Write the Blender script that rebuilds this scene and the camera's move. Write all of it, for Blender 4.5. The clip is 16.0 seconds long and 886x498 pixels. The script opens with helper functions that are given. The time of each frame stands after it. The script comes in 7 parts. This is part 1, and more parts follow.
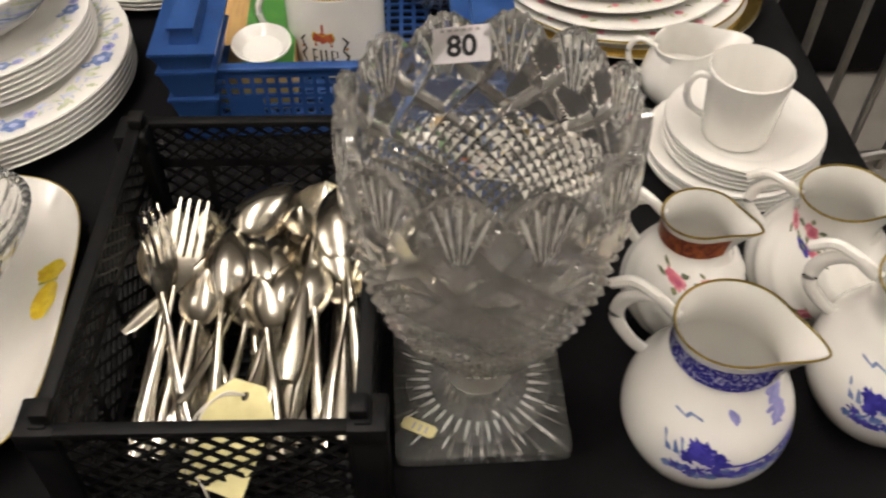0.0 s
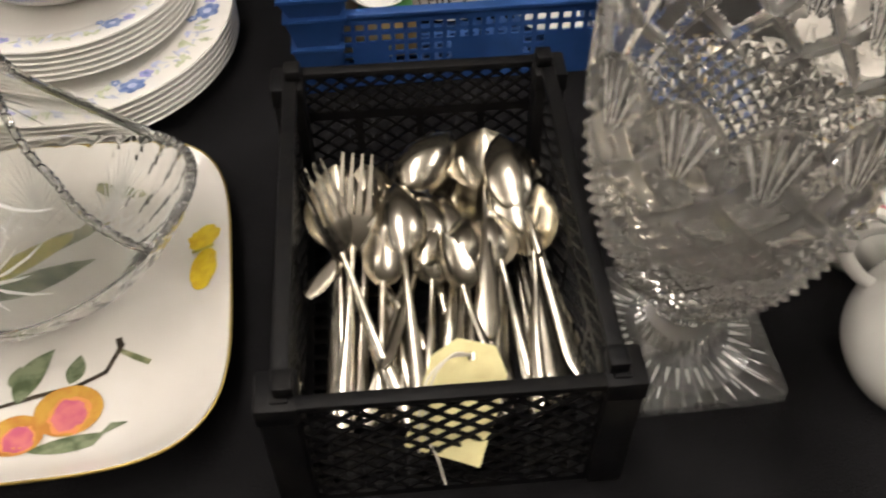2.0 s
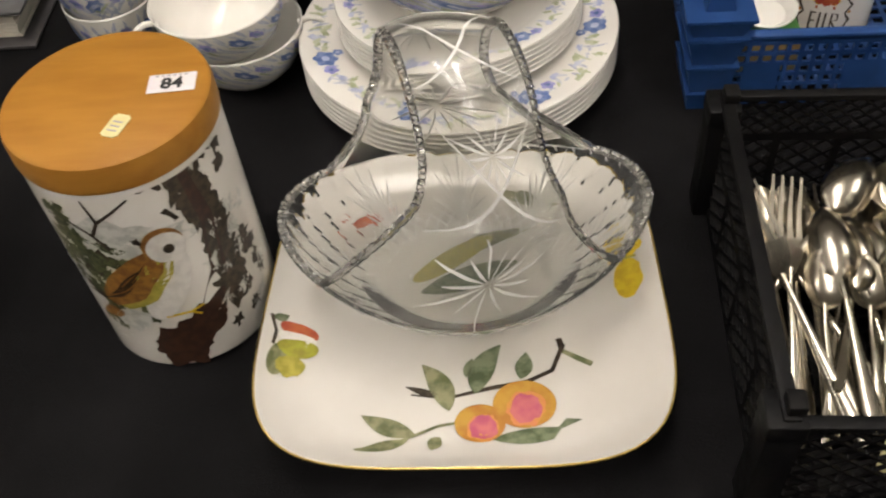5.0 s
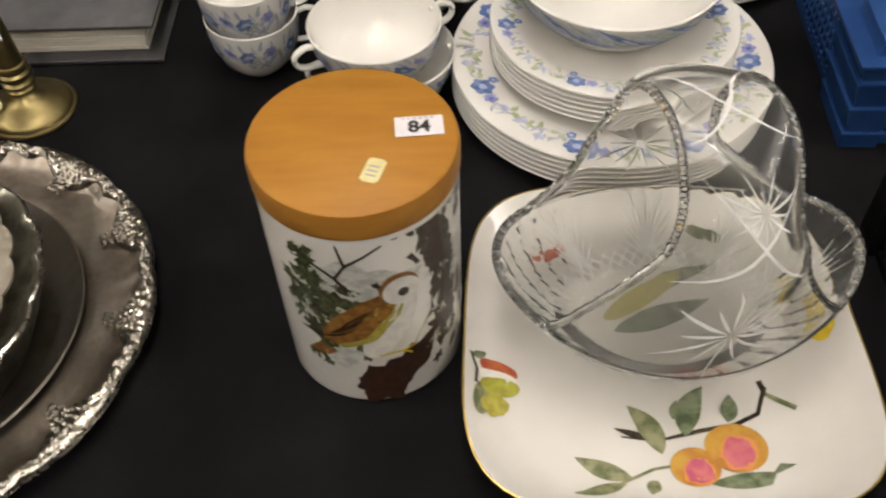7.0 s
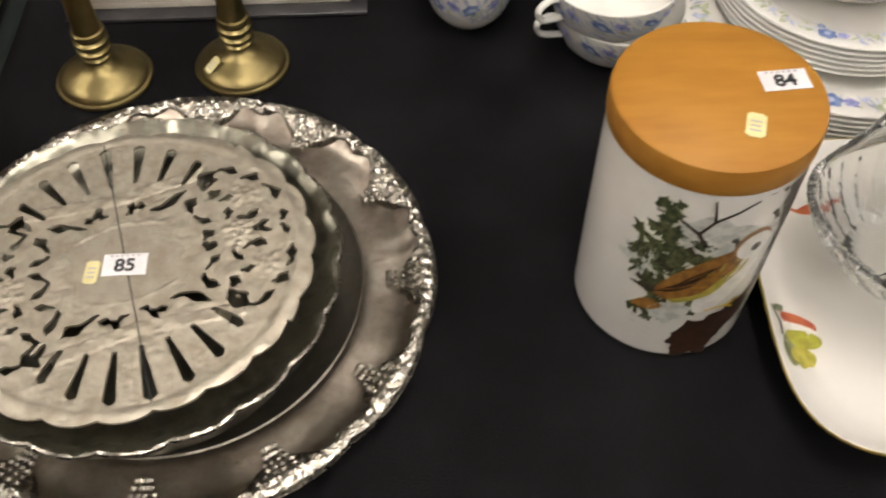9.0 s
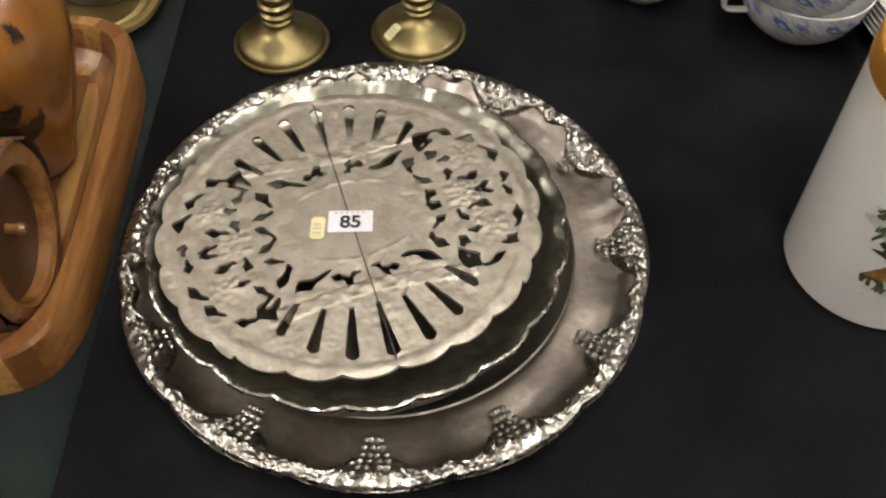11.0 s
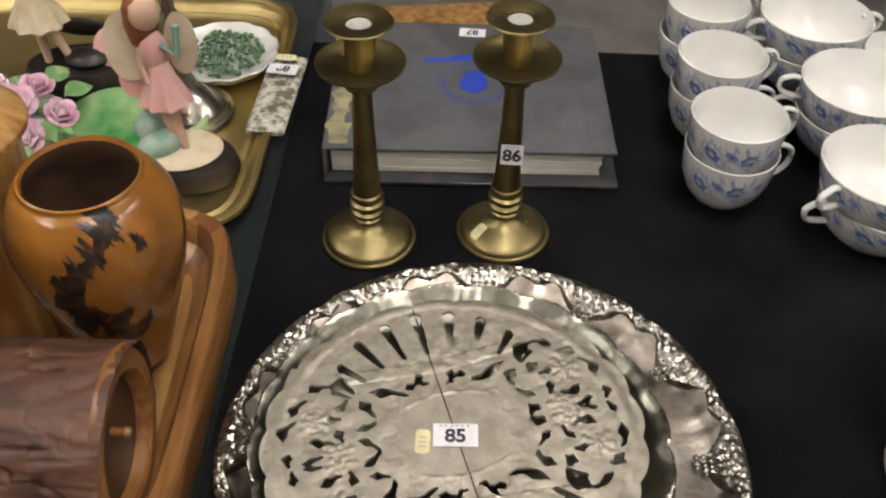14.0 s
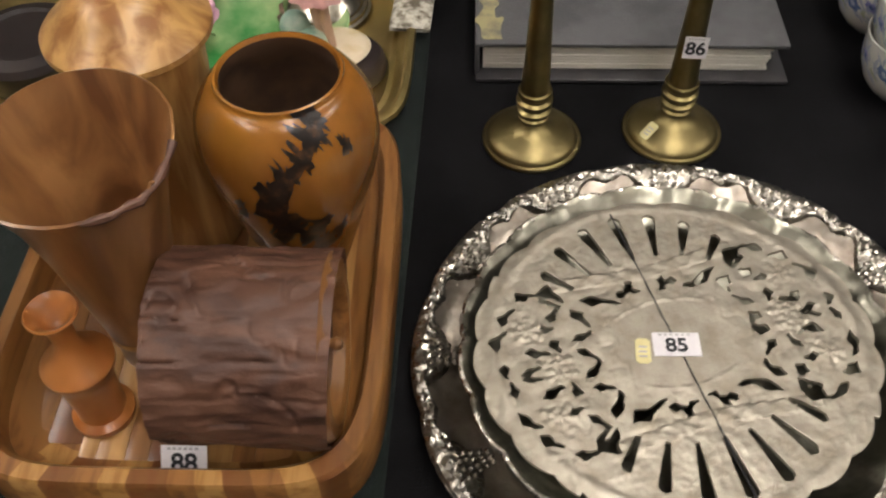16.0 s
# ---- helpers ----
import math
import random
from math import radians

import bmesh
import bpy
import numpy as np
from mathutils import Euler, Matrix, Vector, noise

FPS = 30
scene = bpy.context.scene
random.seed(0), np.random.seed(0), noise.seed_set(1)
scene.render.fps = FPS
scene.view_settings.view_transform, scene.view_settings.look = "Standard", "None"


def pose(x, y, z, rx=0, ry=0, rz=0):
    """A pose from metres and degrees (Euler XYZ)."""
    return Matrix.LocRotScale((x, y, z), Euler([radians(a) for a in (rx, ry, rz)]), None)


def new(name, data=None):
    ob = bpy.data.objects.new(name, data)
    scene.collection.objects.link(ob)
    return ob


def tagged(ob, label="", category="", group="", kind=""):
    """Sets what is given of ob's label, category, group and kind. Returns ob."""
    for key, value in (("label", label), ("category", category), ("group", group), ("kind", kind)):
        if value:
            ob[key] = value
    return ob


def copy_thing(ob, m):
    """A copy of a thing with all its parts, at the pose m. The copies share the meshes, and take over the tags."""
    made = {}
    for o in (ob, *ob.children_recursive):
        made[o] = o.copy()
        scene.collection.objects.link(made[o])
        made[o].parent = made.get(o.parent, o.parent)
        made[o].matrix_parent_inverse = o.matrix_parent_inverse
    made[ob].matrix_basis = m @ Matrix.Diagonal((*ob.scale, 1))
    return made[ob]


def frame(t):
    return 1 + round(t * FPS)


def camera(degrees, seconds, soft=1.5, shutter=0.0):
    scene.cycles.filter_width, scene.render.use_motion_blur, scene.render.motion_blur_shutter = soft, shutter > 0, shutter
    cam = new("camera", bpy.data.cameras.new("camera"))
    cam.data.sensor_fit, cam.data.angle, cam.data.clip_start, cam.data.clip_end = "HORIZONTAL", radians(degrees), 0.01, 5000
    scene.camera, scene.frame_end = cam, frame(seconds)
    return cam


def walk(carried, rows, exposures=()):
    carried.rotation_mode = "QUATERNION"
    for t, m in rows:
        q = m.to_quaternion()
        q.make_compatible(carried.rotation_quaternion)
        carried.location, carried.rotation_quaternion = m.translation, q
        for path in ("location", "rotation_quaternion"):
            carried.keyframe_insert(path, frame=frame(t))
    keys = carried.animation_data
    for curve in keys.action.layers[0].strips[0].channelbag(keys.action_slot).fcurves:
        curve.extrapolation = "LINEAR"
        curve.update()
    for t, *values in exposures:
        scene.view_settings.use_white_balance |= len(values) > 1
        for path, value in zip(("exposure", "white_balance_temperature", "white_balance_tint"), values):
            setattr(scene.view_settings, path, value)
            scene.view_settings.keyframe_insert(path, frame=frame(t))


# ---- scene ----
cam = camera(50.54, 16.0, soft=2.1, shutter=0.5)
PATH = [
    (0, pose(-0.0200, 0.0200, 0.4998, 43.40, 0.04, -3.00)),
    (0.5, pose(-0.0535, 0.0324, 0.4959, 42.41, 0.64, -2.99)),
    (1, pose(-0.0843, 0.0360, 0.4877, 41.55, 0.77, -4.39)),
    (1.5, pose(-0.1150, 0.0459, 0.4795, 40.98, 0.58, -6.06)),
    (2, pose(-0.1580, 0.0492, 0.4762, 40.60, 0.35, -6.81)),
    (2.5, pose(-0.1976, 0.0475, 0.4792, 40.62, 0.94, -4.97)),
    (3, pose(-0.2298, 0.0433, 0.4807, 41.59, 2.33, -0.62)),
    (3.5, pose(-0.2722, 0.0429, 0.4837, 42.24, 3.19, 2.12)),
    (4, pose(-0.3067, 0.0487, 0.4935, 42.43, 3.89, 1.28)),
    (4.2, pose(-0.3116, 0.0496, 0.4968, 41.84, 5.08, 0.90)),
    (6.3, pose(-0.4326, 0.0515, 0.5381, 39.80, 2.17, 2.38)),
    (6.5, pose(-0.4489, 0.0579, 0.5385, 39.79, 2.08, 2.01)),
    (7, pose(-0.5030, 0.0718, 0.5441, 39.62, 1.43, 0.58)),
    (7.5, pose(-0.5666, 0.0798, 0.5482, 39.15, 0.58, -0.80)),
    (8, pose(-0.6278, 0.0831, 0.5514, 38.26, 0.39, -0.48)),
    (8.5, pose(-0.6775, 0.0808, 0.5493, 37.33, 0.58, -0.89)),
    (9, pose(-0.7268, 0.0760, 0.5462, 36.76, -0.03, -1.41)),
    (9.5, pose(-0.7682, 0.0694, 0.5411, 36.52, 0.09, -0.91)),
    (9.7, pose(-0.7835, 0.0665, 0.5397, 36.44, 0.06, -0.66)),
    (11.8, pose(-0.8832, 0.0595, 0.5138, 39.11, -0.43, 1.19)),
    (12, pose(-0.8867, 0.0570, 0.5217, 40.32, -0.36, 1.48)),
    (12.5, pose(-0.8954, 0.0568, 0.5350, 43.07, -0.56, 1.73)),
    (13, pose(-0.9019, 0.0617, 0.5420, 44.51, -1.05, 1.45)),
    (13.5, pose(-0.9102, 0.0745, 0.5492, 45.51, -1.01, 1.70)),
    (14, pose(-0.9204, 0.0906, 0.5495, 46.01, -1.05, 2.20)),
    (14.5, pose(-0.9372, 0.1013, 0.5483, 45.36, -1.02, 2.89)),
    (15, pose(-0.9587, 0.1015, 0.5393, 43.36, -0.50, 4.38)),
    (15.5, pose(-0.9961, 0.1074, 0.5302, 41.53, 0.11, 4.46)),
    (16, pose(-1.0302, 0.1068, 0.5261, 40.18, 0.72, 3.11)),
]
walk(cam, PATH, ((0, 0.20, 6400, 11), (2.5, 0.18, 6350, 11), (4, -0.02, 6400, 10), (8, -0.10, 6300, 10), (9.5, 0.18, 6250, 10), (12, 0.05, 5950, 10), (13, 0.06, 5920, 10), (14, -0.03, 5980, 10), (15, -0.20, 6150, 10), (16, -0.08, 6150, 10)))

# ---- light: long twin-tube ceiling fittings of a sale room, each with an added upward helper lamp, and a dim grey hall ----
world = bpy.data.worlds.new("hall_air")
scene.world = world
world.use_nodes = True
world.node_tree.nodes["Background"].inputs[0].default_value = (1.0, 0.93, 0.82, 1)
world.node_tree.nodes["Background"].inputs[1].default_value = 0.12
scene.view_settings.exposure = 0.0


def tube_lamp(x, y, z, length, watts, up=False):
    data = bpy.data.lights.new("tube", "AREA")
    data.shape, data.size, data.size_y = "RECTANGLE", 0.05, length
    data.energy, data.color = watts, (1.0, 0.92, 0.84)
    ob = new("tube_lamp", data)
    ob.matrix_world = pose(x, y, z, 180 if up else 0)
    return ob


for tx in (-3.3, -0.55, 2.2):
    for ty in (-1.35, 0.55):
        for off in (-0.085, 0.085):
            tube_lamp(tx + off, ty, 2.30, 1.45, 7.6)
        # helper lamp facing up, in place of the tubes' upward glow, brightens the ceiling
        tube_lamp(tx, ty, 2.26, 1.45, 38.0, up=True)

# ---- materials ----
def nodes_of(name):
    m = bpy.data.materials.new(name)
    m.use_nodes = True
    nt = m.node_tree
    return m, nt, nt.nodes["Principled BSDF"]


def surface(name, base, rough=0.5, metal=0.0, second=None, scale=30.0, mix=(0.45, 0.65), bump=0.0, bump_scale=None,
            rough2=None, stretch=(1, 1, 1), detail=6.0, coat=0.0, sheen=0.0, spec=0.5, distort=0.0):
    """A two-tone noise surface in object space, with fine relief and varied roughness."""
    m, nt, bsdf = nodes_of(name)
    N, L = nt.nodes, nt.links
    tc = N.new("ShaderNodeTexCoord")
    mp = N.new("ShaderNodeMapping")
    mp.inputs["Scale"].default_value = stretch
    L.new(tc.outputs["Object"], mp.inputs["Vector"])
    nz = N.new("ShaderNodeTexNoise")
    nz.inputs["Scale"].default_value = scale
    nz.inputs["Detail"].default_value = detail
    nz.inputs["Distortion"].default_value = distort
    L.new(mp.outputs["Vector"], nz.inputs["Vector"])
    ramp = N.new("ShaderNodeValToRGB")
    ramp.color_ramp.elements[0].position, ramp.color_ramp.elements[1].position = mix
    second = second or tuple(c * 0.88 for c in base)
    ramp.color_ramp.elements[0].color = (*base, 1)
    ramp.color_ramp.elements[1].color = (*second, 1)
    L.new(nz.outputs["Fac"], ramp.inputs["Fac"])
    L.new(ramp.outputs["Color"], bsdf.inputs["Base Color"])
    mr = N.new("ShaderNodeMapRange")
    mr.inputs["To Min"].default_value = rough
    mr.inputs["To Max"].default_value = rough if rough2 is None else rough2
    mr.inputs["From Min"].default_value, mr.inputs["From Max"].default_value = mix
    L.new(nz.outputs["Fac"], mr.inputs["Value"])
    L.new(mr.outputs["Result"], bsdf.inputs["Roughness"])
    bsdf.inputs["Metallic"].default_value = metal
    bsdf.inputs["Coat Weight"].default_value = coat
    bsdf.inputs["Coat Roughness"].default_value = 0.08
    bsdf.inputs["Sheen Weight"].default_value = sheen
    bsdf.inputs["Specular IOR Level"].default_value = spec
    if bump:
        fine = N.new("ShaderNodeTexNoise")
        fine.inputs["Scale"].default_value = bump_scale or scale * 4
        fine.inputs["Detail"].default_value = 8
        L.new(mp.outputs["Vector"], fine.inputs["Vector"])
        b = N.new("ShaderNodeBump")
        b.inputs["Strength"].default_value = bump
        b.inputs["Distance"].default_value = 0.002
        L.new(fine.outputs["Fac"], b.inputs["Height"])
        L.new(b.outputs["Normal"], bsdf.inputs["Normal"])
    return m


# clear below 1 leaves a diffuse white haze, imitating light scattered by the cuts
def crystal(name, tint=(0.97, 0.97, 0.95), rough=0.0, clear=0.8, ior=1.45):
    m, nt, bsdf = nodes_of(name)
    bsdf.inputs["Base Color"].default_value = (*tint, 1)
    bsdf.inputs["Roughness"].default_value = rough
    bsdf.inputs["IOR"].default_value = ior
    bsdf.inputs["Transmission Weight"].default_value = clear
    return m


CHINA = surface("white_china", (0.675, 0.655, 0.61), 0.10, second=(0.64, 0.615, 0.565), scale=14, coat=0.3)
BONE = surface("bone_china", (0.78, 0.765, 0.715), 0.12, second=(0.75, 0.725, 0.68), scale=18, coat=0.3)
GILT = surface("gilt_line", (0.76, 0.57, 0.18), 0.25, 1.0, second=(0.6, 0.43, 0.13), scale=60)
CRYSTAL = crystal("cut_crystal", (0.97, 0.95, 0.915), clear=0.945, ior=1.54)
CLEAR = crystal("polished_crystal", clear=0.955)
BASKET_GLASS = crystal("basket_crystal", clear=0.965, ior=1.42)
# whitish glass for strokes that paint the sparkle along the cut lines
CUT_GLINT = crystal("cut_glint", (0.95, 0.95, 0.93), rough=0.25, clear=0.22, ior=1.3)
BLACK_CLOTH = surface("black_table_cloth", (0.0044, 0.0043, 0.0047), 0.75, second=(0.0130, 0.0126, 0.0136), scale=11, mix=(0.42, 0.8),
                      bump=0.35, bump_scale=900, rough2=0.9, spec=0.06)
GREEN_CLOTH = surface("green_baize", (0.0065, 0.0105, 0.0085), 0.95, second=(0.011, 0.0165, 0.0135), scale=25, bump=0.5, bump_scale=1200, sheen=0.15, spec=0.1)
BLACK_PLASTIC = surface("black_plastic", (0.0035, 0.0035, 0.004), 0.5, second=(0.007, 0.0065, 0.006), scale=60, rough2=0.62, bump=0.1, spec=0.14)
BLUE_PLASTIC = surface("blue_plastic", (0.013, 0.048, 0.17), 0.38, second=(0.018, 0.062, 0.21), scale=40, rough2=0.5, bump=0.08)
SILVER = surface("silver_plate", (0.62, 0.58, 0.49), 0.21, 1.0, second=(0.47, 0.41, 0.31), scale=45, mix=(0.45, 0.85), rough2=0.25)
OLD_SILVER = surface("tarnished_silver", (0.43, 0.385, 0.325), 0.30, 1.0, second=(0.22, 0.180, 0.145), scale=48, mix=(0.34, 0.66), rough2=0.50, bump=0.16)
BRIGHT_SILVER = surface("bright_silver", (0.45, 0.42, 0.37), 0.26, 1.0, second=(0.20, 0.175, 0.14), scale=160, mix=(0.45, 0.7), rough2=0.36)
DULL_SILVER = surface("worn_trivet_plate", (0.42, 0.38, 0.308), 0.44, 0.7, second=(0.31, 0.272, 0.21), scale=70, mix=(0.4, 0.7), rough2=0.60, bump=0.12, bump_scale=420)
BRASS = surface("aged_brass", (0.285, 0.228, 0.100), 0.36, 1.0, second=(0.185, 0.146, 0.064), scale=35, mix=(0.4, 0.72), rough2=0.48, bump=0.04)
PAPER = surface("white_label_paper", (0.78, 0.75, 0.76), 0.7, second=(0.74, 0.70, 0.72), scale=200)
YELLOW_PAPER = surface("yellow_tag_paper", (0.70, 0.64, 0.33), 0.75, second=(0.64, 0.57, 0.28), scale=90, bump=0.05)
INK = surface("black_ink", (0.012, 0.012, 0.014), 0.6)
GREY_INK = surface("grey_ink", (0.42, 0.40, 0.40), 0.6)
STRING = surface("white_string", (0.68, 0.64, 0.56), 0.9, bump=0.3)
LID_WOOD = surface("beech_lid", (0.385, 0.180, 0.026), 0.5, second=(0.315, 0.135, 0.017), scale=22, stretch=(1, 5, 5), mix=(0.35, 0.75), bump=0.04, spec=0.28)
ORANGE_WOOD = surface("turned_yew", (0.315, 0.130, 0.018), 0.24, second=(0.15, 0.050, 0.008), scale=17, stretch=(1, 1, 0.35), mix=(0.4, 0.72), coat=0.35)
BURR = surface("black_burr", (0.012, 0.008, 0.006), 0.3, second=(0.10, 0.038, 0.010), scale=150, mix=(0.5, 0.72), coat=0.08)
PALE_WOOD = surface("ash_wood", (0.50, 0.285, 0.092), 0.36, second=(0.26, 0.108, 0.026), scale=42, stretch=(1.6, 1.6, 0.20), mix=(0.38, 0.62), coat=0.2, distort=0.6)
BROWN_WOOD = surface("walnut_goblet", (0.34, 0.165, 0.058), 0.28, second=(0.105, 0.038, 0.012), scale=26, stretch=(1, 1, 0.28), mix=(0.36, 0.66), coat=0.3, distort=0.8)
CHERRY = surface("cherry_wood", (0.36, 0.135, 0.032), 0.30, second=(0.27, 0.088, 0.018), scale=24, stretch=(1, 1, 0.4), coat=0.3)
BARK = surface("brown_bark", (0.118, 0.052, 0.029), 0.55, second=(0.056, 0.023, 0.013), scale=30, stretch=(0.7, 1.2, 1.2), mix=(0.42, 0.62), bump=0.6, bump_scale=110, distort=0.9)
TRAY_WOOD = [surface("tray_stave_a", (0.24, 0.108, 0.030), 0.33, second=(0.15, 0.060, 0.016), scale=30, stretch=(5, 0.5, 5), coat=0.2),
             surface("tray_stave_b", (0.37, 0.200, 0.062), 0.33, second=(0.25, 0.115, 0.030), scale=30, stretch=(5, 0.5, 5), coat=0.2),
             surface("tray_stave_c", (0.160, 0.066, 0.019), 0.33, second=(0.14, 0.045, 0.012), scale=24, stretch=(5, 0.5, 5), coat=0.2)]
LEATHER = surface("grey_album_cover", (0.095, 0.094, 0.097), 0.40, second=(0.062, 0.061, 0.063), scale=22, rough2=0.55, bump=0.3, bump_scale=500)
PAGES = surface("page_edges", (0.72, 0.68, 0.60), 0.85, second=(0.64, 0.60, 0.52), scale=40, stretch=(1, 1, 40))
WORN = surface("worn_spine_tape", (0.34, 0.30, 0.15), 0.7, second=(0.16, 0.15, 0.11), scale=60)
CONCRETE = surface("concrete_floor", (0.20, 0.185, 0.165), 0.55, second=(0.145, 0.135, 0.12), scale=5, rough2=0.7, bump=0.2, bump_scale=90)
PLASTER = surface("hall_wall_paint", (0.58, 0.55, 0.50), 0.8, second=(0.52, 0.49, 0.44), scale=2)
CEIL = surface("ceiling_paint", (0.78, 0.76, 0.72), 0.9, scale=2)
STEEL = surface("dull_steel", (0.30, 0.29, 0.28), 0.4, 1.0, scale=40)
GOLD_TRAY = surface("gold_anodised", (0.60, 0.475, 0.20), 0.36, 1.0, second=(0.52, 0.40, 0.16), scale=25, rough2=0.42)
EBONY = surface("ebonised_base", (0.018, 0.013, 0.012), 0.4, second=(0.03, 0.02, 0.017), scale=30)
PINK = surface("pink_bisque", (0.66, 0.36, 0.32), 0.55, second=(0.72, 0.46, 0.42), scale=40)
LILAC = surface("rose_petal_glaze", (0.60, 0.33, 0.43), 0.35, second=(0.70, 0.50, 0.56), scale=50)
SKIN = surface("bisque", (0.60, 0.40, 0.28), 0.55)
CREAMY = surface("cream_bisque", (0.66, 0.56, 0.40), 0.5, second=(0.56, 0.45, 0.25), scale=60)
AUBURN = surface("auburn_glaze", (0.24, 0.075, 0.025), 0.5, second=(0.15, 0.04, 0.015), scale=60)
LEAFG = surface("leaf_glaze", (0.15, 0.30, 0.10), 0.35, second=(0.34, 0.46, 0.20), scale=60)
GREENGL = surface("green_plate_glaze", (0.045, 0.24, 0.06), 0.2, second=(0.36, 0.48, 0.22), scale=22, mix=(0.4, 0.7), coat=0.3)
TEAL = surface("pale_green_glaze", (0.24, 0.38, 0.30), 0.4, second=(0.45, 0.52, 0.42), scale=60)


def paint(name, c, c2=None, scale=160):
    return surface("paint_" + name, c, 0.36, second=c2, scale=scale, mix=(0.4, 0.6), spec=0.3)


P_BLUE = paint("blue", (0.070, 0.125, 0.31), (0.19, 0.25, 0.44))
P_NAVY = paint("navy", (0.024, 0.020, 0.20), (0.06, 0.05, 0.34))
P_BAND = surface("paint_scroll_band", (0.035, 0.032, 0.24), 0.2, second=(0.38, 0.38, 0.60), scale=190, mix=(0.52, 0.60), distort=2.5, coat=0.2)
P_VIOLET = paint("violet", (0.22, 0.22, 0.50), (0.33, 0.32, 0.58))
P_INK = paint("transfer_blue", (0.020, 0.045, 0.36), (0.035, 0.075, 0.45))
P_PALEBLUE = paint("pale_blue", (0.36, 0.40, 0.58), (0.50, 0.53, 0.64))
P_SAGE = paint("sage", (0.33, 0.37, 0.22), (0.48, 0.51, 0.36))
P_GREEN = paint("green", (0.070, 0.095, 0.045), (0.20, 0.23, 0.14), 110)
P_LEAF = paint("leaf", (0.11, 0.125, 0.055), (0.27, 0.27, 0.15), 110)
P_DARK = paint("dark_brown", (0.025, 0.019, 0.013), (0.062, 0.046, 0.03), 220)
P_PINE = paint("pine", (0.035, 0.045, 0.02), (0.10, 0.11, 0.05), 260)
P_ORANGE = paint("ochre", (0.42, 0.185, 0.028), (0.32, 0.115, 0.02), 180)
P_PEACH = paint("peach", (0.47, 0.275, 0.045), (0.39, 0.165, 0.028), 60)
P_BLUSH = paint("blush", (0.58, 0.22, 0.085), (0.56, 0.26, 0.06), 90)
P_MAGENTA = paint("magenta", (0.42, 0.085, 0.15), (0.52, 0.15, 0.16), 80)
P_YELLOW = paint("yellow", (0.66, 0.50, 0.025), (0.55, 0.37, 0.02), 120)
P_RED = paint("red", (0.34, 0.055, 0.03), (0.44, 0.12, 0.045), 120)
P_APPLE = paint("apple", (0.36, 0.36, 0.045), (0.27, 0.25, 0.04), 120)
P_CORN = paint("corn", (0.30, 0.28, 0.045), (0.42, 0.36, 0.07), 200)
P_ROSE = paint("rose", (0.52, 0.12, 0.17), (0.66, 0.30, 0.33), 150)
P_MAROON = paint("maroon", (0.12, 0.020, 0.012), (0.26, 0.075, 0.02), 260)
P_GREY = paint("grey_wash", (0.42, 0.43, 0.40), (0.58, 0.58, 0.54), 160)
P_WASH = paint("blue_grey_wash", (0.36, 0.39, 0.49), (0.52, 0.54, 0.60), 160)
P_STUMP = paint("stump_brown", (0.050, 0.022, 0.013), (0.028, 0.014, 0.010), 180)
P_BIRD = paint("bird_ochre", (0.31, 0.150, 0.030), (0.19, 0.085, 0.022), 200)
P_WHITE = paint("white", (0.74, 0.72, 0.68))

# ---- building blocks ----
def thing(name, label, category, at=(0, 0, 0), rz=0.0, group="", kind=""):
    ob = new(name)
    ob.empty_display_size = 0.02
    ob.matrix_basis = pose(*at, 0, 0, rz)
    return tagged(ob, label, category, group, kind)


def raw(name, verts, faces, material, parent=None, label="", smooth=True, sharp=38):
    me = bpy.data.meshes.new(name)
    me.from_pydata([tuple(v) for v in verts], [], [tuple(f) for f in faces])
    for m in (material if isinstance(material, (list, tuple)) else [material]):
        me.materials.append(m)
    if smooth:
        me.polygons.foreach_set("use_smooth", [True] * len(me.polygons))
        me.set_sharp_from_angle(angle=radians(sharp))
    me.update()
    ob = new(name, me)
    if parent:
        ob.parent = parent
    return tagged(ob, label)


def part(name, bm, material, parent=None, label="", smooth=True, sharp=38):
    bmesh.ops.recalc_face_normals(bm, faces=bm.faces)
    bm.verts.ensure_lookup_table()
    bm.verts.index_update()
    v = [x.co.copy() for x in bm.verts]
    f = [[w.index for w in x.verts] for x in bm.faces]
    bm.free()
    return raw(name, v, f, material, parent, label, smooth, sharp)


def lathe(profile, n=64, warp=None, closed=False):
    """Verts and faces of a turned shape. profile: (r, z) from the lowest inside to the end; warp(theta, i, r, z) -> (r, z)."""
    V, F, rows = [], [], []
    for i, (r, z) in enumerate(profile):
        if r < 1e-6:
            rows.append([len(V)])
            V.append((0, 0, z))
            continue
        row = []
        for k in range(n):
            th = 2 * math.pi * k / n
            rr, zz = warp(th, i, r, z) if warp else (r, z)
            row.append(len(V))
            V.append((rr * math.cos(th), rr * math.sin(th), zz))
        rows.append(row)
    pairs = list(zip(rows, rows[1:])) + ([(rows[-1], rows[0])] if closed else [])
    for a, b in pairs:
        for k in range(n):
            j = (k + 1) % n
            if len(a) == 1 and len(b) == 1:
                continue
            if len(a) == 1:
                F.append((a[0], b[j], b[k]))
            elif len(b) == 1:
                F.append((a[k], a[j], b[0]))
            else:
                F.append((a[k], a[j], b[j], b[k]))
    return V, F


def turned(name, profile, material, parent, label="", n=64, warp=None, at=(0, 0, 0), sharp=38, closed=False):
    V, F = lathe(profile, n, warp, closed)
    return raw(name, [(x + at[0], y + at[1], z + at[2]) for x, y, z in V], F, material, parent, label, sharp=sharp)


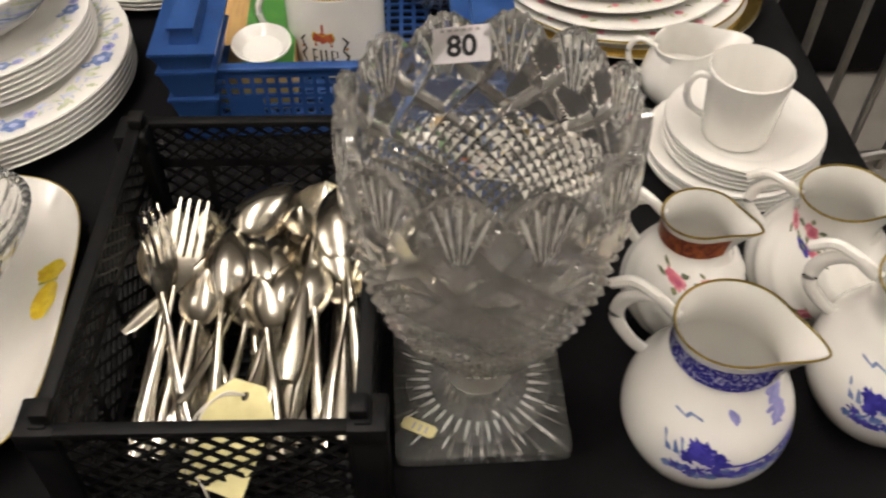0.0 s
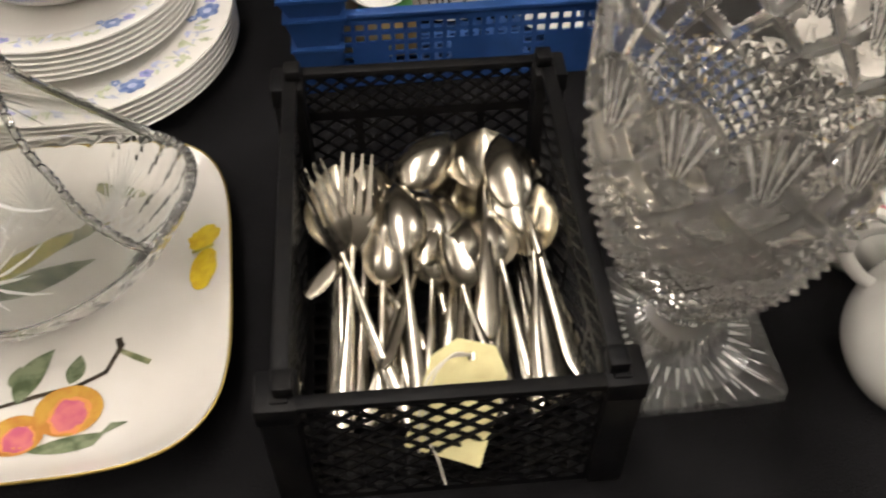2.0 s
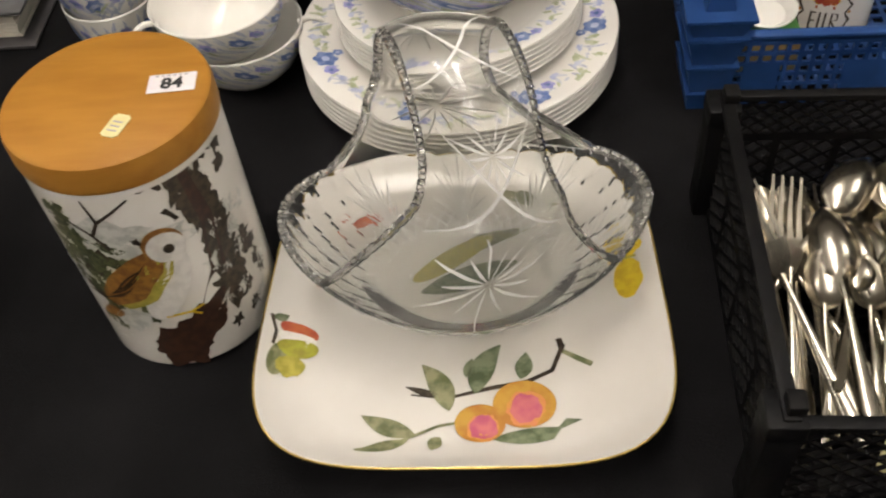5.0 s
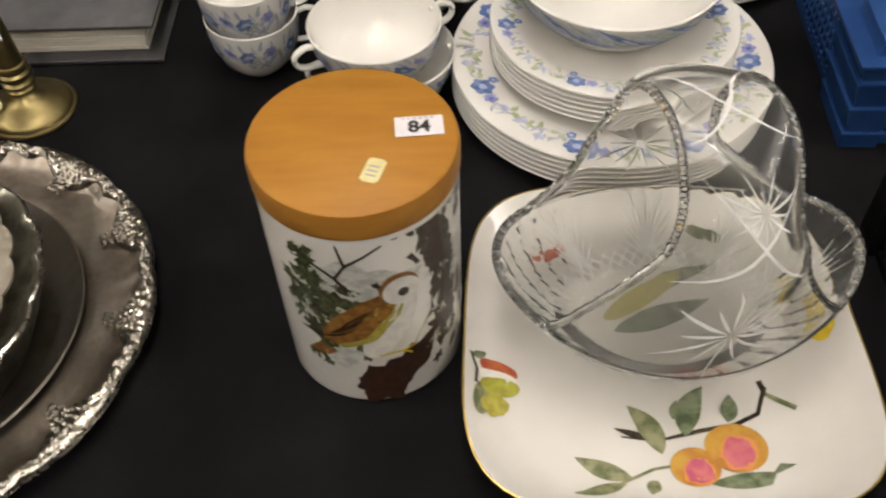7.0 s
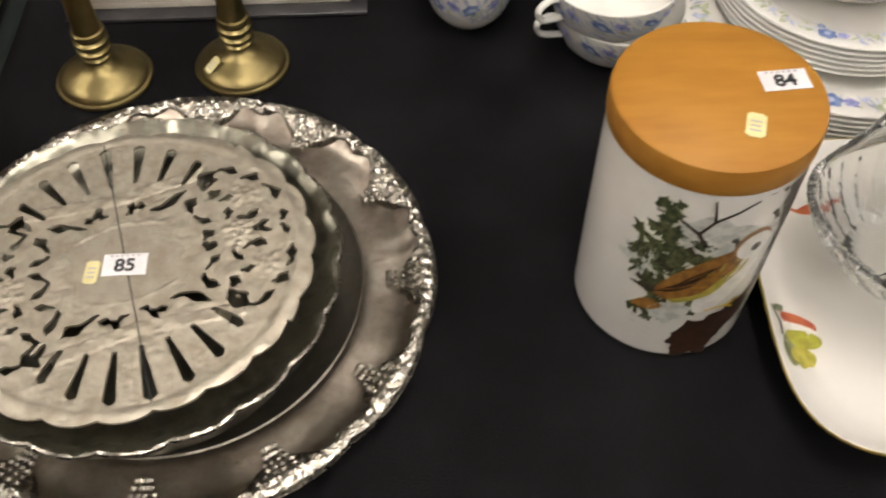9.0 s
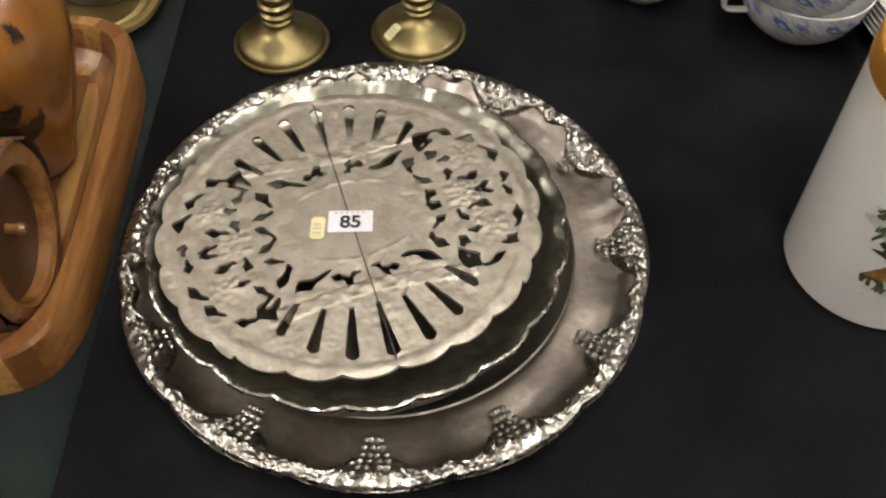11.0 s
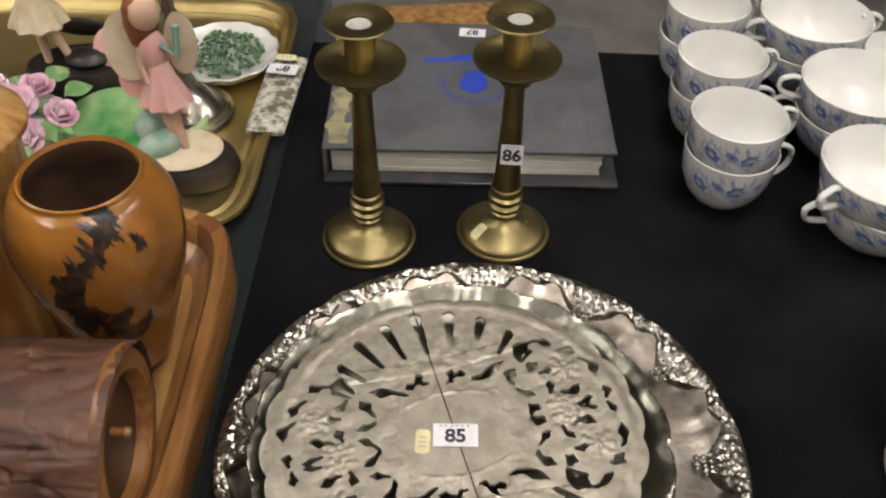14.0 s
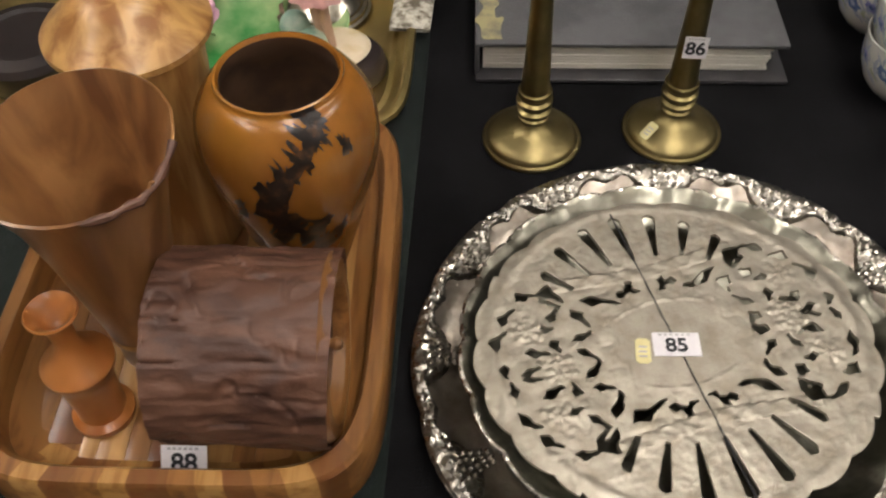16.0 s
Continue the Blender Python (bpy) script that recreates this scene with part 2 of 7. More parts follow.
def box_bm(bm, x0, x1, y0, y1, z0, z1, bevel=0.0, m=None):
    r = bmesh.ops.create_cube(bm, size=1.0)
    bmesh.ops.scale(bm, verts=r["verts"], vec=(x1 - x0, y1 - y0, z1 - z0))
    bmesh.ops.translate(bm, verts=r["verts"], vec=((x0 + x1) / 2, (y0 + y1) / 2, (z0 + z1) / 2))
    if m:
        bmesh.ops.transform(bm, verts=r["verts"], matrix=m)
    if bevel:
        e = {e for v in r["verts"] for e in v.link_edges}
        bmesh.ops.bevel(bm, geom=list(e), offset=bevel, segments=2, affect="EDGES", profile=0.5)


def block(name, x0, x1, y0, y1, z0, z1, material, parent=None, label="", bevel=0.001, m=None):
    bm = bmesh.new()
    box_bm(bm, x0, x1, y0, y1, z0, z1, bevel, m)
    return part(name, bm, material, parent, label)


def sweep(pts, radius, n=10, flat=1.0, closed=False, up=(0, 0, 1)):
    """A tube along pts; radius a number or one a point; flat squeezes it across."""
    pts = [Vector(p) for p in pts]
    V, F, N = [], [], len(pts)
    for i, p in enumerate(pts):
        d = (pts[(i + 1) % N] - pts[i - 1]) if closed else (pts[min(i + 1, N - 1)] - pts[max(i - 1, 0)])
        d.normalize()
        a = d.cross(Vector(up))
        if a.length < 1e-4:
            a = d.cross(Vector((1, 0.3, 0)))
        a.normalize()
        b = a.cross(d)
        r = radius[i] if isinstance(radius, (list, tuple)) else radius
        for k in range(n):
            t = 2 * math.pi * k / n
            V.append(p + a * (r * math.cos(t)) + b * (r * flat * math.sin(t)))
    for i in range(N if closed else N - 1):
        j = (i + 1) % N
        for k in range(n):
            F.append((i * n + k, i * n + (k + 1) % n, j * n + (k + 1) % n, j * n + k))
    if not closed:
        F.append(tuple(range(n - 1, -1, -1)))
        F.append(tuple((N - 1) * n + k for k in range(n)))
    return V, F


def tube(name, pts, radius, material, parent, label="", n=10, flat=1.0, closed=False, up=(0, 0, 1)):
    V, F = sweep(pts, radius, n, flat, closed, up)
    return raw(name, V, F, material, parent, label)


def curve_pts(ctrl, steps=8):
    """Catmull-Rom points through ctrl."""
    c = [Vector(p) for p in ctrl]
    c = [2 * c[0] - c[1]] + c + [2 * c[-1] - c[-2]]
    out = []
    for i in range(1, len(c) - 2):
        for s in range(steps):
            t = s / steps
            out.append(0.5 * (2 * c[i] + (c[i + 1] - c[i - 1]) * t + (2 * c[i - 1] - 5 * c[i] + 4 * c[i + 1] - c[i + 2]) * t * t
                              + (3 * c[i] - c[i - 1] - 3 * c[i + 1] + c[i + 2]) * t ** 3))
    return out + [c[-2]]


def pierced(field, x0, x1, y0, y1, step, thick, place, relief=None):
    """A sheet that is solid where field(x, y) > 0, with clean cut edges; place(x, y, h) gives the point at height h."""
    nx, ny = int(round((x1 - x0) / step)), int(round((y1 - y0) / step))
    X = [x0 + (x1 - x0) * i / nx for i in range(nx + 1)]
    Y = [y0 + (y1 - y0) * j / ny for j in range(ny + 1)]
    S = [[field(x, y) for y in Y] for x in X]
    ids, flat, polys = {}, [], []

    def vid(key, x, y):
        if key not in ids:
            ids[key] = len(flat)
            flat.append((x, y))
        return ids[key]

    for i in range(nx):
        for j in range(ny):
            c = [(i, j), (i + 1, j), (i + 1, j + 1), (i, j + 1)]
            s = [S[a][b] for a, b in c]
            if max(s) <= 0:
                continue
            poly = []
            for k in range(4):
                (a, b), (a2, b2), u, w = c[k], c[(k + 1) % 4], s[k], s[(k + 1) % 4]
                if u > 0:
                    poly.append(vid((a, b), X[a], Y[b]))
                if (u > 0) != (w > 0):
                    f = min(max(u / (u - w), 0.03), 0.97)
                    key = ("e", *sorted(((a, b), (a2, b2))))
                    poly.append(vid(key, X[a] + (X[a2] - X[a]) * f, Y[b] + (Y[b2] - Y[b]) * f))
            if len(poly) > 2:
                polys.append(poly)
    n = len(flat)
    V = [place(x, y, thick + (relief(x, y) if relief else 0)) for x, y in flat] + [place(x, y, 0) for x, y in flat]
    F = [tuple(p) for p in polys] + [tuple(v + n for v in reversed(p)) for p in polys]
    seen = {}
    for p in polys:
        for a, b in zip(p, p[1:] + p[:1]):
            seen[(a, b)] = True
    for a, b in seen:
        if (b, a) not in seen:
            F.append((b, a, a + n, b + n))
    return V, F


class Painted:
    """Painted motifs laid on a surface: shapes in the surface's own (u, v), one mesh a colour."""

    def __init__(self, place):
        self.place, self.sets = place, {}

    def shape(self, material, cu, cv, radius, rot=0.0, sx=1.0, sy=1.0, rings=3, n=26, seed=0, rough=0.0, lift=0.0):
        V, F = self.sets.setdefault(material.name, ([], [], material))[:2]
        base = len(V)
        V.append(self.place(cu, cv, lift))
        cr, sr = math.cos(rot), math.sin(rot)
        for q in range(1, rings + 1):
            for k in range(n):
                a = 2 * math.pi * k / n
                r = radius(a) if callable(radius) else radius
                if rough:
                    r *= 1 + rough * noise.noise(Vector((2.2 * math.cos(a) + seed * 7.1, 2.2 * math.sin(a) + seed * 3.3, seed))) * 1.6 \
                        + 0.5 * rough * noise.noise(Vector((7 * math.cos(a) + seed, 7 * math.sin(a), seed * 2.0)))
                x, y = r * math.cos(a) * sx * q / rings, r * math.sin(a) * sy * q / rings
                V.append(self.place(cu + x * cr - y * sr, cv + x * sr + y * cr, lift))
        for k in range(n):
            F.append((base, base + 1 + k, base + 1 + (k + 1) % n))
        for q in range(rings - 1):
            for k in range(n):
                a, b = base + 1 + q * n + k, base + 1 + q * n + (k + 1) % n
                F.append((a, a + n, b + n, b))

    def leaf(self, material, u0, v0, u1, v1, width, lift=0.0):
        bend = 0.10 * ((u0 * 977 + v1 * 661) % 1 - 0.5) * 2
        pts, ws = [], []
        for k in range(13):
            f = k / 12
            o = bend * math.sin(math.pi * f)
            pts.append((u0 + (u1 - u0) * f - (v1 - v0) * o, v0 + (v1 - v0) * f + (u1 - u0) * o))
            ws.append(width * max(0.03, math.sin(math.pi * f ** 0.85) ** 0.9))
        self.stroke(material, pts, ws, lift)

    def stroke(self, material, pts, width, lift=0.0):
        V, F = self.sets.setdefault(material.name, ([], [], material))[:2]
        b, N = len(V), len(pts)
        for i, (u, v) in enumerate(pts):
            (ua, va), (ub, vb) = pts[max(i - 1, 0)], pts[min(i + 1, N - 1)]
            d = math.hypot(ub - ua, vb - va) or 1
            w = (width[i] if isinstance(width, (list, tuple)) else width) / 2
            V.append(self.place(u - (vb - va) / d * w, v + (ub - ua) / d * w, lift))
            V.append(self.place(u + (vb - va) / d * w, v - (ub - ua) / d * w, lift))
        for i in range(N - 1):
            F.append((b + 2 * i, b + 2 * i + 1, b + 2 * i + 3, b + 2 * i + 2))

    def flower(self, petal, heart, cu, cv, r, rot=0.0, n=5):
        self.shape(petal, cu, cv, lambda a: r * (0.72 + 0.28 * abs(math.cos(n * a / 2))), rot, n=30)
        self.shape(heart, cu, cv, r * 0.34, rings=1, n=12, lift=0.0002)

    def done(self, parent, name="painted_motif", label=""):
        for V, F, m in self.sets.values():
            tagged(raw(name, V, F, m, parent, label), kind="stuff")

    def done_apart(self, parent, name, label=""):
        """Each shape a part of its own."""
        for V, F, m in self.sets.values():
            link = list(range(len(V)))

            def root(k):
                while link[k] != k:
                    link[k] = link[link[k]]
                    k = link[k]
                return k
            for f in F:
                for k in f[1:]:
                    link[root(k)] = root(f[0])
            groups = {}
            for f in F:
                groups.setdefault(root(f[0]), []).append(f)
            for faces in groups.values():
                used = sorted({k for f in faces for k in f})
                at = {k: i for i, k in enumerate(used)}
                raw(name, [V[k] for k in used], [tuple(at[k] for k in f) for f in faces], m, parent, label)


def around(profile, lift=0.00035):
    """A map from (metres round, metres along the profile) to the outside of a turned shape."""
    P = [Vector((r, z)) for r, z in profile]
    S = [0.0]
    for a, b in zip(P, P[1:]):
        S.append(S[-1] + (b - a).length)

    def place(u, v, extra=0.0, ref=None):
        v = min(max(v, 0.0), S[-1] - 1e-6)
        i = max(k for k in range(len(P) - 1) if S[k] <= v)
        f = (v - S[i]) / max(S[i + 1] - S[i], 1e-9)
        q = P[i].lerp(P[i + 1], f)
        d = (P[i + 1] - P[i]).normalized()
        nx, nz = d.y, -d.x
        r = q.x + nx * (lift + extra)
        th = u / max(q.x, 1e-4)
        return (r * math.cos(th), r * math.sin(th), q.y + nz * (lift + extra))
    return place, S


def letters(text, size, material, parent, m, name="digits", label="", bold=0.0):
    cu = bpy.data.curves.new(name, "FONT")
    cu.body, cu.size, cu.align_x, cu.align_y, cu.offset = text, size, "CENTER", "CENTER", bold
    cu.extrude = 0.00008
    tmp = bpy.data.objects.new(name, cu)
    me = bpy.data.meshes.new_from_object(tmp)
    bpy.data.objects.remove(tmp)
    me.transform(m)
    me.materials.clear()
    me.materials.append(material)
    ob = new(name, me)
    ob.parent = parent
    return tagged(ob, label)


def lot_label(number, parent, m, w=0.027, h=0.0155):
    """A printed lot sticker with its number, flat in the plane of m."""
    V, F = [], []
    bm = bmesh.new()
    box_bm(bm, -w / 2, w / 2, -h / 2, h / 2, 0, 0.0003, 0, m)
    ob = part("lot_sticker", bm, PAPER, parent, "white printed lot sticker with black number", smooth=False)
    letters(number, h * 0.80, INK, ob, m @ Matrix.Translation((0, -h * 0.06, 0.0004)), bold=0.0004)
    bm = bmesh.new()
    for k in range(6):
        box_bm(bm, -w * 0.36 + k * w * 0.12, -w * 0.29 + k * w * 0.12, h * 0.36, h * 0.44, 0.0003, 0.0005, 0, m)
    part("faint_print", bm, GREY_INK, ob, "faint printed date", smooth=False)
    return ob


def price_tab(parent, m, w=0.008, h=0.013):
    bm = bmesh.new()
    box_bm(bm, -w / 2, w / 2, -h / 2, h / 2, 0, 0.0003, 0, m)
    box_bm(bm, -w * 0.36, w * 0.36, -h * 0.58, h * 0.58, 0, 0.00028, 0, m)
    ob = part("price_sticker", bm, YELLOW_PAPER, parent, "small pale yellow price sticker", smooth=False)
    bm = bmesh.new()
    for k in range(3):
        box_bm(bm, -w * 0.3, w * 0.25, -h * 0.3 + k * h * 0.22, -h * 0.22 + k * h * 0.22, 0.0003, 0.00042, 0, m)
    part("faint_print", bm, GREY_INK, ob, "faint print", smooth=False)
    return ob


def circle_pts(r, n, z=0.0, a0=0.0, a1=2 * math.pi):
    return [(r * math.cos(a0 + (a1 - a0) * k / n), r * math.sin(a0 + (a1 - a0) * k / n), z) for k in range(n + (0 if a1 - a0 > 6.28 else 1))]


def superoval(a, b, th, p=4.0):
    c, s = math.cos(th), math.sin(th)
    k = (abs(c / a) ** p + abs(s / b) ** p) ** (-1 / p)
    return k * c, k * s

# ---- the hall ----
def slab(name, x0, x1, y0, y1, z0, z1, material, label, category, bevel=0.0):
    return tagged(block(name, x0, x1, y0, y1, z0, z1, material, bevel=bevel), label, category, kind="structure")


slab("floor", -6, 6, -5, 7, -0.80, -0.75, CONCRETE, "worn grey concrete floor of a sale room", "floor")
# Ceiling and walls are unseen, added to close the hall and bounce light.
slab("ceiling", -6, 6, -5, 7, 2.6, 2.7, CEIL, "pale painted ceiling", "ceiling")
slab("wall_north", -6, 6, 7, 7.15, -0.8, 2.7, PLASTER, "plain painted hall wall", "wall")
slab("wall_south", -6, 6, -5.15, -5, -0.8, 2.7, PLASTER, "plain painted hall wall", "wall")
slab("wall_east", 6, 6.15, -5.15, 7.15, -0.8, 2.7, PLASTER, "plain painted hall wall", "wall")
slab("wall_west", -6.15, -6, -5.15, 7.15, -0.8, 2.7, PLASTER, "plain painted hall wall", "wall")

# the long table under its black cloth
table = thing("sale_table", "long sale table draped in a black cloth", "table", (0, 0, 0))
def rippled(x0, x1, y0, y1, drop, seed):
    """A table cloth with softly rounded edges and a hanging skirt."""
    V, F = [], []
    nx, ny = 90, 60
    for i in range(nx + 1):
        for j in range(ny + 1):
            x, y = x0 + (x1 - x0) * i / nx, y0 + (y1 - y0) * j / ny
            w = 0.0006 * noise.noise(Vector((x * 6, y * 5, seed))) - 0.0007
            V.append((x, y, w))
    for i in range(nx):
        for j in range(ny):
            a = i * (ny + 1) + j
            F.append((a, a + ny + 1, a + ny + 2, a + 1))
    ring = [(i, 0) for i in range(nx)] + [(nx, j) for j in range(ny)] + [(nx - i, ny) for i in range(nx)] + [(0, ny - j) for j in range(ny)]
    prev = [i * (ny + 1) + j for i, j in ring]
    for s, (out, dz) in enumerate(((0.004, -0.002), (0.006, -0.007), (0.012, -drop * 0.3), (0.02, -drop * 0.65), (0.022, -drop))):
        now = []
        for k, (i, j) in enumerate(ring):
            x, y = x0 + (x1 - x0) * i / nx, y0 + (y1 - y0) * j / ny
            f = out * (1 + (0.6 * math.sin(k * 0.35 + seed) if s > 1 else 0))
            ox = -f if i == 0 else (f if i == nx else 0)
            oy = -f if j == 0 else (f if j == ny else 0)
            now.append(len(V))
            V.append((x + ox, y + oy, dz))
        for k in range(len(ring)):
            n = (k + 1) % len(ring)
            F.append((prev[k], now[k], now[n], prev[n]))
        prev = now
    return V, F


V, F = rippled(-1.085, 0.345, -0.12, 0.975, 0.55, 1.0)
raw("black_cloth", V, F, BLACK_CLOTH, table, "black woven table cloth with faint creases", sharp=60)
block("tabletop", -1.07, 0.335, -0.11, 0.965, -0.035, -0.004, TRAY_WOOD[2], table)
for lx in (-1.0, 0.28):
    for ly in (-0.05, 0.9):
        block("leg", lx, lx + 0.04, ly, ly + 0.04, -0.75, -0.035, STEEL, table)

side = thing("green_table", "adjoining table covered in dark green baize", "table", (0, 0, 0))
V, F = rippled(-2.4, -1.090, -0.12, 1.10, 0.55, 4.0)
raw("green_cloth", [(x, y, z + 0.001) for x, y, z in V], F, GREEN_CLOTH, side, "dark green baize cloth", sharp=60)
block("tabletop", -2.38, -1.11, -0.11, 1.09, -0.035, -0.004, TRAY_WOOD[2], side)
for lx in (-2.3, -1.17):
    for ly in (-0.05, 1.0):
        block("leg", lx, lx + 0.04, ly, ly + 0.04, -0.75, -0.035, STEEL, side)

# ---- cut crystal ----
def saw(x):
    """0 in the middle of each unit step and 1 at its ends."""
    return abs(x % 1 - 0.5) * 2


def crystal_vase():
    t = thing("crystal_vase", "large cut crystal pedestal vase with diamond-cut bowl on square foot", "vase", (0.020, 0.366, 0))
    outer = [(0.024, 0.060), (0.034, 0.0645), (0.044, 0.074), (0.0535, 0.089), (0.0620, 0.107), (0.0678, 0.125), (0.0718, 0.145), (0.0738, 0.165), (0.0748, 0.185), (0.0748, 0.205), (0.0742, 0.222)]
    prof = [(p.x, p.y) for p in curve_pts([(r, z, 0) for r, z in outer], 10)]
    run = [0.0]
    for (r0, z0), (r1, z1) in zip(prof, prof[1:]):
        run.append(run[-1] + math.hypot(r1 - r0, z1 - z0))
    # six columns and six rows to a diamond, so that each groove follows the mesh
    N, C = 288, 6
    rows = 116
    cell = run[-1] / rows
    fan0 = run[-1] - 0.030

    def along(d):
        i = max(k for k in range(len(run) - 1) if run[k] <= d + 1e-9)
        f = (d - run[i]) / (run[i + 1] - run[i])
        return prof[i][0] + (prof[i + 1][0] - prof[i][0]) * f, prof[i][1] + (prof[i + 1][1] - prof[i][1]) * f

    V, F, ids = [], [], []
    for j in range(rows + 1):
        d = min(cell * j, run[-1] - 1e-6)
        r0, z0 = along(d)
        row = []
        for k in range(N):
            a, b = (k + j) / C, (k - j) / C
            fine = max(saw(a), saw(b))
            wide = max(saw(a / 4), saw(b / 4))
            band = max(0.0, (wide - 0.70) / 0.30)
            fade = min(max((0.134 - d) / 0.016, 0.0), 1.0)
            depth = max(0.0039 * fine * fade, 0.0050 * band)
            th = 2 * math.pi * k / N
            q = (k / 24) % 1 - 0.5
            lobe = math.cos(math.pi * q)
            x, up = q * 2 * math.pi / 12 * r0, d - fan0
            if up > 0 and abs(x) < 0.0030 + 0.50 * up:
                phi = math.atan2(x, up + 0.006)
                depth = 0.0030 * saw(phi * 5.2 + 0.5) * min(1, up / 0.008)
            rise = min(max((z0 - 0.190) / 0.032, 0), 1)
            zz = z0 + rise * (0.0155 * lobe ** 0.7 + 0.0016 * saw(q * 9 + 0.5) - 0.003)
            r = r0 - depth * min(1, 0.35 + j / 8)
            row.append(len(V))
            V.append((r * math.cos(th), r * math.sin(th), zz))
        ids.append(row)
    for j in range(rows):
        for k in range(N):
            a, b, c, e = ids[j][k], ids[j][(k + 1) % N], ids[j + 1][(k + 1) % N], ids[j + 1][k]
            if ((k // 3) + (j // 3)) % 2:
                F += [(a, b, e), (b, c, e)]
            else:
                F += [(a, b, c), (a, c, e)]
    def scored(k, d, deep):
        r0, z0 = along(min(max(d, 0.001), run[-1] - 1e-5))
        q = (k / 24) % 1 - 0.5
        rise = min(max((z0 - 0.190) / 0.032, 0), 1)
        a = 2 * math.pi * k / N
        r = r0 - deep
        return (r * math.cos(a), r * math.sin(a), z0 + rise * (0.0155 * math.cos(math.pi * q) ** 0.7 - 0.003))
    p = Painted(lambda u, v, e=0.0: scored(u / 0.00163, v, e))
    for m in range(12):
        for i in range(-2, 3):
            phi = i / 5.2
            pts = [(0.00163 * (24 * m + 12) + (u + 0.006) * math.tan(phi) * 0.95, fan0 + u) for u in (0.004, 0.012, 0.021, 0.028)]
            p.stroke(CUT_GLINT, pts, [0.0004, 0.0010, 0.0013, 0.0009], 0.0018)
    p.done(t, "cut_line", "frosted fan cutting under the rim")
    last = ids[-1]
    for r1, z1 in ((0.0672, 0.2212), (0.0660, 0.200), (0.0640, 0.165), (0.0580, 0.130), (0.0470, 0.104), (0.030, 0.089), (0.012, 0.0845)):
        row = []
        for k in range(N):
            th = 2 * math.pi * k / N
            lobe = math.cos(math.pi * ((k / 24) % 1 - 0.5))
            rise = min(max((z1 - 0.190) / 0.032, 0), 1)
            row.append(len(V))
            V.append((r1 * math.cos(th), r1 * math.sin(th), z1 + rise * (0.0155 * lobe ** 0.7 - 0.003)))
        for k in range(N):
            F.append((last[k], last[(k + 1) % N], row[(k + 1) % N], row[k]))
        last = row
    F.append(tuple(last))
    F.append(tuple(reversed(ids[0])))
    raw("bowl", V, F, CRYSTAL, t, "diamond-cut crystal bowl with scalloped fan rim", sharp=11)
    stem = [(0.0, 0.0095), (0.046, 0.0095), (0.036, 0.0125), (0.027, 0.0175), (0.0215, 0.026), (0.0195, 0.036), (0.0205, 0.045), (0.0250, 0.050), (0.0262, 0.053), (0.0235, 0.0565), (0.0225, 0.0598), (0.0, 0.0598)]
    turned("stem", stem, CLEAR, t, "short fluted crystal stem", 96, lambda th, i, r, z: (r * (1 - (0.05 * saw(th * 32 / (2 * math.pi)) if 1 < i < 7 else 0)), z), sharp=14)
    V, F = [], []
    n = 128
    for q, (sc, z) in enumerate(((1.0, 0.0010), (1.0, 0.0082), (0.978, 0.0094))):
        for k in range(n):
            x, y = superoval(0.0535 * sc, 0.0535 * sc, 2 * math.pi * k / n, 22)
            V.append((x, y, z))
    for q in range(2):
        for k in range(n):
            F.append((q * n + k, q * n + (k + 1) % n, (q + 1) * n + (k + 1) % n, (q + 1) * n + k))
    F.append(tuple(2 * n + k for k in range(n)))
    # star-cut underside
    V.append((0, 0, 0.0045))
    ring = []
    for k in range(n):
        x, y = superoval(0.050, 0.050, 2 * math.pi * k / n, 22)
        ring.append(len(V))
        V.append((x, y, 0.0010 if k % 4 else 0.0035))
    for k in range(n):
        F.append((ring[k], ring[(k + 1) % n], (k + 1) % n, k))
        F.append((3 * n, ring[(k + 1) % n], ring[k]))
    raw("foot", V, F, CLEAR, t, "square crystal foot with star-cut underside", sharp=8)
    p = Painted(lambda u, v, e=0.0: (u, v, 0.00985 + 0.0002 + e))
    for k in range(36):
        a = 2 * math.pi * (k + 0.5) / 36
        r1 = 0.0445 if k % 2 else 0.041
        p.stroke(CUT_GLINT, [(r * math.cos(a), r * math.sin(a)) for r in (0.030, 0.034, r1 * 0.92, r1)], [0.0016, 0.0022, 0.0016, 0.0003])
    for sx in (-1, 1):
        for sy in (-1, 1):
            for g in (-0.30, 0.0, 0.30):
                a = math.atan2(sy, sx) + g
                r2_ = 0.062 if g == 0 else 0.054
                p.stroke(CUT_GLINT, [(r * math.cos(a), r * math.sin(a)) for r in (0.044, 0.049, r2_)], [0.0003, 0.0013, 0.0003])
    p.done(t, "cut_star", "frosted star rays on the foot")
    price_tab(t, pose(-0.0385, -0.032, 0.0102, 0, 0, 62), 0.009, 0.019)
    lot_label("80", t, pose(-0.009, 0.0655, 0.2185, 76, 0, 4), 0.031, 0.020)


crystal_vase()


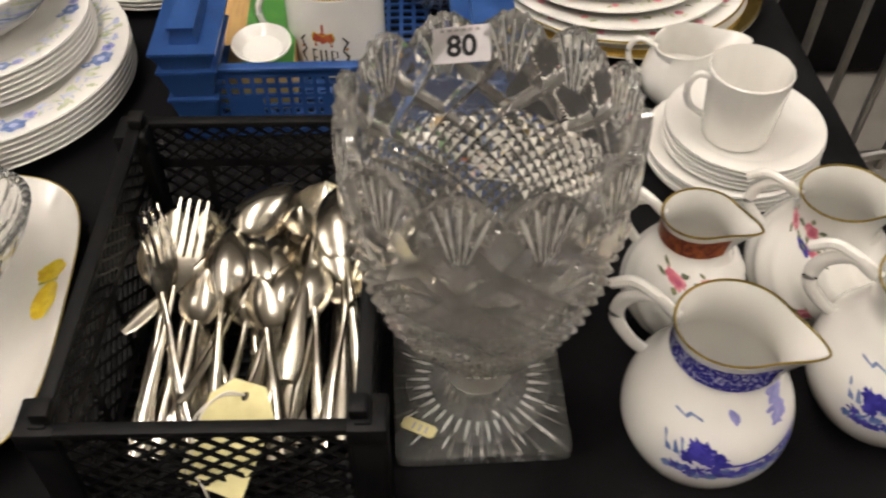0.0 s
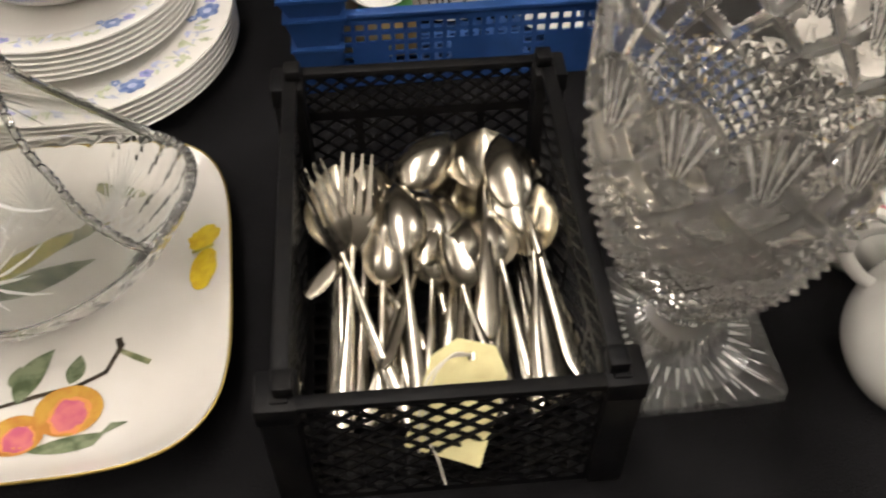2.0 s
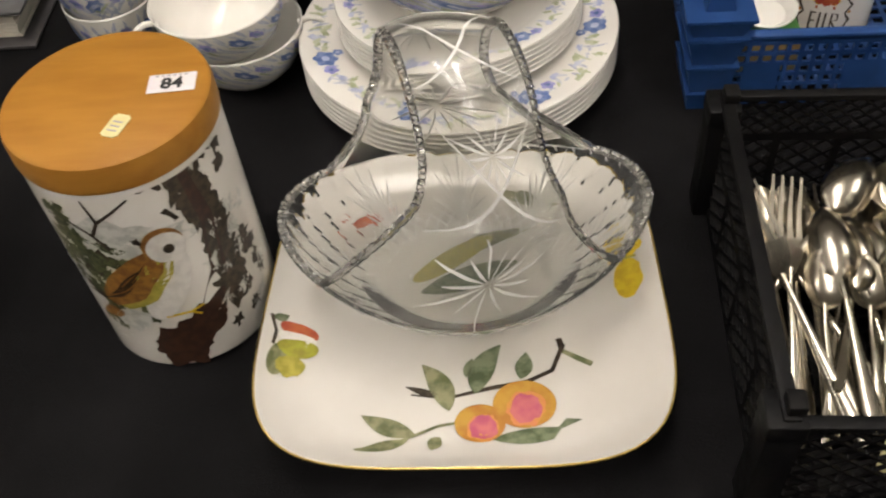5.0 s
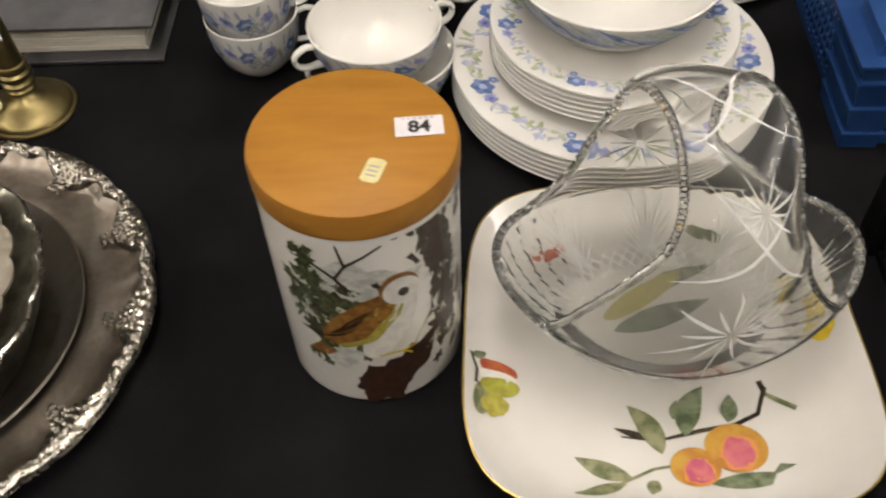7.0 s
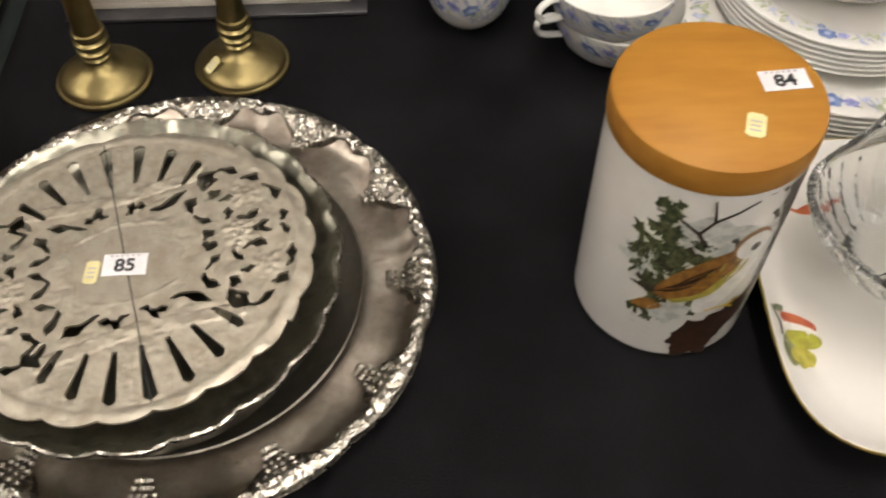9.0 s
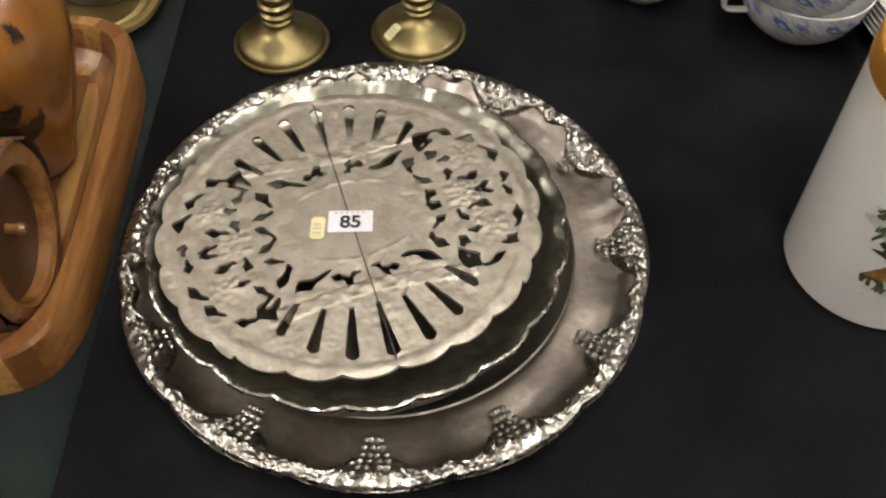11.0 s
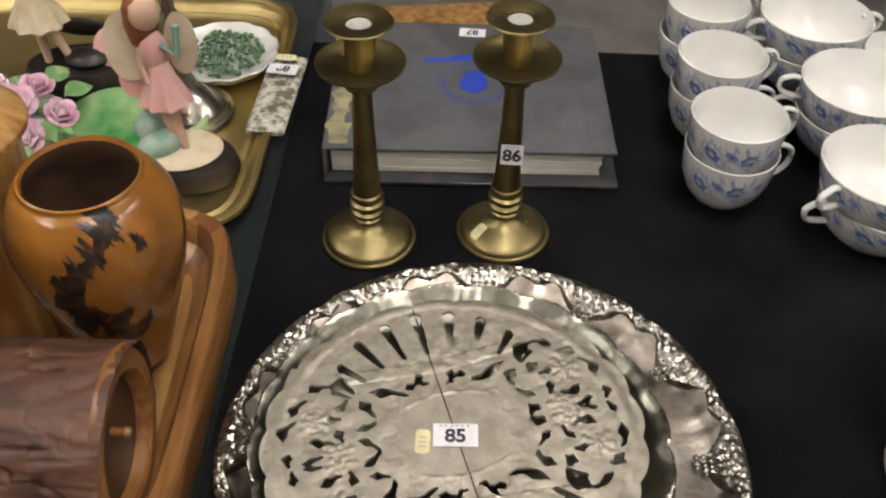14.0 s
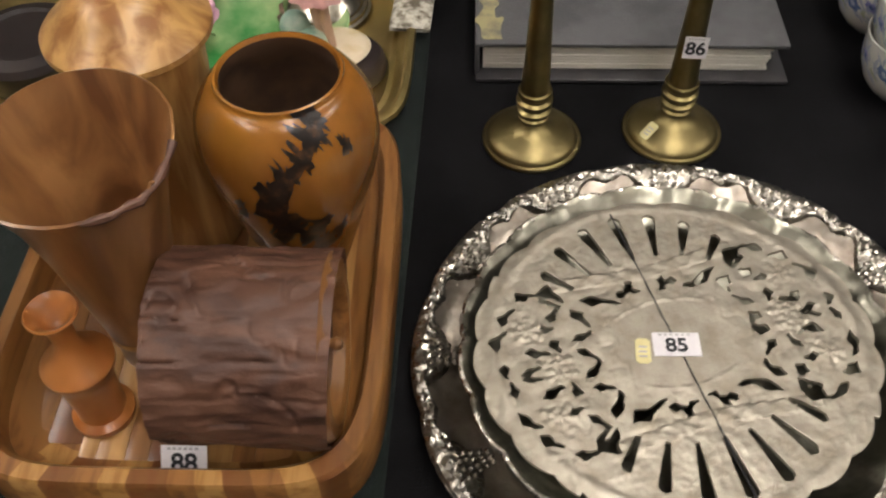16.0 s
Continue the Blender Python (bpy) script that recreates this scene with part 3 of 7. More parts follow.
def crystal_basket():
    t = thing("crystal_basket", "boat-shaped cut crystal basket with broad arched handle on the dish", "basket", (-0.372, 0.447, 0.0165), 4)
    n, V, F = 192, [], []
    EDGE, TOP = 0.088, 0.2005

    def rim(th):
        c, s = math.cos(th), math.sin(th)
        return 0.116 * c * (1 - 0.06 * s * s), 0.080 * s, 0.060 + 0.014 * c * c - 0.011 * s * s + 0.0014 * abs(math.sin(30 * th)) * (abs(0.116 * c) > EDGE)

    levels = [(0.42, 0.0), (0.50, 0.03), (0.60, 0.14), (0.72, 0.32), (0.84, 0.56), (0.94, 0.80), (1.0, 1.0)]
    fine = [(p.x, p.y) for p in curve_pts([(a, b, 0) for a, b in levels], 5)]

    def ring(a, b, groove):
        row = []
        for k in range(n):
            th = 2 * math.pi * k / n
            x, y, z = rim(th)
            cut = 1 - groove * (1 - min(1, abs(math.sin(16 * th + 5 * b)) * 2.5)) * (0.15 < b < 0.9)
            row.append(len(V))
            V.append((x * a * cut, y * a * cut, z * b))
        return row

    outer = [ring(a, b, 0.020) for a, b in fine]
    inner = [ring(a, b, 0.0) for a, b in ((0.950, 0.985), (0.88, 0.70), (0.77, 0.44), (0.63, 0.20), (0.45, 0.10))]
    for rows in (outer, inner):
        for r0, r1 in zip(rows, rows[1:]):
            for k in range(n):
                F.append((r0[k], r0[(k + 1) % n], r1[(k + 1) % n], r1[k]))
    F.append(tuple(reversed(outer[0])))
    F.append(tuple(inner[-1]))
    # the long sides run on upwards and draw in to a broad arched handle
    on = [abs(rim(2 * math.pi * k / n)[0]) < EDGE for k in range(n)]
    for k in range(n):
        if not (on[k] and on[(k + 1) % n]):
            F.append((outer[-1][k], outer[-1][(k + 1) % n], inner[0][(k + 1) % n], inner[0][k]))

    def lifted(x0, y0, z0, a, top, teeth=0.0):
        c, s = abs(math.cos(a)), max(0.0, math.sin(a))
        half = 0.0310 + (EDGE - 0.0310) * max(0.0, 1 - s / 0.75) ** 2.3
        y = y0 * c ** 0.80
        # the arch leans a little round: its front leg to one side, its back leg to the other
        return (x0 * (half + teeth) / EDGE - 0.30 * y * min(1.0, s / 0.4) ** 1.5, y, z0 + (top - z0) * s ** 0.90)

    m, shell = 44, {}
    for layer, base, top in ((0, outer[-1], TOP), (1, inner[0], TOP - 0.0042)):
        for k in range(n):
            if not on[k]:
                continue
            lip = not (on[k - 1] and on[(k + 1) % n])
            for i in range(m + 1):
                key = (layer, k if i < m else min(k, (n - k) % n), i)
                if i == 0:
                    shell[key] = base[k]
                elif key not in shell:
                    shell[key] = len(V)
                    a = math.pi / 2 * i / m
                    V.append(lifted(*V[base[k]], a, top, 0.0007 * (i % 2) if lip else 0.0))

    def at(layer, k, i):
        return shell[(layer, k if i < m else min(k, (n - k) % n), i)]
    for k in range(n):
        k1 = (k + 1) % n
        for i in range(m):
            if on[k] and on[k1]:
                F.append((at(0, k, i), at(0, k1, i), at(0, k1, i + 1), at(0, k, i + 1)))
                F.append((at(1, k, i), at(1, k, i + 1), at(1, k1, i + 1), at(1, k1, i)))
            elif on[k] or on[k1]:
                e = k if on[k] else k1
                F.append((at(0, e, i), at(0, e, i + 1), at(1, e, i + 1), at(1, e, i)))
    raw("body", V, F, BASKET_GLASS, t, "star-cut crystal bowl and arched handle with toothed rim", sharp=16)

    # beaded edge of the two scoops, running up both sides of the handle
    for sgn in (1, -1):
        ks = [k for k in range(n) if not on[k] and math.cos(2 * math.pi * k / n) * sgn > 0]
        ks.sort(key=lambda k: math.sin(2 * math.pi * k / n))
        lo, hi = min((k for k in range(n) if on[k]), key=lambda k: min((k - ks[0]) % n, (ks[0] - k) % n)), min((k for k in range(n) if on[k]), key=lambda k: min((k - ks[-1]) % n, (ks[-1] - k) % n))
        mid = lambda a, b: (Vector(V[a]) + Vector(V[b])) / 2
        path = [mid(at(0, lo, i), at(1, lo, i)) for i in range(m, 0, -1)] + [mid(outer[-1][k], inner[0][k]) for k in ks] + [mid(at(0, hi, i), at(1, hi, i)) for i in range(1, m)]
        beads = []
        for a, b in zip(path, path[1:] + path[:1]):
            beads += [a, a.lerp(b, 0.5)]
        tube("rim_bead", beads, [0.0022 + 0.0008 * (k % 2) for k in range(len(beads))], BASKET_GLASS, t, "beaded crystal rim", n=8, closed=True)

    def on_bowl(u, v, e=0.0):
        k = min(max(v, 0.02), 0.98)
        i = max(q for q in range(len(fine) - 1) if fine[q][1] <= k)
        (a0, b0), (a1, b1) = fine[i], fine[i + 1]
        a = a0 + (a1 - a0) * (k - b0) / max(b1 - b0, 1e-6) + 0.005
        x, y, z = rim(u)
        return (x * a, y * a, z * k - 0.0005)
    p = Painted(on_bowl)
    for c, wide in ((0.0, 0.50), (math.pi, 0.50), (0.85, 0.30), (-0.85, 0.30), (math.pi - 0.85, 0.30), (math.pi + 0.85, 0.30), (math.pi / 2, 0.34), (-math.pi / 2, 0.34)):
        for q in range(13):
            g = -1.25 + 2.5 * q / 12
            L = 0.80 - 0.16 * (q % 2)
            p.stroke(CUT_GLINT, [(c + wide * L * f * math.sin(g), 0.12 + 1.05 * L * f * math.cos(g)) for f in (0.10, 0.4, 0.75, 1.0)], [0.005, 0.019, 0.015, 0.003])
    for k in range(48):
        c = 2 * math.pi * k / 48
        p.stroke(CUT_GLINT, [(c, 0.90), (c + 0.03, 0.97)], [0.004, 0.022])
        p.stroke(CUT_GLINT, [(c - 0.12, 0.05), (c, 0.16), (c + 0.12, 0.27)], [0.006, 0.020, 0.004])
        p.stroke(CUT_GLINT, [(c + 0.12, 0.05), (c, 0.16), (c - 0.12, 0.27)], [0.006, 0.020, 0.004])
    p.done(t, "cut_star", "frosted star cutting")

    def on_band(u, v, e=0.0):
        """u across the handle from edge to edge, v the angle over it from the front to the back."""
        side = -1 if v < math.pi / 2 else 1
        a = max(0.0, v if side < 0 else math.pi - v)
        th = side * math.acos(max(-1, min(1, u * EDGE / 0.116)))
        x, y, z = rim(th)
        q = Vector(lifted(x, y, z, a, TOP))
        return tuple(q + Vector((0, side * math.cos(a), math.sin(a))) * 0.0004)
    p = Painted(on_band)
    for u0, c, big in ((0, 0.24, 1.0), (0, 0.86, 1.0), (0, math.pi - 0.86, 1.0), (0, math.pi - 0.24, 1.0)):
        for q in range(14):
            g = 2 * math.pi * q / 14
            L = (1.0 if q % 2 else 0.68) * big
            p.stroke(CUT_GLINT, [(u0 + 0.66 * L * f * math.sin(g), c + 0.24 * L * f * math.cos(g)) for f in (0.12, 0.4, 0.75, 1.0)], [0.004, 0.016, 0.012, 0.003])
    for sgn in (-1, 1):
        for v0 in (0.36, 1.18, 1.96):
            p.stroke(CUT_GLINT, [(sgn * (-0.88 + 1.76 * q / 10), v0 + 0.62 * q / 10) for q in range(11)], [0.003 + 0.020 * math.sin(math.pi * q / 10) for q in range(11)])
    p.done(t, "cut_star", "frosted star and cross cutting")


crystal_basket()

# ---- the square fruit dish ----
def fruit_dish():
    t = thing("fruit_dish", "square white porcelain dish painted with fruit, gold rim", "dish", (-0.3760, 0.4290, 0.0))
    A, B = 0.1290, 0.1300
    rings = [(0.62, 0.0), (0.64, 0.004), (0.80, 0.0095), (0.93, 0.018), (0.992, 0.0265), (1.0, 0.0285), (0.992, 0.0298), (0.93, 0.0235), (0.86, 0.0175), (0.78, 0.0152), (0.0, 0.015)]
    n, V, F, rows = 120, [], [], []
    for s, z in rings:
        if s == 0:
            rows.append([len(V)])
            V.append((0, 0, z))
            continue
        row = []
        for k in range(n):
            x, y = superoval(A * s, B * s, 2 * math.pi * k / n, 4.1)
            row.append(len(V))
            V.append((x * (1 - 0.035 * y / B), y, z))
        rows.append(row)
    F.append(tuple(reversed(rows[0])))
    for a, b in zip(rows, rows[1:]):
        for k in range(n):
            F.append((a[k], a[(k + 1) % n], b[(k + 1) % n], b[k]) if len(b) > 1 else (a[k], a[(k + 1) % n], b[0]))
    raw("body", V, F, CHINA, t)
    rim = []
    for k in range(n):
        x, y = superoval(A, B, 2 * math.pi * k / n, 4.1)
        rim.append((x * (1 - 0.035 * y / B), y, 0.0288))
    tube("gilt_rim", rim, 0.0009, GILT, t, "thin gold rim line", n=6, closed=True)

    def height(x, y):
        s = (abs(x / (A * (1 - 0.035 * y / B))) ** 4.1 + abs(y / B) ** 4.1) ** (1 / 4.1)
        zs = [(0, 0.015), (0.78, 0.0152), (0.86, 0.0175), (0.93, 0.0235), (0.992, 0.0298), (2, 0.036)]
        for (a, za), (b, zb) in zip(zs, zs[1:]):
            if s <= b:
                return za + (zb - za) * (s - a) / (b - a)
        return 0.03

    # the peach spray, the apple and the lemons each sit a little off the plain layout
    def shifted(u, v):
        if u < -0.083:
            return u - 0.009, v + 0.006
        if u > 0.09:
            return u + 0.001, v - 0.011
        if v < -0.028:
            return u - 0.002, v - (0.007 if u < 0.06 else 0.001)
        return u, v

    p = Painted(lambda u, v, e=0: (*shifted(u, v), height(*shifted(u, v)) + 0.0005 + e))
    # two peaches on a twig
    bx, by = 0.0, 0.0
    p.stroke(P_DARK, [(-0.030, -0.066), (-0.008, -0.069), (0.020, -0.062), (0.042, -0.058), (0.058, -0.050), (0.066, -0.036)], [0.001, 0.002, 0.003, 0.003, 0.003, 0.003])
    p.stroke(P_LEAF, [(0.064, -0.041), (0.074, -0.047), (0.083, -0.052)], [0.003, 0.004, 0.004])
    p.stroke(P_DARK, [(0.065, -0.040), (0.063, -0.032)], 0.004)
    p.stroke(P_LEAF, [(-0.062, -0.105), (-0.04, -0.101), (-0.012, -0.088), (0.012, -0.084)], [0.001, 0.002, 0.002, 0.002])
    for u0, v0, u1, v1, w, m in ((-0.006, -0.078, -0.024, -0.044, 0.015, P_LEAF), (0.010, -0.066, 0.026, -0.030, 0.016, P_GREEN), (0.004, -0.054, 0.008, -0.040, 0.007, P_GREEN),
                                 (0.038, -0.056, 0.042, -0.036, 0.011, P_GREEN), (-0.026, -0.094, -0.060, -0.080, 0.012, P_LEAF), (-0.030, -0.098, -0.062, -0.106, 0.008, P_LEAF),
                                 (-0.011, -0.096, -0.016, -0.106, 0.009, P_LEAF), (0.020, -0.098, 0.074, -0.091, 0.011, P_GREEN), (-0.010, -0.068, -0.034, -0.060, 0.005, P_DARK)):
        p.leaf(m, u0, v0, u1, v1, w, 0.0001)
    p.shape(P_PEACH, 0.013, -0.087, 0.0155, sx=1.0, sy=0.86, lift=0.0003)
    p.shape(P_PEACH, 0.040, -0.074, 0.0185, sx=1.05, sy=0.9, lift=0.0005)
    p.shape(P_BLUSH, 0.015, -0.090, 0.0100, rough=0.2, seed=5, lift=0.00052)
    p.shape(P_MAGENTA, 0.015, -0.090, 0.0085, lift=0.0006, rough=0.14, seed=2)
    p.shape(P_BLUSH, 0.041, -0.077, 0.0120, rough=0.2, seed=6, lift=0.00072)
    p.shape(P_MAGENTA, 0.041, -0.077, 0.010, lift=0.0008, rough=0.14, seed=3)
    # cut apple by one edge
    o = 0.012
    p.stroke(P_DARK, [(-0.116, -0.034 + o), (-0.112, -0.046 + o), (-0.113, -0.056 + o)], 0.002)
    p.leaf(P_GREEN, -0.115, -0.036 + o, -0.106, -0.031 + o, 0.006)
    p.shape(P_RED, -0.098, -0.043 + o, 0.013, rot=-0.35, sy=0.5)
    p.shape(P_WHITE, -0.0985, -0.049 + o, 0.0125, rot=-0.2, sy=0.42, lift=0.0002)
    p.shape(P_APPLE, -0.0975, -0.056 + o, 0.013, rot=-0.1, sy=0.55, lift=0.0003)
    p.shape(P_LEAF, -0.109, -0.066 + o, 0.013, rot=1.45, sy=0.45, lift=0.0002)
    p.shape(P_CORN, -0.101, -0.070 + o, 0.009, sy=0.9, lift=0.0004, rough=0.15)
    # lemons at the other edge
    p.shape(P_YELLOW, 0.1085, 0.024, 0.0165, rot=1.5, sy=0.55, rough=0.1)
    p.shape(P_YELLOW, 0.108, 0.050, 0.0105, sy=0.9, rough=0.2, seed=4)
    p.stroke(P_CORN, [(0.100, 0.040), (0.108, 0.041), (0.115, 0.040)], 0.0022, 0.0002)
    # corn cob and leaf under the basket
    p.shape(P_CORN, -0.006, 0.034, 0.034, rot=0.62, sy=0.24, lift=0.0002)
    p.leaf(P_GREEN, -0.028, 0.005, 0.040, 0.030, 0.018)
    p.leaf(P_LEAF, -0.010, 0.030, 0.048, 0.060, 0.014)
    p.leaf(P_RED, -0.085, 0.070, -0.050, 0.085, 0.010)
    p.leaf(P_LEAF, 0.03, 0.098, 0.07, 0.085, 0.012)
    p.done_apart(t, "painted_fruit")


fruit_dish()

# ---- the storage jar ----
def storage_jar():
    t = thing("storage_jar", "tall white pottery storage jar with round beech lid, painted woodland scene", "jar", (-0.5660, 0.4485, 0))
    R = 0.0588
    body = [(0.0, 0.0), (0.051, 0.0), (0.0545, 0.0012), (R, 0.005), (R, 0.1640), (R - 0.001, 0.1665), (R - 0.005, 0.1665), (R - 0.005, 0.01), (0.0, 0.008)]
    turned("body", body, CHINA, t, "white glazed cylinder body", 96)
    lid = [(0.0, 0.1668), (0.0578, 0.1668), (0.0594, 0.1680), (0.0598, 0.1705), (0.0598, 0.1820), (0.0588, 0.1860), (0.0565, 0.1875), (0.0, 0.1878)]
    lo = turned("lid", lid, LID_WOOD, t, "orange-brown turned beech lid", 96)
    lot_label("84", lo, pose(0.0370, 0.0065, 0.1881, 0, 0, 5))
    price_tab(lo, pose(0.0135, -0.0275, 0.1881, 0, 0, -17), 0.0105, 0.0155)
    C = -math.pi / 2
    p = Painted(lambda u, v, e=0: ((R + 0.0004 + e) * math.cos(C + 1.08 * u / R), (R + 0.0004 + e) * math.sin(C + 1.08 * u / R), min(1.26 * v - 0.0080, 0.1635)))
    p.shape(P_GREY, 0.000, 0.108, 0.024, sx=1.5, sy=0.6, rough=0.5, n=40, seed=8)
    p.shape(P_GREY, -0.030, 0.086, 0.015, sx=1.2, sy=0.8, rough=0.5, n=30, seed=9)
    for k in range(9):
        f = k / 8
        p.shape(P_DARK, 0.040 + 0.014 * math.sin(2.4 * f), 0.146 - 0.090 * f, 0.0105 + 0.002 * (k % 3), sx=0.8, sy=1.15, rough=0.55, n=40, seed=k + 1)
    p.shape(P_DARK, 0.030, 0.141, 0.0090, sx=1.1, sy=0.7, rough=0.6, n=40, seed=31)
    p.stroke(P_STUMP, [(0.046, 0.140), (0.050, 0.105), (0.046, 0.072), (0.034, 0.046)], [0.006, 0.008, 0.010, 0.016], 0.0002)
    for k in range(40):
        p.shape(P_PINE, -0.044 + 0.026 * random.random() + 0.0007 * k * (k % 2), 0.062 + 0.052 * random.random() - 0.010 * (k % 3), 0.0072, sx=1.0, sy=0.5, rot=random.random() * 3, rough=0.7, n=18, seed=k)
    for k in range(40):
        p.shape(P_DARK if k % 3 else P_GREY, 0.044 + 0.036 * random.random(), 0.026 + 0.118 * random.random(), 0.0046, rough=0.9, n=16, seed=k + 40)
    p.stroke(P_DARK, [(0.034, 0.118), (0.012, 0.106), (-0.010, 0.100), (-0.022, 0.086), (-0.034, 0.070)], [0.010, 0.007, 0.008, 0.010, 0.004], 0.0002)
    p.stroke(P_DARK, [(-0.004, 0.104), (-0.010, 0.113), (-0.004, 0.122), (-0.007, 0.136)], [0.003, 0.0025, 0.002, 0.001], 0.0003)
    p.stroke(P_DARK, [(-0.004, 0.122), (0.006, 0.128), (0.016, 0.134)], [0.002, 0.0015, 0.001], 0.0003)
    p.stroke(P_DARK, [(-0.010, 0.113), (-0.022, 0.121), (-0.034, 0.122)], [0.002, 0.0015, 0.001], 0.0003)
    for k in range(12):
        p.shape(P_PINE, -0.020 - 0.014 * random.random(), 0.117 + 0.012 * random.random(), 0.003, rough=0.6, n=12, seed=k + 80, lift=0.0003)
    p.leaf(P_DARK, -0.038, 0.066, 0.010, 0.076, 0.006, 0.0002)
    p.leaf(P_BIRD, -0.016, 0.054, -0.034, 0.048, 0.009, 0.0003)
    p.shape(P_GREY, -0.012, 0.050, 0.012, rot=0.3, sy=0.7, rough=0.25, n=28, lift=0.0003)
    p.shape(P_WHITE, 0.016, 0.073, 0.026, rot=1.0, sy=0.42, lift=0.0004, n=32)
    p.shape(P_CORN, 0.004, 0.079, 0.027, rot=0.74, sy=0.42, lift=0.0005, n=32, rough=0.08)
    p.shape(P_BIRD, -0.001, 0.081, 0.028, rot=0.72, sy=0.38, lift=0.0006, n=32, rough=0.10)
    for k in range(6):
        p.leaf(P_STUMP, -0.026 + 0.003 * k, 0.064 + 0.002 * k, -0.004 + 0.003 * k, 0.074 + 0.004 * k, 0.0013, 0.0008)
    p.shape(P_BIRD, 0.023, 0.102, 0.0112, sx=1.0, sy=0.95, lift=0.0005)
    p.shape(P_WHITE, 0.024, 0.100, 0.0095, sx=1.1, lift=0.0008)
    p.shape(P_DARK, 0.025, 0.099, 0.0030, lift=0.0010)
    p.shape(P_STUMP, 0.010, 0.027, 0.017, sx=1.0, sy=0.95, rough=0.35, n=40, seed=6, lift=0.0002)
    p.shape(P_STUMP, 0.026, 0.040, 0.017, sx=1.25, sy=0.75, rot=0.6, rough=0.35, n=40, seed=7, lift=0.0002)
    p.stroke(P_YELLOW, [(0.008, 0.052), (0.022, 0.052), (0.030, 0.054)], 0.0016, 0.0006)
    p.stroke(P_YELLOW, [(0.022, 0.052), (0.027, 0.048)], 0.0014, 0.0006)
    for k in range(3):
        p.stroke(P_GREY, [(-0.032, 0.039 - 0.005 * k), (-0.018, 0.037 - 0.005 * k)], 0.0007)
    p.done_apart(t, "painted_scene")


storage_jar()
# ---- round silver tray with glass-edged plate and pierced trivet ----
def silver_tray():
    t = thing("round_salver", "large round silver-plated salver with embossed grape border, tarnished", "tray", (-0.8985, 0.4480, 0))
    K = 1.045
    prof = [(0.0, 0.006), (0.104, 0.006), (0.110, 0.0075), (0.116, 0.0135), (0.120, 0.0165), (0.128, 0.0178), (0.138, 0.0188), (0.148, 0.0205), (0.154, 0.024), (0.159, 0.0292),
            (0.164, 0.0305), (0.168, 0.0285), (0.167, 0.026), (0.158, 0.024), (0.146, 0.0165), (0.122, 0.0125), (0.108, 0.003), (0.095, 0.0), (0.0, 0.002)]

    def warp(th, i, r, z):
        if 4 <= i <= 14:
            w = abs(math.cos(6 * th))
            edge = min(max((r / K - 0.118) / 0.05, 0), 1)
            r += 0.0030 * edge * (w ** 0.6 - 0.5)
            if 7 <= i <= 11:
                nz = noise.noise(Vector((r * 260, math.cos(th) * 26, math.sin(th) * 26)))
                z += 0.0022 * abs(math.sin(30 * th + r * 300)) * (i in (9, 10)) + 0.0016 * nz
            if i in (6, 7, 8):
                z -= 0.0022 * (w ** 2)
        return r, z
    turned("dish", [(r * K, z * 0.62) for r, z in prof], OLD_SILVER, t, "tarnished salver with sunk centre", 240, warp, sharp=50)
    # cast border: scrolls with grape clusters reaching in at twelve places
    n, m, V, F = 600, 16, [], []
    for k in range(n):
        th = 2 * math.pi * k / n
        w = abs(math.cos(6 * th))
        out = K * 0.168 + 0.0032 * (w ** 0.6 - 0.5)
        inn = out - 0.0090 - 0.017 * w ** 4 - 0.003 * math.sin(18 * th) ** 2
        for j in range(m + 1):
            f = j / m
            r = inn + (out - inn) * f
            z = 0.0125 + 0.0068 * min(1, max(0, (r / K - 0.147) / 0.013)) + 0.0012
            v = Vector((math.cos(th) * r * 330, math.sin(th) * r * 330, 0))
            hump = math.sin(math.pi * min(max(f, 0), 1)) ** 0.5
            lump = abs(noise.noise(v)) * 0.0052 + abs(noise.noise(v * 2.1)) * 0.0022
            V.append((r * math.cos(th), r * math.sin(th), z + hump * (0.0008 + lump) - (0.004 if j in (0, m) else 0)))
    for k in range(n):
        for j in range(m):
            a, b = k * (m + 1) + j, ((k + 1) % n) * (m + 1) + j
            F.append((a, a + 1, b + 1, b))
    raw("cast_border", V, F, BRIGHT_SILVER, t, "bright cast border of scrolls and grapes", sharp=70)
    bm = bmesh.new()
    for k in range(12):
        a = 2 * math.pi * k / 12
        for q in range(24):
            rr, aa = K * 0.1375 + 0.024 * (q // 4) / 5, a + (q % 4 - 1.5) * 0.034 * (0.5 + 0.8 * (q // 4) / 5) + random.uniform(-0.006, 0.006)
            z = 0.0145 + 0.0068 * min(1, max(0, (rr / K - 0.147) / 0.013))
            bmesh.ops.create_icosphere(bm, subdivisions=1, radius=random.uniform(0.0018, 0.0028), matrix=Matrix.Translation((rr * math.cos(aa), rr * math.sin(aa), z + 0.0015)))
    tagged(part("grape_border", bm, BRIGHT_SILVER, t, "bright cast grape clusters"), kind="stuff")
    return t


silver_tray()


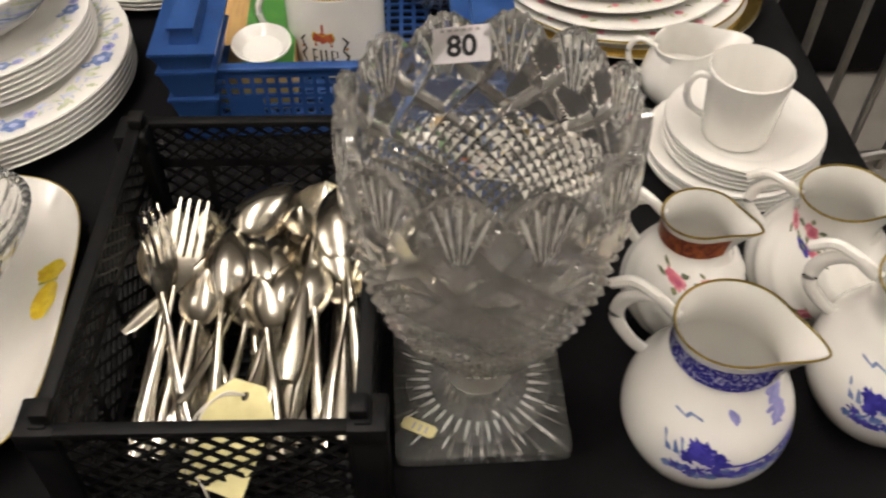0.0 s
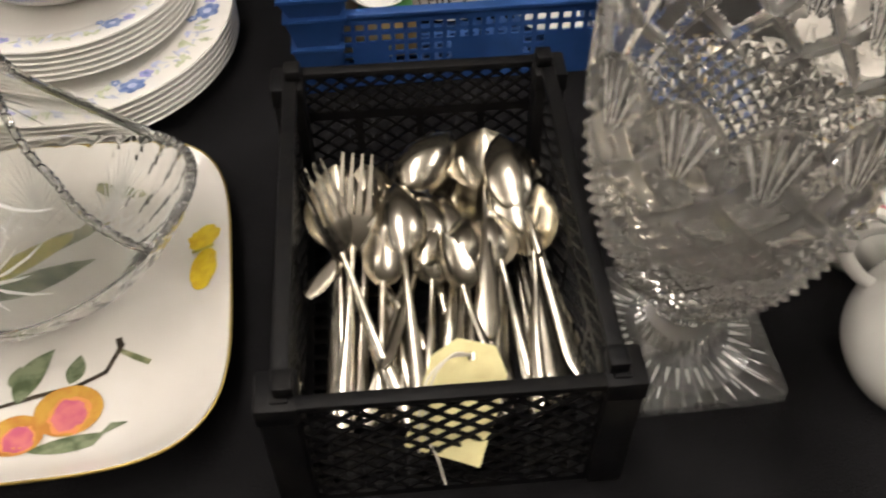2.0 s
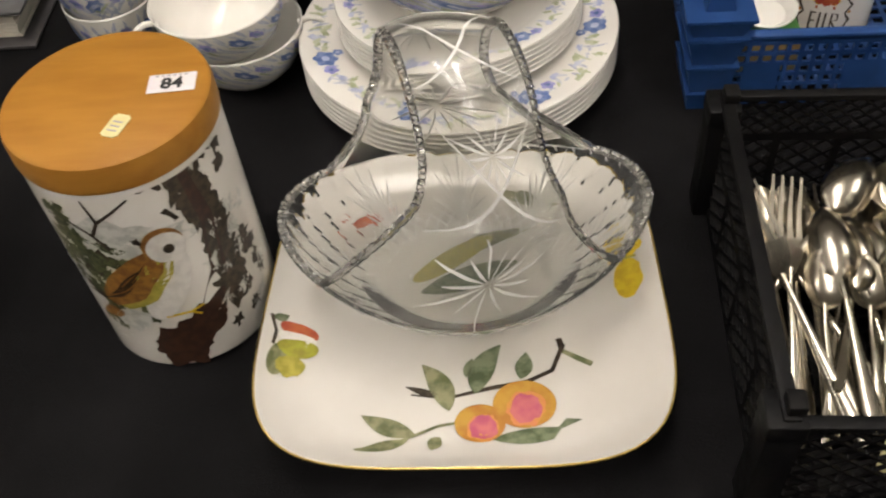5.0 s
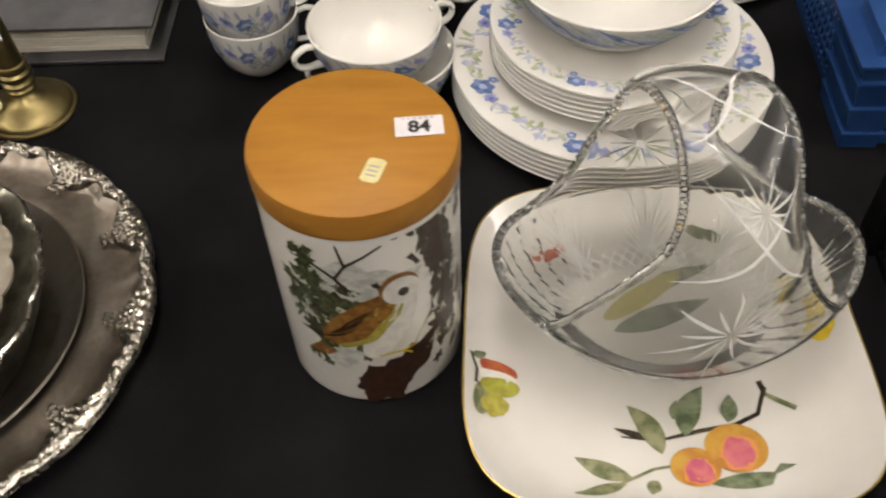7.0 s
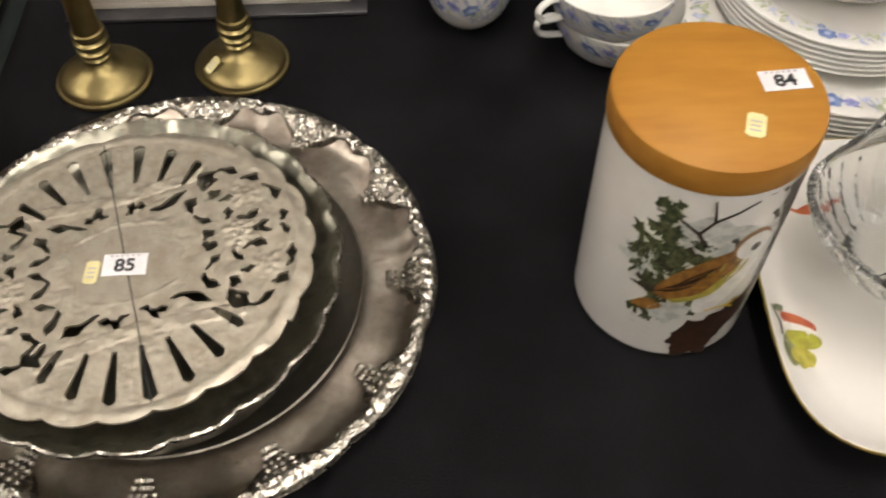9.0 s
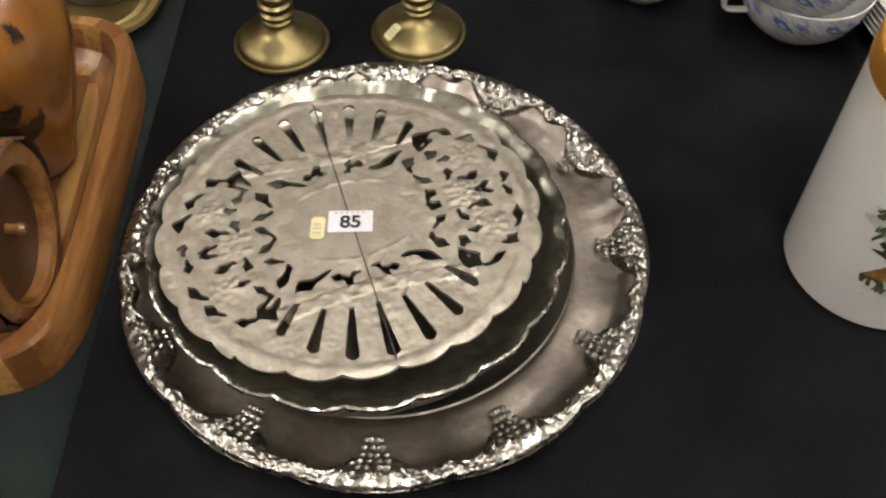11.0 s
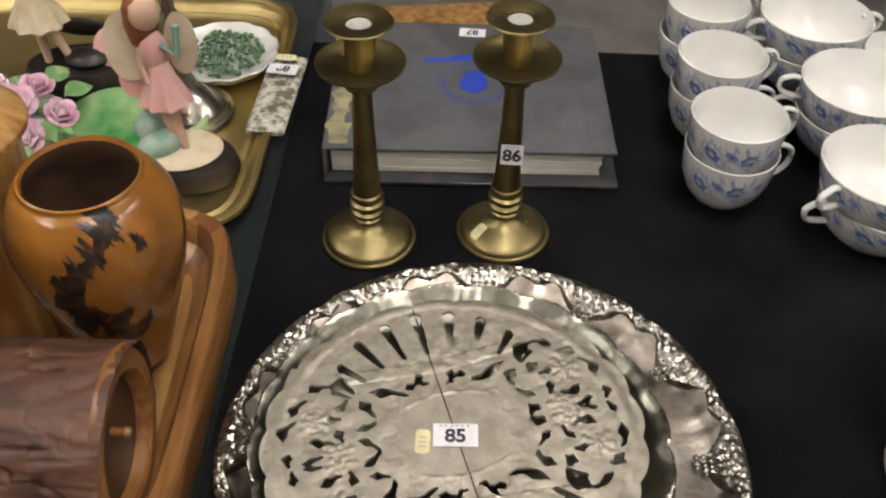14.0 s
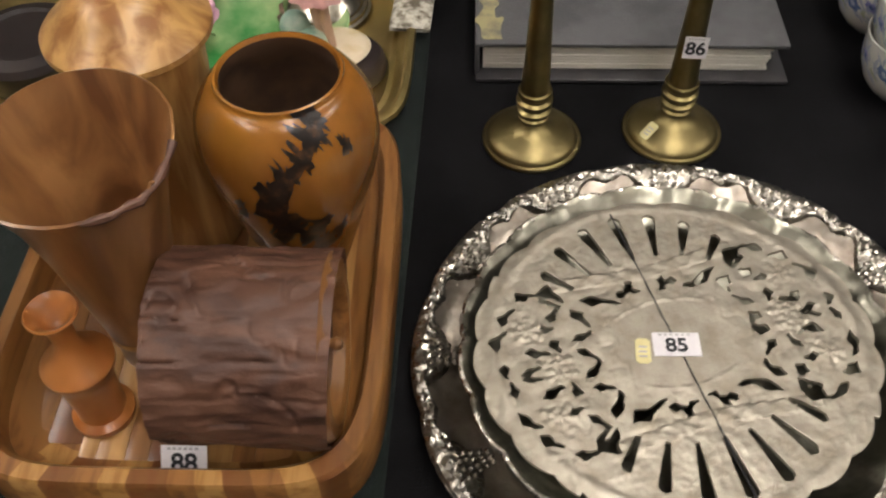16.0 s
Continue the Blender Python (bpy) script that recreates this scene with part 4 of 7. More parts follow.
def glass_plate():
    t = thing("scalloped_plate", "scalloped silvered serving plate with moulded edge lying on the salver", "plate", (-0.9130, 0.4290, 0.0085))
    prof = [(0.0, 0.0), (0.098, 0.0), (0.104, 0.003), (0.112, 0.018), (0.118, 0.032), (0.1225, 0.041), (0.1245, 0.0435), (0.123, 0.0450), (0.119, 0.0440), (0.114, 0.038), (0.106, 0.034), (0.0, 0.033)]

    def warp(th, i, r, z):
        w = abs(math.sin(10 * th)) ** 0.7
        if i >= 3 and i <= 10:
            r += 0.0032 * (w - 0.6) * min(1, (r - 0.10) / 0.02)
            z += (0.0007 * math.sin(20 * th) + 0.00025 * math.sin(63 * th + 90 * r)) * (4 <= i <= 9)
        return r, z
    turned("body", [(r * 1.045, z * 1.22) for r, z in prof], surface("greenish_silver", (0.27, 0.26, 0.21), 0.30, 1.0, second=(0.14, 0.13, 0.10), scale=60, rough2=0.45), t, "", 240, warp, sharp=50)
    edge = []
    for k in range(280):
        a = 2 * math.pi * k / 280
        w = abs(math.sin(10 * a)) ** 0.7
        r = 0.1285 + 0.0032 * (w - 0.6)
        edge.append((r * math.cos(a), r * math.sin(a), 0.0526 + 0.0008 * math.sin(20 * a)))
    tube("moulded_edge", edge, [0.0019 + 0.0006 * math.sin(k * 0.9) ** 2 for k in range(280)], BRIGHT_SILVER, t, "bright moulded edge", n=8, closed=True)
    return t


glass_plate()
under = thing("round_plate", "dull grey metal plate lying in the salver", "plate", (-0.8990, 0.4440, 0.0042))
turned("body", [(0, 0), (0.100, 0), (0.112, 0.003), (0.1225, 0.0085), (0.1265, 0.0125), (0.1275, 0.0140), (0.1262, 0.0150), (0.1215, 0.0118), (0.110, 0.0062), (0.098, 0.0042), (0, 0.0042)],
       surface("dull_pewter", (0.30, 0.275, 0.235), 0.42, 1.0, second=(0.20, 0.18, 0.15), scale=30, rough2=0.55, bump=0.06), under, "", 128)


def trivet():
    t = thing("pierced_trivet", "oval extending silver-plated trivet pierced with flowers and fans", "trivet", (-0.9170, 0.4265, 0.0665), 18)

    # leaf-shaped piercings of one quarter: centre, direction, half length, half width, bend
    leaves = [(0.010, 0.043, 60, 0.0045, 0.0016, 0.0), (0.015, 0.040, -10, 0.0050, 0.0018, 0.001), (0.007, 0.0385, 10, 0.0030, 0.0012, 0.0),
              (0.032, 0.0395, 22, 0.0115, 0.0024, -0.0015), (0.047, 0.030, 62, 0.0075, 0.0024, 0.002), (0.050, 0.018, -28, 0.0065, 0.0018, -0.001),
              (0.051, 0.004, 40, 0.0060, 0.0020, 0.0015), (0.060, 0.048, 40, 0.0085, 0.0034, 0.004), (0.072, 0.052, -18, 0.0070, 0.0020, 0.002),
              (0.060, 0.036, -50, 0.0050, 0.0022, 0.0), (0.077, 0.014, 15, 0.0070, 0.0022, -0.002), (0.066, 0.016, 75, 0.0050, 0.0019, 0.001),
              (0.094, 0.026, -62, 0.0080, 0.0022, 0.003), (0.086, 0.041, -35, 0.0065, 0.0022, 0.002), (0.097, 0.006, 85, 0.0050, 0.0018, -0.001),
              (0.068, 0.0285, 8, 0.0042, 0.0018, 0.0), (0.084, 0.0025, 4, 0.0055, 0.0016, 0.0)]
    leaves = [(x, y, math.cos(math.radians(a)), math.sin(math.radians(a)), L * 1.15, w * 1.35, b) for x, y, a, L, w, b in leaves]
    roses = ((0.079, 0.029), (0.070, 0.0035))

    def field(x, y):
        r, th = math.hypot(x, y), math.atan2(y, x)
        top = abs(abs(th) - math.pi / 2)
        lobe = abs(math.sin(th * 11.0 + (math.pi / 2 if top < 0.85 else 0)))
        R = 0.1080 + 0.0030 * math.cos(2 * th) + 0.0036 * lobe ** 0.7
        f = R - r
        if top < 0.95 and 0.056 < r < 0.103:
            step = 0.235
            k = (top + step / 2) % step - step / 2
            half = 0.0011 + 0.0030 * ((r - 0.060) / 0.036)
            slot = min(half - r * abs(k), r - 0.062 - 0.006 * top, 0.0985 - r - 0.016 * (top / 0.9) ** 2 - 0.004 * (k / 0.05) ** 2)
            f = min(f, -slot)
        ax, ay = abs(x) + 0.0012 * math.sin(y * 300 + x * 90), abs(y) + 0.0012 * math.sin(x * 260)
        for cx, cy, c, s, L, w, b in leaves:
            dx, dy = ax - cx, ay - cy
            u, v = (dx * c + dy * s) / L, -dx * s + dy * c
            if abs(u) < 1.3:
                f = min(f, abs(v - b * (1 - u * u)) - w * (1 - u * u) * (1 + 0.35 * math.sin(5 * u)))
            else:
                continue
        return f

    def relief(x, y):
        ax, ay = abs(x), abs(y)
        r = math.hypot(x, y)
        m = ((abs(x) + 0.004 * math.sin(abs(y) * 220)) / 0.036) ** 2 + (y / 0.029) ** 2
        if m < 1:
            return 0.0
        h = 0.0002 if m < 1.14 else 0.0
        for cx, cy in roses:
            q = math.hypot(ax - cx, ay - cy)
            if q < 0.0105:
                h += 0.0009 * (1 - q / 0.0105) + 0.0002 * math.sin(q * 1500) + 0.0003 * math.sin(7 * math.atan2(ay - cy, ax - cx))
        bar = ay - 0.0505 - 0.10 * ax
        if abs(bar) < 0.0042 and ax < 0.06:
            h += 0.0006 + 0.0003 * math.sin(ax * 420) * math.cos(bar * 600)
        if r > 0.1:
            h += 0.0006 * math.sin((r - 0.1) * 420)
        v = Vector((ax * 120, ay * 120, 5.0))
        return h + 0.00050 * noise.noise(v) + 0.00028 * noise.noise(v * 2.6)
    V, F = pierced(field, -0.117, 0.117, -0.117, 0.117, 0.00095, 0.0022, lambda x, y, h: (x * 1.04, y * 1.03, h + 0.0012 * math.cos(r2(x, y))), relief)
    raw("pierced_plate", V, F, DULL_SILVER, t, "worn pierced plate with floral relief", sharp=35)
    block("slide_joint", -0.00035, 0.00035, -0.104, 0.104, 0.0030, 0.0040, INK, t, "dark seam between the sliding halves", bevel=0)
    for k in range(4):
        a = math.pi / 4 + k * math.pi / 2
        turned("foot", [(0, -0.0160), (0.004, -0.0160), (0.005, -0.012), (0.0035, 0.0), (0.0, 0.0005)], DULL_SILVER, t, n=12, at=(0.07 * math.cos(a), 0.07 * math.sin(a), 0.0012))
    lot_label("85", t, pose(-0.0005, -0.0024, 0.0038, 0, 0, -16), 0.0275, 0.0165)
    price_tab(t, pose(-0.0210, -0.0014, 0.0037, 0, 0, -19), 0.0088, 0.015)


def r2(x, y):
    return 12 * math.hypot(x, y)


trivet()


# ---- brass candlesticks ----
def candlestick(x, y, rz, with_label):
    t = thing("candlestick", "aged brass candlestick with domed foot and wide drip pan", "candlestick", (x, y, 0), rz, group="pair of brass candlesticks")
    foot = [(0.0, 0.0), (0.0375, 0.0), (0.0382, 0.0016), (0.0375, 0.0032), (0.0350, 0.0038), (0.0345, 0.0056), (0.032, 0.0085), (0.026, 0.0120), (0.019, 0.0150), (0.013, 0.0185), (0.0105, 0.023), (0.0, 0.0235)]
    turned("foot", [(r * 1.05 if r > 0.02 else r, z) for r, z in foot], BRASS, t, "domed round foot", 64)
    ringp = [(0.0, 0.023), (0.0108, 0.023), (0.0128, 0.025), (0.0128, 0.0275), (0.0108, 0.0295), (0.0138, 0.0315), (0.0138, 0.0345), (0.0112, 0.0365), (0.0112, 0.0385), (0.0142, 0.0405),
             (0.0142, 0.0435), (0.0118, 0.0455), (0.0118, 0.0475), (0.0135, 0.0495), (0.0130, 0.0525), (0.0112, 0.0535), (0.0, 0.0536)]
    turned("knop", ringp, BRASS, t, "ringed knop", 48)
    turned("column", [(0.0, 0.0535), (0.0112, 0.0535), (0.0108, 0.060), (0.0092, 0.10), (0.0078, 0.14), (0.0074, 0.152), (0.0, 0.153)], BRASS, t, "tapering column", 48)
    turned("collar", [(0.0, 0.152), (0.0085, 0.152), (0.0125, 0.1545), (0.0130, 0.1575), (0.0110, 0.1590), (0.0125, 0.1615), (0.0135, 0.1645), (0.0100, 0.1665), (0.0, 0.167)], BRASS, t, n=48)
    turned("drip_pan", [(0.0, 0.1665), (0.012, 0.1665), (0.027, 0.1695), (0.0325, 0.1735), (0.0332, 0.1755), (0.0318, 0.1757), (0.0262, 0.1725), (0.010, 0.1705), (0.0, 0.1705)], BRASS, t, "wide drip pan", 64)
    turned("socket", [(0.0, 0.170), (0.0095, 0.170), (0.0105, 0.173), (0.0118, 0.198), (0.0128, 0.203), (0.0235, 0.2060), (0.0248, 0.2075), (0.0240, 0.2087), (0.0135, 0.2080), (0.0098, 0.2070), (0.0088, 0.176), (0.0, 0.176)],
           BRASS, t, "candle socket with wide nozzle", 48)
    turned("wax", [(0.0, 0.2035), (0.0092, 0.2035), (0.0090, 0.2055), (0.005, 0.2045), (0.0, 0.2042)], surface("grey_wax" if with_label else "old_wax", (0.42, 0.40, 0.36), 0.6, scale=300, bump=0.4), t, "old grey candle wax", 24)
    if with_label:
        lot_label("86", t, pose(0.0015, -0.0100, 0.092, 86, 0, -2), 0.0175, 0.0185)
        price_tab(t, pose(-0.021, -0.0155, 0.0140, 31, 0, -52), 0.009, 0.013)
    return t


candlestick(-0.9955, 0.670, 0, False)
candlestick(-0.8818, 0.684, 0, True)


# ---- grey album ----
DARK_BOARD = surface("album_back_board", (0.040, 0.038, 0.040), 0.25, second=(0.055, 0.052, 0.054), scale=30, coat=0.5)


def album():
    t = thing("ring_album", "thick grey leatherette album with blue emblem and worn spine", "album", (-0.914, 0.858, 0), 1.5)
    W, D = 0.130, 0.108
    block("back_cover", -W - 0.002, W + 0.004, -D - 0.008, D, 0.0, 0.0042, DARK_BOARD, t, "lower cover", 0.0012)
    block("front_cover", -W, W, -D, D, 0.0315, 0.0355, LEATHER, t, "grained grey upper cover", 0.0014)
    block("spine", -W - 0.003, -W + 0.001, -D, D, 0.001, 0.0350, LEATHER, t, "rounded spine", 0.0015)
    for k in range(9):
        z0 = 0.0038 + k * 0.00305
        block("page_block", -W + 0.004, W - 0.012 + random.uniform(-0.002, 0.002), -D + 0.006 + random.uniform(-0.0015, 0.002), D - 0.005, z0, z0 + 0.0029, PAGES, t, "cream pages", 0.0004)
    V, F = pierced(lambda x, y: 0.5 - abs(x) * 60 + 0.55 * noise.noise(Vector((x * 90, y * 60, 3))), -0.016, 0.016, -D + 0.006, D - 0.03, 0.0016, 0.0004, lambda x, y, h: (x - W + 0.010, y, 0.0355 + h))
    raw("worn_patch", V, F, WORN, t, "worn yellowed tape along the spine", smooth=False)
    # blue emblem and bars
    p = Painted(lambda u, v, e=0: (u, v, 0.0358 + e))
    ex, ey = 0.004, -0.004
    p.shape(P_INK, ex, ey + 0.002, 0.0155, sx=0.95, sy=1.1, rough=0.35, n=30, seed=5)
    p.shape(P_INK, ex + 0.002, ey + 0.019, 0.010, sx=1.3, sy=0.35, rough=0.2)
    p.stroke(P_INK, [(ex + 0.036 * math.cos(a * 0.0785), ey + 0.034 * math.sin(a * 0.0785)) for a in range(81)], 0.0007)
    for a in range(40):
        th = a * math.pi / 20
        if 0.2 < th < 2.9:
            continue
        p.stroke(P_INK, [(ex + 0.029 * math.cos(th), ey + 0.027 * math.sin(th)), (ex + 0.0325 * math.cos(th), ey + 0.0305 * math.sin(th))], 0.0022)
    p.stroke(P_INK, [(-0.046, 0.036), (-0.016, 0.038)], 0.007)
    p.stroke(P_INK, [(-0.018, 0.040), (0.026, 0.043)], 0.010, 0.0001)
    p.stroke(P_INK, [(0.026, 0.042), (0.040, 0.042)], 0.006)
    p.done(t, "printed_emblem", "blue printed emblem")
    lot_label("87", t, pose(0.003, 0.089, 0.0358, 0, 0, 176))


album()
# ---- black crate of cutlery ----
def wall_panel(name, field, w, h, parent, material, m, step, thick, label=""):
    """An upright pierced panel, w wide and h high, in the plane of m (x along, y up)."""
    V, F = pierced(field, -w / 2, w / 2, 0, h, step, thick, lambda x, y, q: m @ Vector((x, y, q)))
    return raw(name, V, F, material, parent, label, smooth=False)


def diamond(x, y, w, h, pitch, bar, solid):
    """Positive on the bars of a diagonal lattice with a solid border."""
    edge = max(solid - (w / 2 - abs(x)), solid - y, solid - (h - y))
    a, b = (x + y * 1.25) / pitch, (x - y * 1.25) / pitch
    lat = bar - min(abs(a - round(a)), abs(b - round(b))) * pitch
    return max(edge, lat)


def black_crate():
    t = thing("black_crate", "open black plastic lattice crate full of cutlery", "crate", (-0.1235, 0.4045, 0), -2.0)
    W, D, H = 0.164, 0.245, 0.098

    def side(long):
        def f(x, y):
            if y > 0.062:
                g = diamond(x, y - 0.060, long, H - 0.060, 0.0125, 0.0011, 0.0045)
            else:
                g = diamond(x, y, long, 0.064, 0.0160, 0.0013, 0.0060)
            rib = 0.0025 - min(abs(x - k * long / 4) for k in (-1, 0, 1))
            return max(g, rib if y < 0.06 else -1)
        return f

    def front(x, y):
        g = diamond(x, y, W, H, 0.0155, 0.0011, 0.005)
        return max(g, 0.010 - (W / 2 - abs(x)), 0.0016 - abs(y - 0.040) if abs(x) < 0 else -1)

    up = Matrix.Rotation(radians(90), 4, "X")
    wall_panel("front_panel", front, W, H, t, BLACK_PLASTIC, Matrix.Translation((0, -D / 2 + 0.0022, 0)) @ up, 0.0011, 0.0022, "diagonal lattice end panel")
    wall_panel("back_panel", side(W), W, H, t, BLACK_PLASTIC, Matrix.Translation((0, D / 2, 0)) @ up, 0.0013, 0.0022, "diagonal lattice end panel")
    turn = Matrix.Rotation(radians(90), 4, "Z")
    wall_panel("side_panel", side(D), D, H, t, BLACK_PLASTIC, Matrix.Translation((-W / 2, 0, 0)) @ turn @ up, 0.0014, 0.0022, "diagonal lattice side panel")
    wall_panel("side_panel", side(D), D, H, t, BLACK_PLASTIC, Matrix.Translation((W / 2 - 0.0022, 0, 0)) @ turn @ up, 0.0014, 0.0022, "diagonal lattice side panel")
    V, F = pierced(lambda x, y: max(0.0014 - abs((x / 0.011) - round(x / 0.011)) * 0.011, 0.0014 - abs((y / 0.011) - round(y / 0.011)) * 0.011, 0.006 - min(W / 2 - abs(x), D / 2 - abs(y))),
                   -W / 2 + 0.002, W / 2 - 0.002, -D / 2 + 0.002, D / 2 - 0.002, 0.0016, 0.002, lambda x, y, h: (x, y, 0.004 + h))
    raw("base_grid", V, F, BLACK_PLASTIC, t, "gridded base", smooth=False)
    for sx in (-1, 1):
        bm = bmesh.new()
        box_bm(bm, sx * (W / 2 - 0.001) - 0.0045, sx * (W / 2 - 0.001) + 0.0045, -D / 2, D / 2, H - 0.001, H + 0.0035, 0.0012)
        part("side_rim", bm, BLACK_PLASTIC, t, "moulded top rim")
        for sy in (-1, 1):
            bm = bmesh.new()
            x, y = sx * (W / 2 + 0.001), sy * (D / 2 - 0.008)
            box_bm(bm, x - 0.0095, x + 0.0095, y - 0.011, y + 0.011, 0.0, H - 0.012, 0.002)
            box_bm(bm, x - 0.0105, x + 0.0105, y - 0.012, y + 0.012, H - 0.0125, H + 0.002, 0.002)
            box_bm(bm, x - 0.005 - sx * 0.004, x + 0.005 - sx * 0.004, y - 0.006, y + 0.006, H + 0.003, H + 0.011, 0.0015)
            part("corner_post", bm, BLACK_PLASTIC, t, "stacking corner post")
    for sy in (-1, 1):
        bm = bmesh.new()
        box_bm(bm, -W / 2, W / 2, sy * (D / 2 - 0.001) - 0.004, sy * (D / 2 - 0.001) + 0.004, H - 0.0035, H + 0.0015, 0.0012)
        part("end_rim", bm, BLACK_PLASTIC, t, "moulded top rim")


black_crate()


def handle_mesh(L, neck, end, w_neck, w_end, V, F, cap):
    """A fiddle handle from y=0 (its end) to y=L, thin and slightly bowed."""
    base, n = len(V), 14
    for i in range(n + 1):
        f = i / n
        w = w_end + (w_neck - w_end) * min(1, f * 1.15) ** 0.75
        if i == 0:
            w *= 0.45
        elif i == 1:
            w *= 0.86
        z = 0.006 * math.sin(f * math.pi) * 0.6 + 0.010 * max(0, f - 0.72) ** 2 * 6
        h = 0.0011 + 0.0008 * f
        for k in range(8):
            a = 2 * math.pi * k / 8
            V.append((w / 2 * math.cos(a), L * f, z + h * math.sin(a)))
    for i in range(n):
        for k in range(8):
            F.append((base + i * 8 + k, base + (i + 1) * 8 + k, base + (i + 1) * 8 + (k + 1) % 8, base + i * 8 + (k + 1) % 8))
    F.append(tuple(base + k for k in range(8)))
    return 0.010 * 0.28 ** 2 * 6


def spoon_mesh(total, bowl, width, depth, sharp_tip=0.6):
    V, F = [], []
    L = total - bowl
    z0 = handle_mesh(L + 0.004, 0, 0, 0.0042, width * 0.40, V, F, False)
    b, n, m = len(V), 12, 14
    for layer in (0, 1):
        for i in range(n + 1):
            f = i / n
            hw = width / 2 * math.sin(math.pi * f ** 0.80) ** 0.62 if 0 < f < 1 else 0.0008
            hw = max(hw, 0.0016 if f < 0.5 else 0.0006)
            for k in range(m + 1):
                s = k / m * 2 - 1
                dip = depth * (1 - s * s) * math.sin(math.pi * min(max(f, 0), 1) ** 0.85) ** 0.8
                V.append((hw * s, L + bowl * f, z0 + 0.004 * (1 - f) * 0 - dip + (0.0009 if layer else 0)))
    S = (n + 1) * (m + 1)
    for i in range(n):
        for k in range(m):
            a = b + i * (m + 1) + k
            F.append((a, a + m + 1, a + m + 2, a + 1))
            F.append((S + a, S + a + 1, S + a + m + 2, S + a + m + 1))
        for k in (0, m):
            a = b + i * (m + 1) + k
            F.append((a, S + a, S + a + m + 1, a + m + 1) if k == 0 else (a, a + m + 1, S + a + m + 1, S + a))
    return V, F


def fork_mesh(total, head, width):
    V, F = [], []
    L = total - head
    z0 = handle_mesh(L + 0.004, 0, 0, 0.0042, width * 0.55, V, F, False)

    def bar(x0, y0, w0, x1, y1, w1, steps, za, zb):
        b = len(V)
        for i in range(steps + 1):
            f = i / steps
            x, y, w = x0 + (x1 - x0) * f, y0 + (y1 - y0) * f, w0 + (w1 - w0) * f
            g = (y - L) / head
            z = z0 - 0.007 * math.sin(math.pi * min(1, g * 1.05)) + 0.003 * g
            for dx, dz in ((-w / 2, -0.0007), (w / 2, -0.0007), (w / 2, 0.0007), (-w / 2, 0.0007)):
                V.append((x + dx, y, z + dz))
        for i in range(steps):
            for k in range(4):
                F.append((b + 4 * i + k, b + 4 * i + (k + 1) % 4, b + 4 * i + 4 + (k + 1) % 4, b + 4 * i + 4 + k))
        F.append((b, b + 3, b + 2, b + 1))
        F.append(tuple(b + 4 * steps + k for k in range(4)))
    bar(0, L, 0.004, 0, L + head * 0.22, width * 0.8, 4, 0, 0)
    bar(0, L + head * 0.22, width * 0.8, 0, L + head * 0.42, width, 3, 0, 0)
    for k in range(4):
        x = (k - 1.5) * width / 4 * 1.02
        bar(x, L + head * 0.41, width * 0.17, x * 1.02, L + head, width * 0.07, 7, 0, 0)
    return V, F


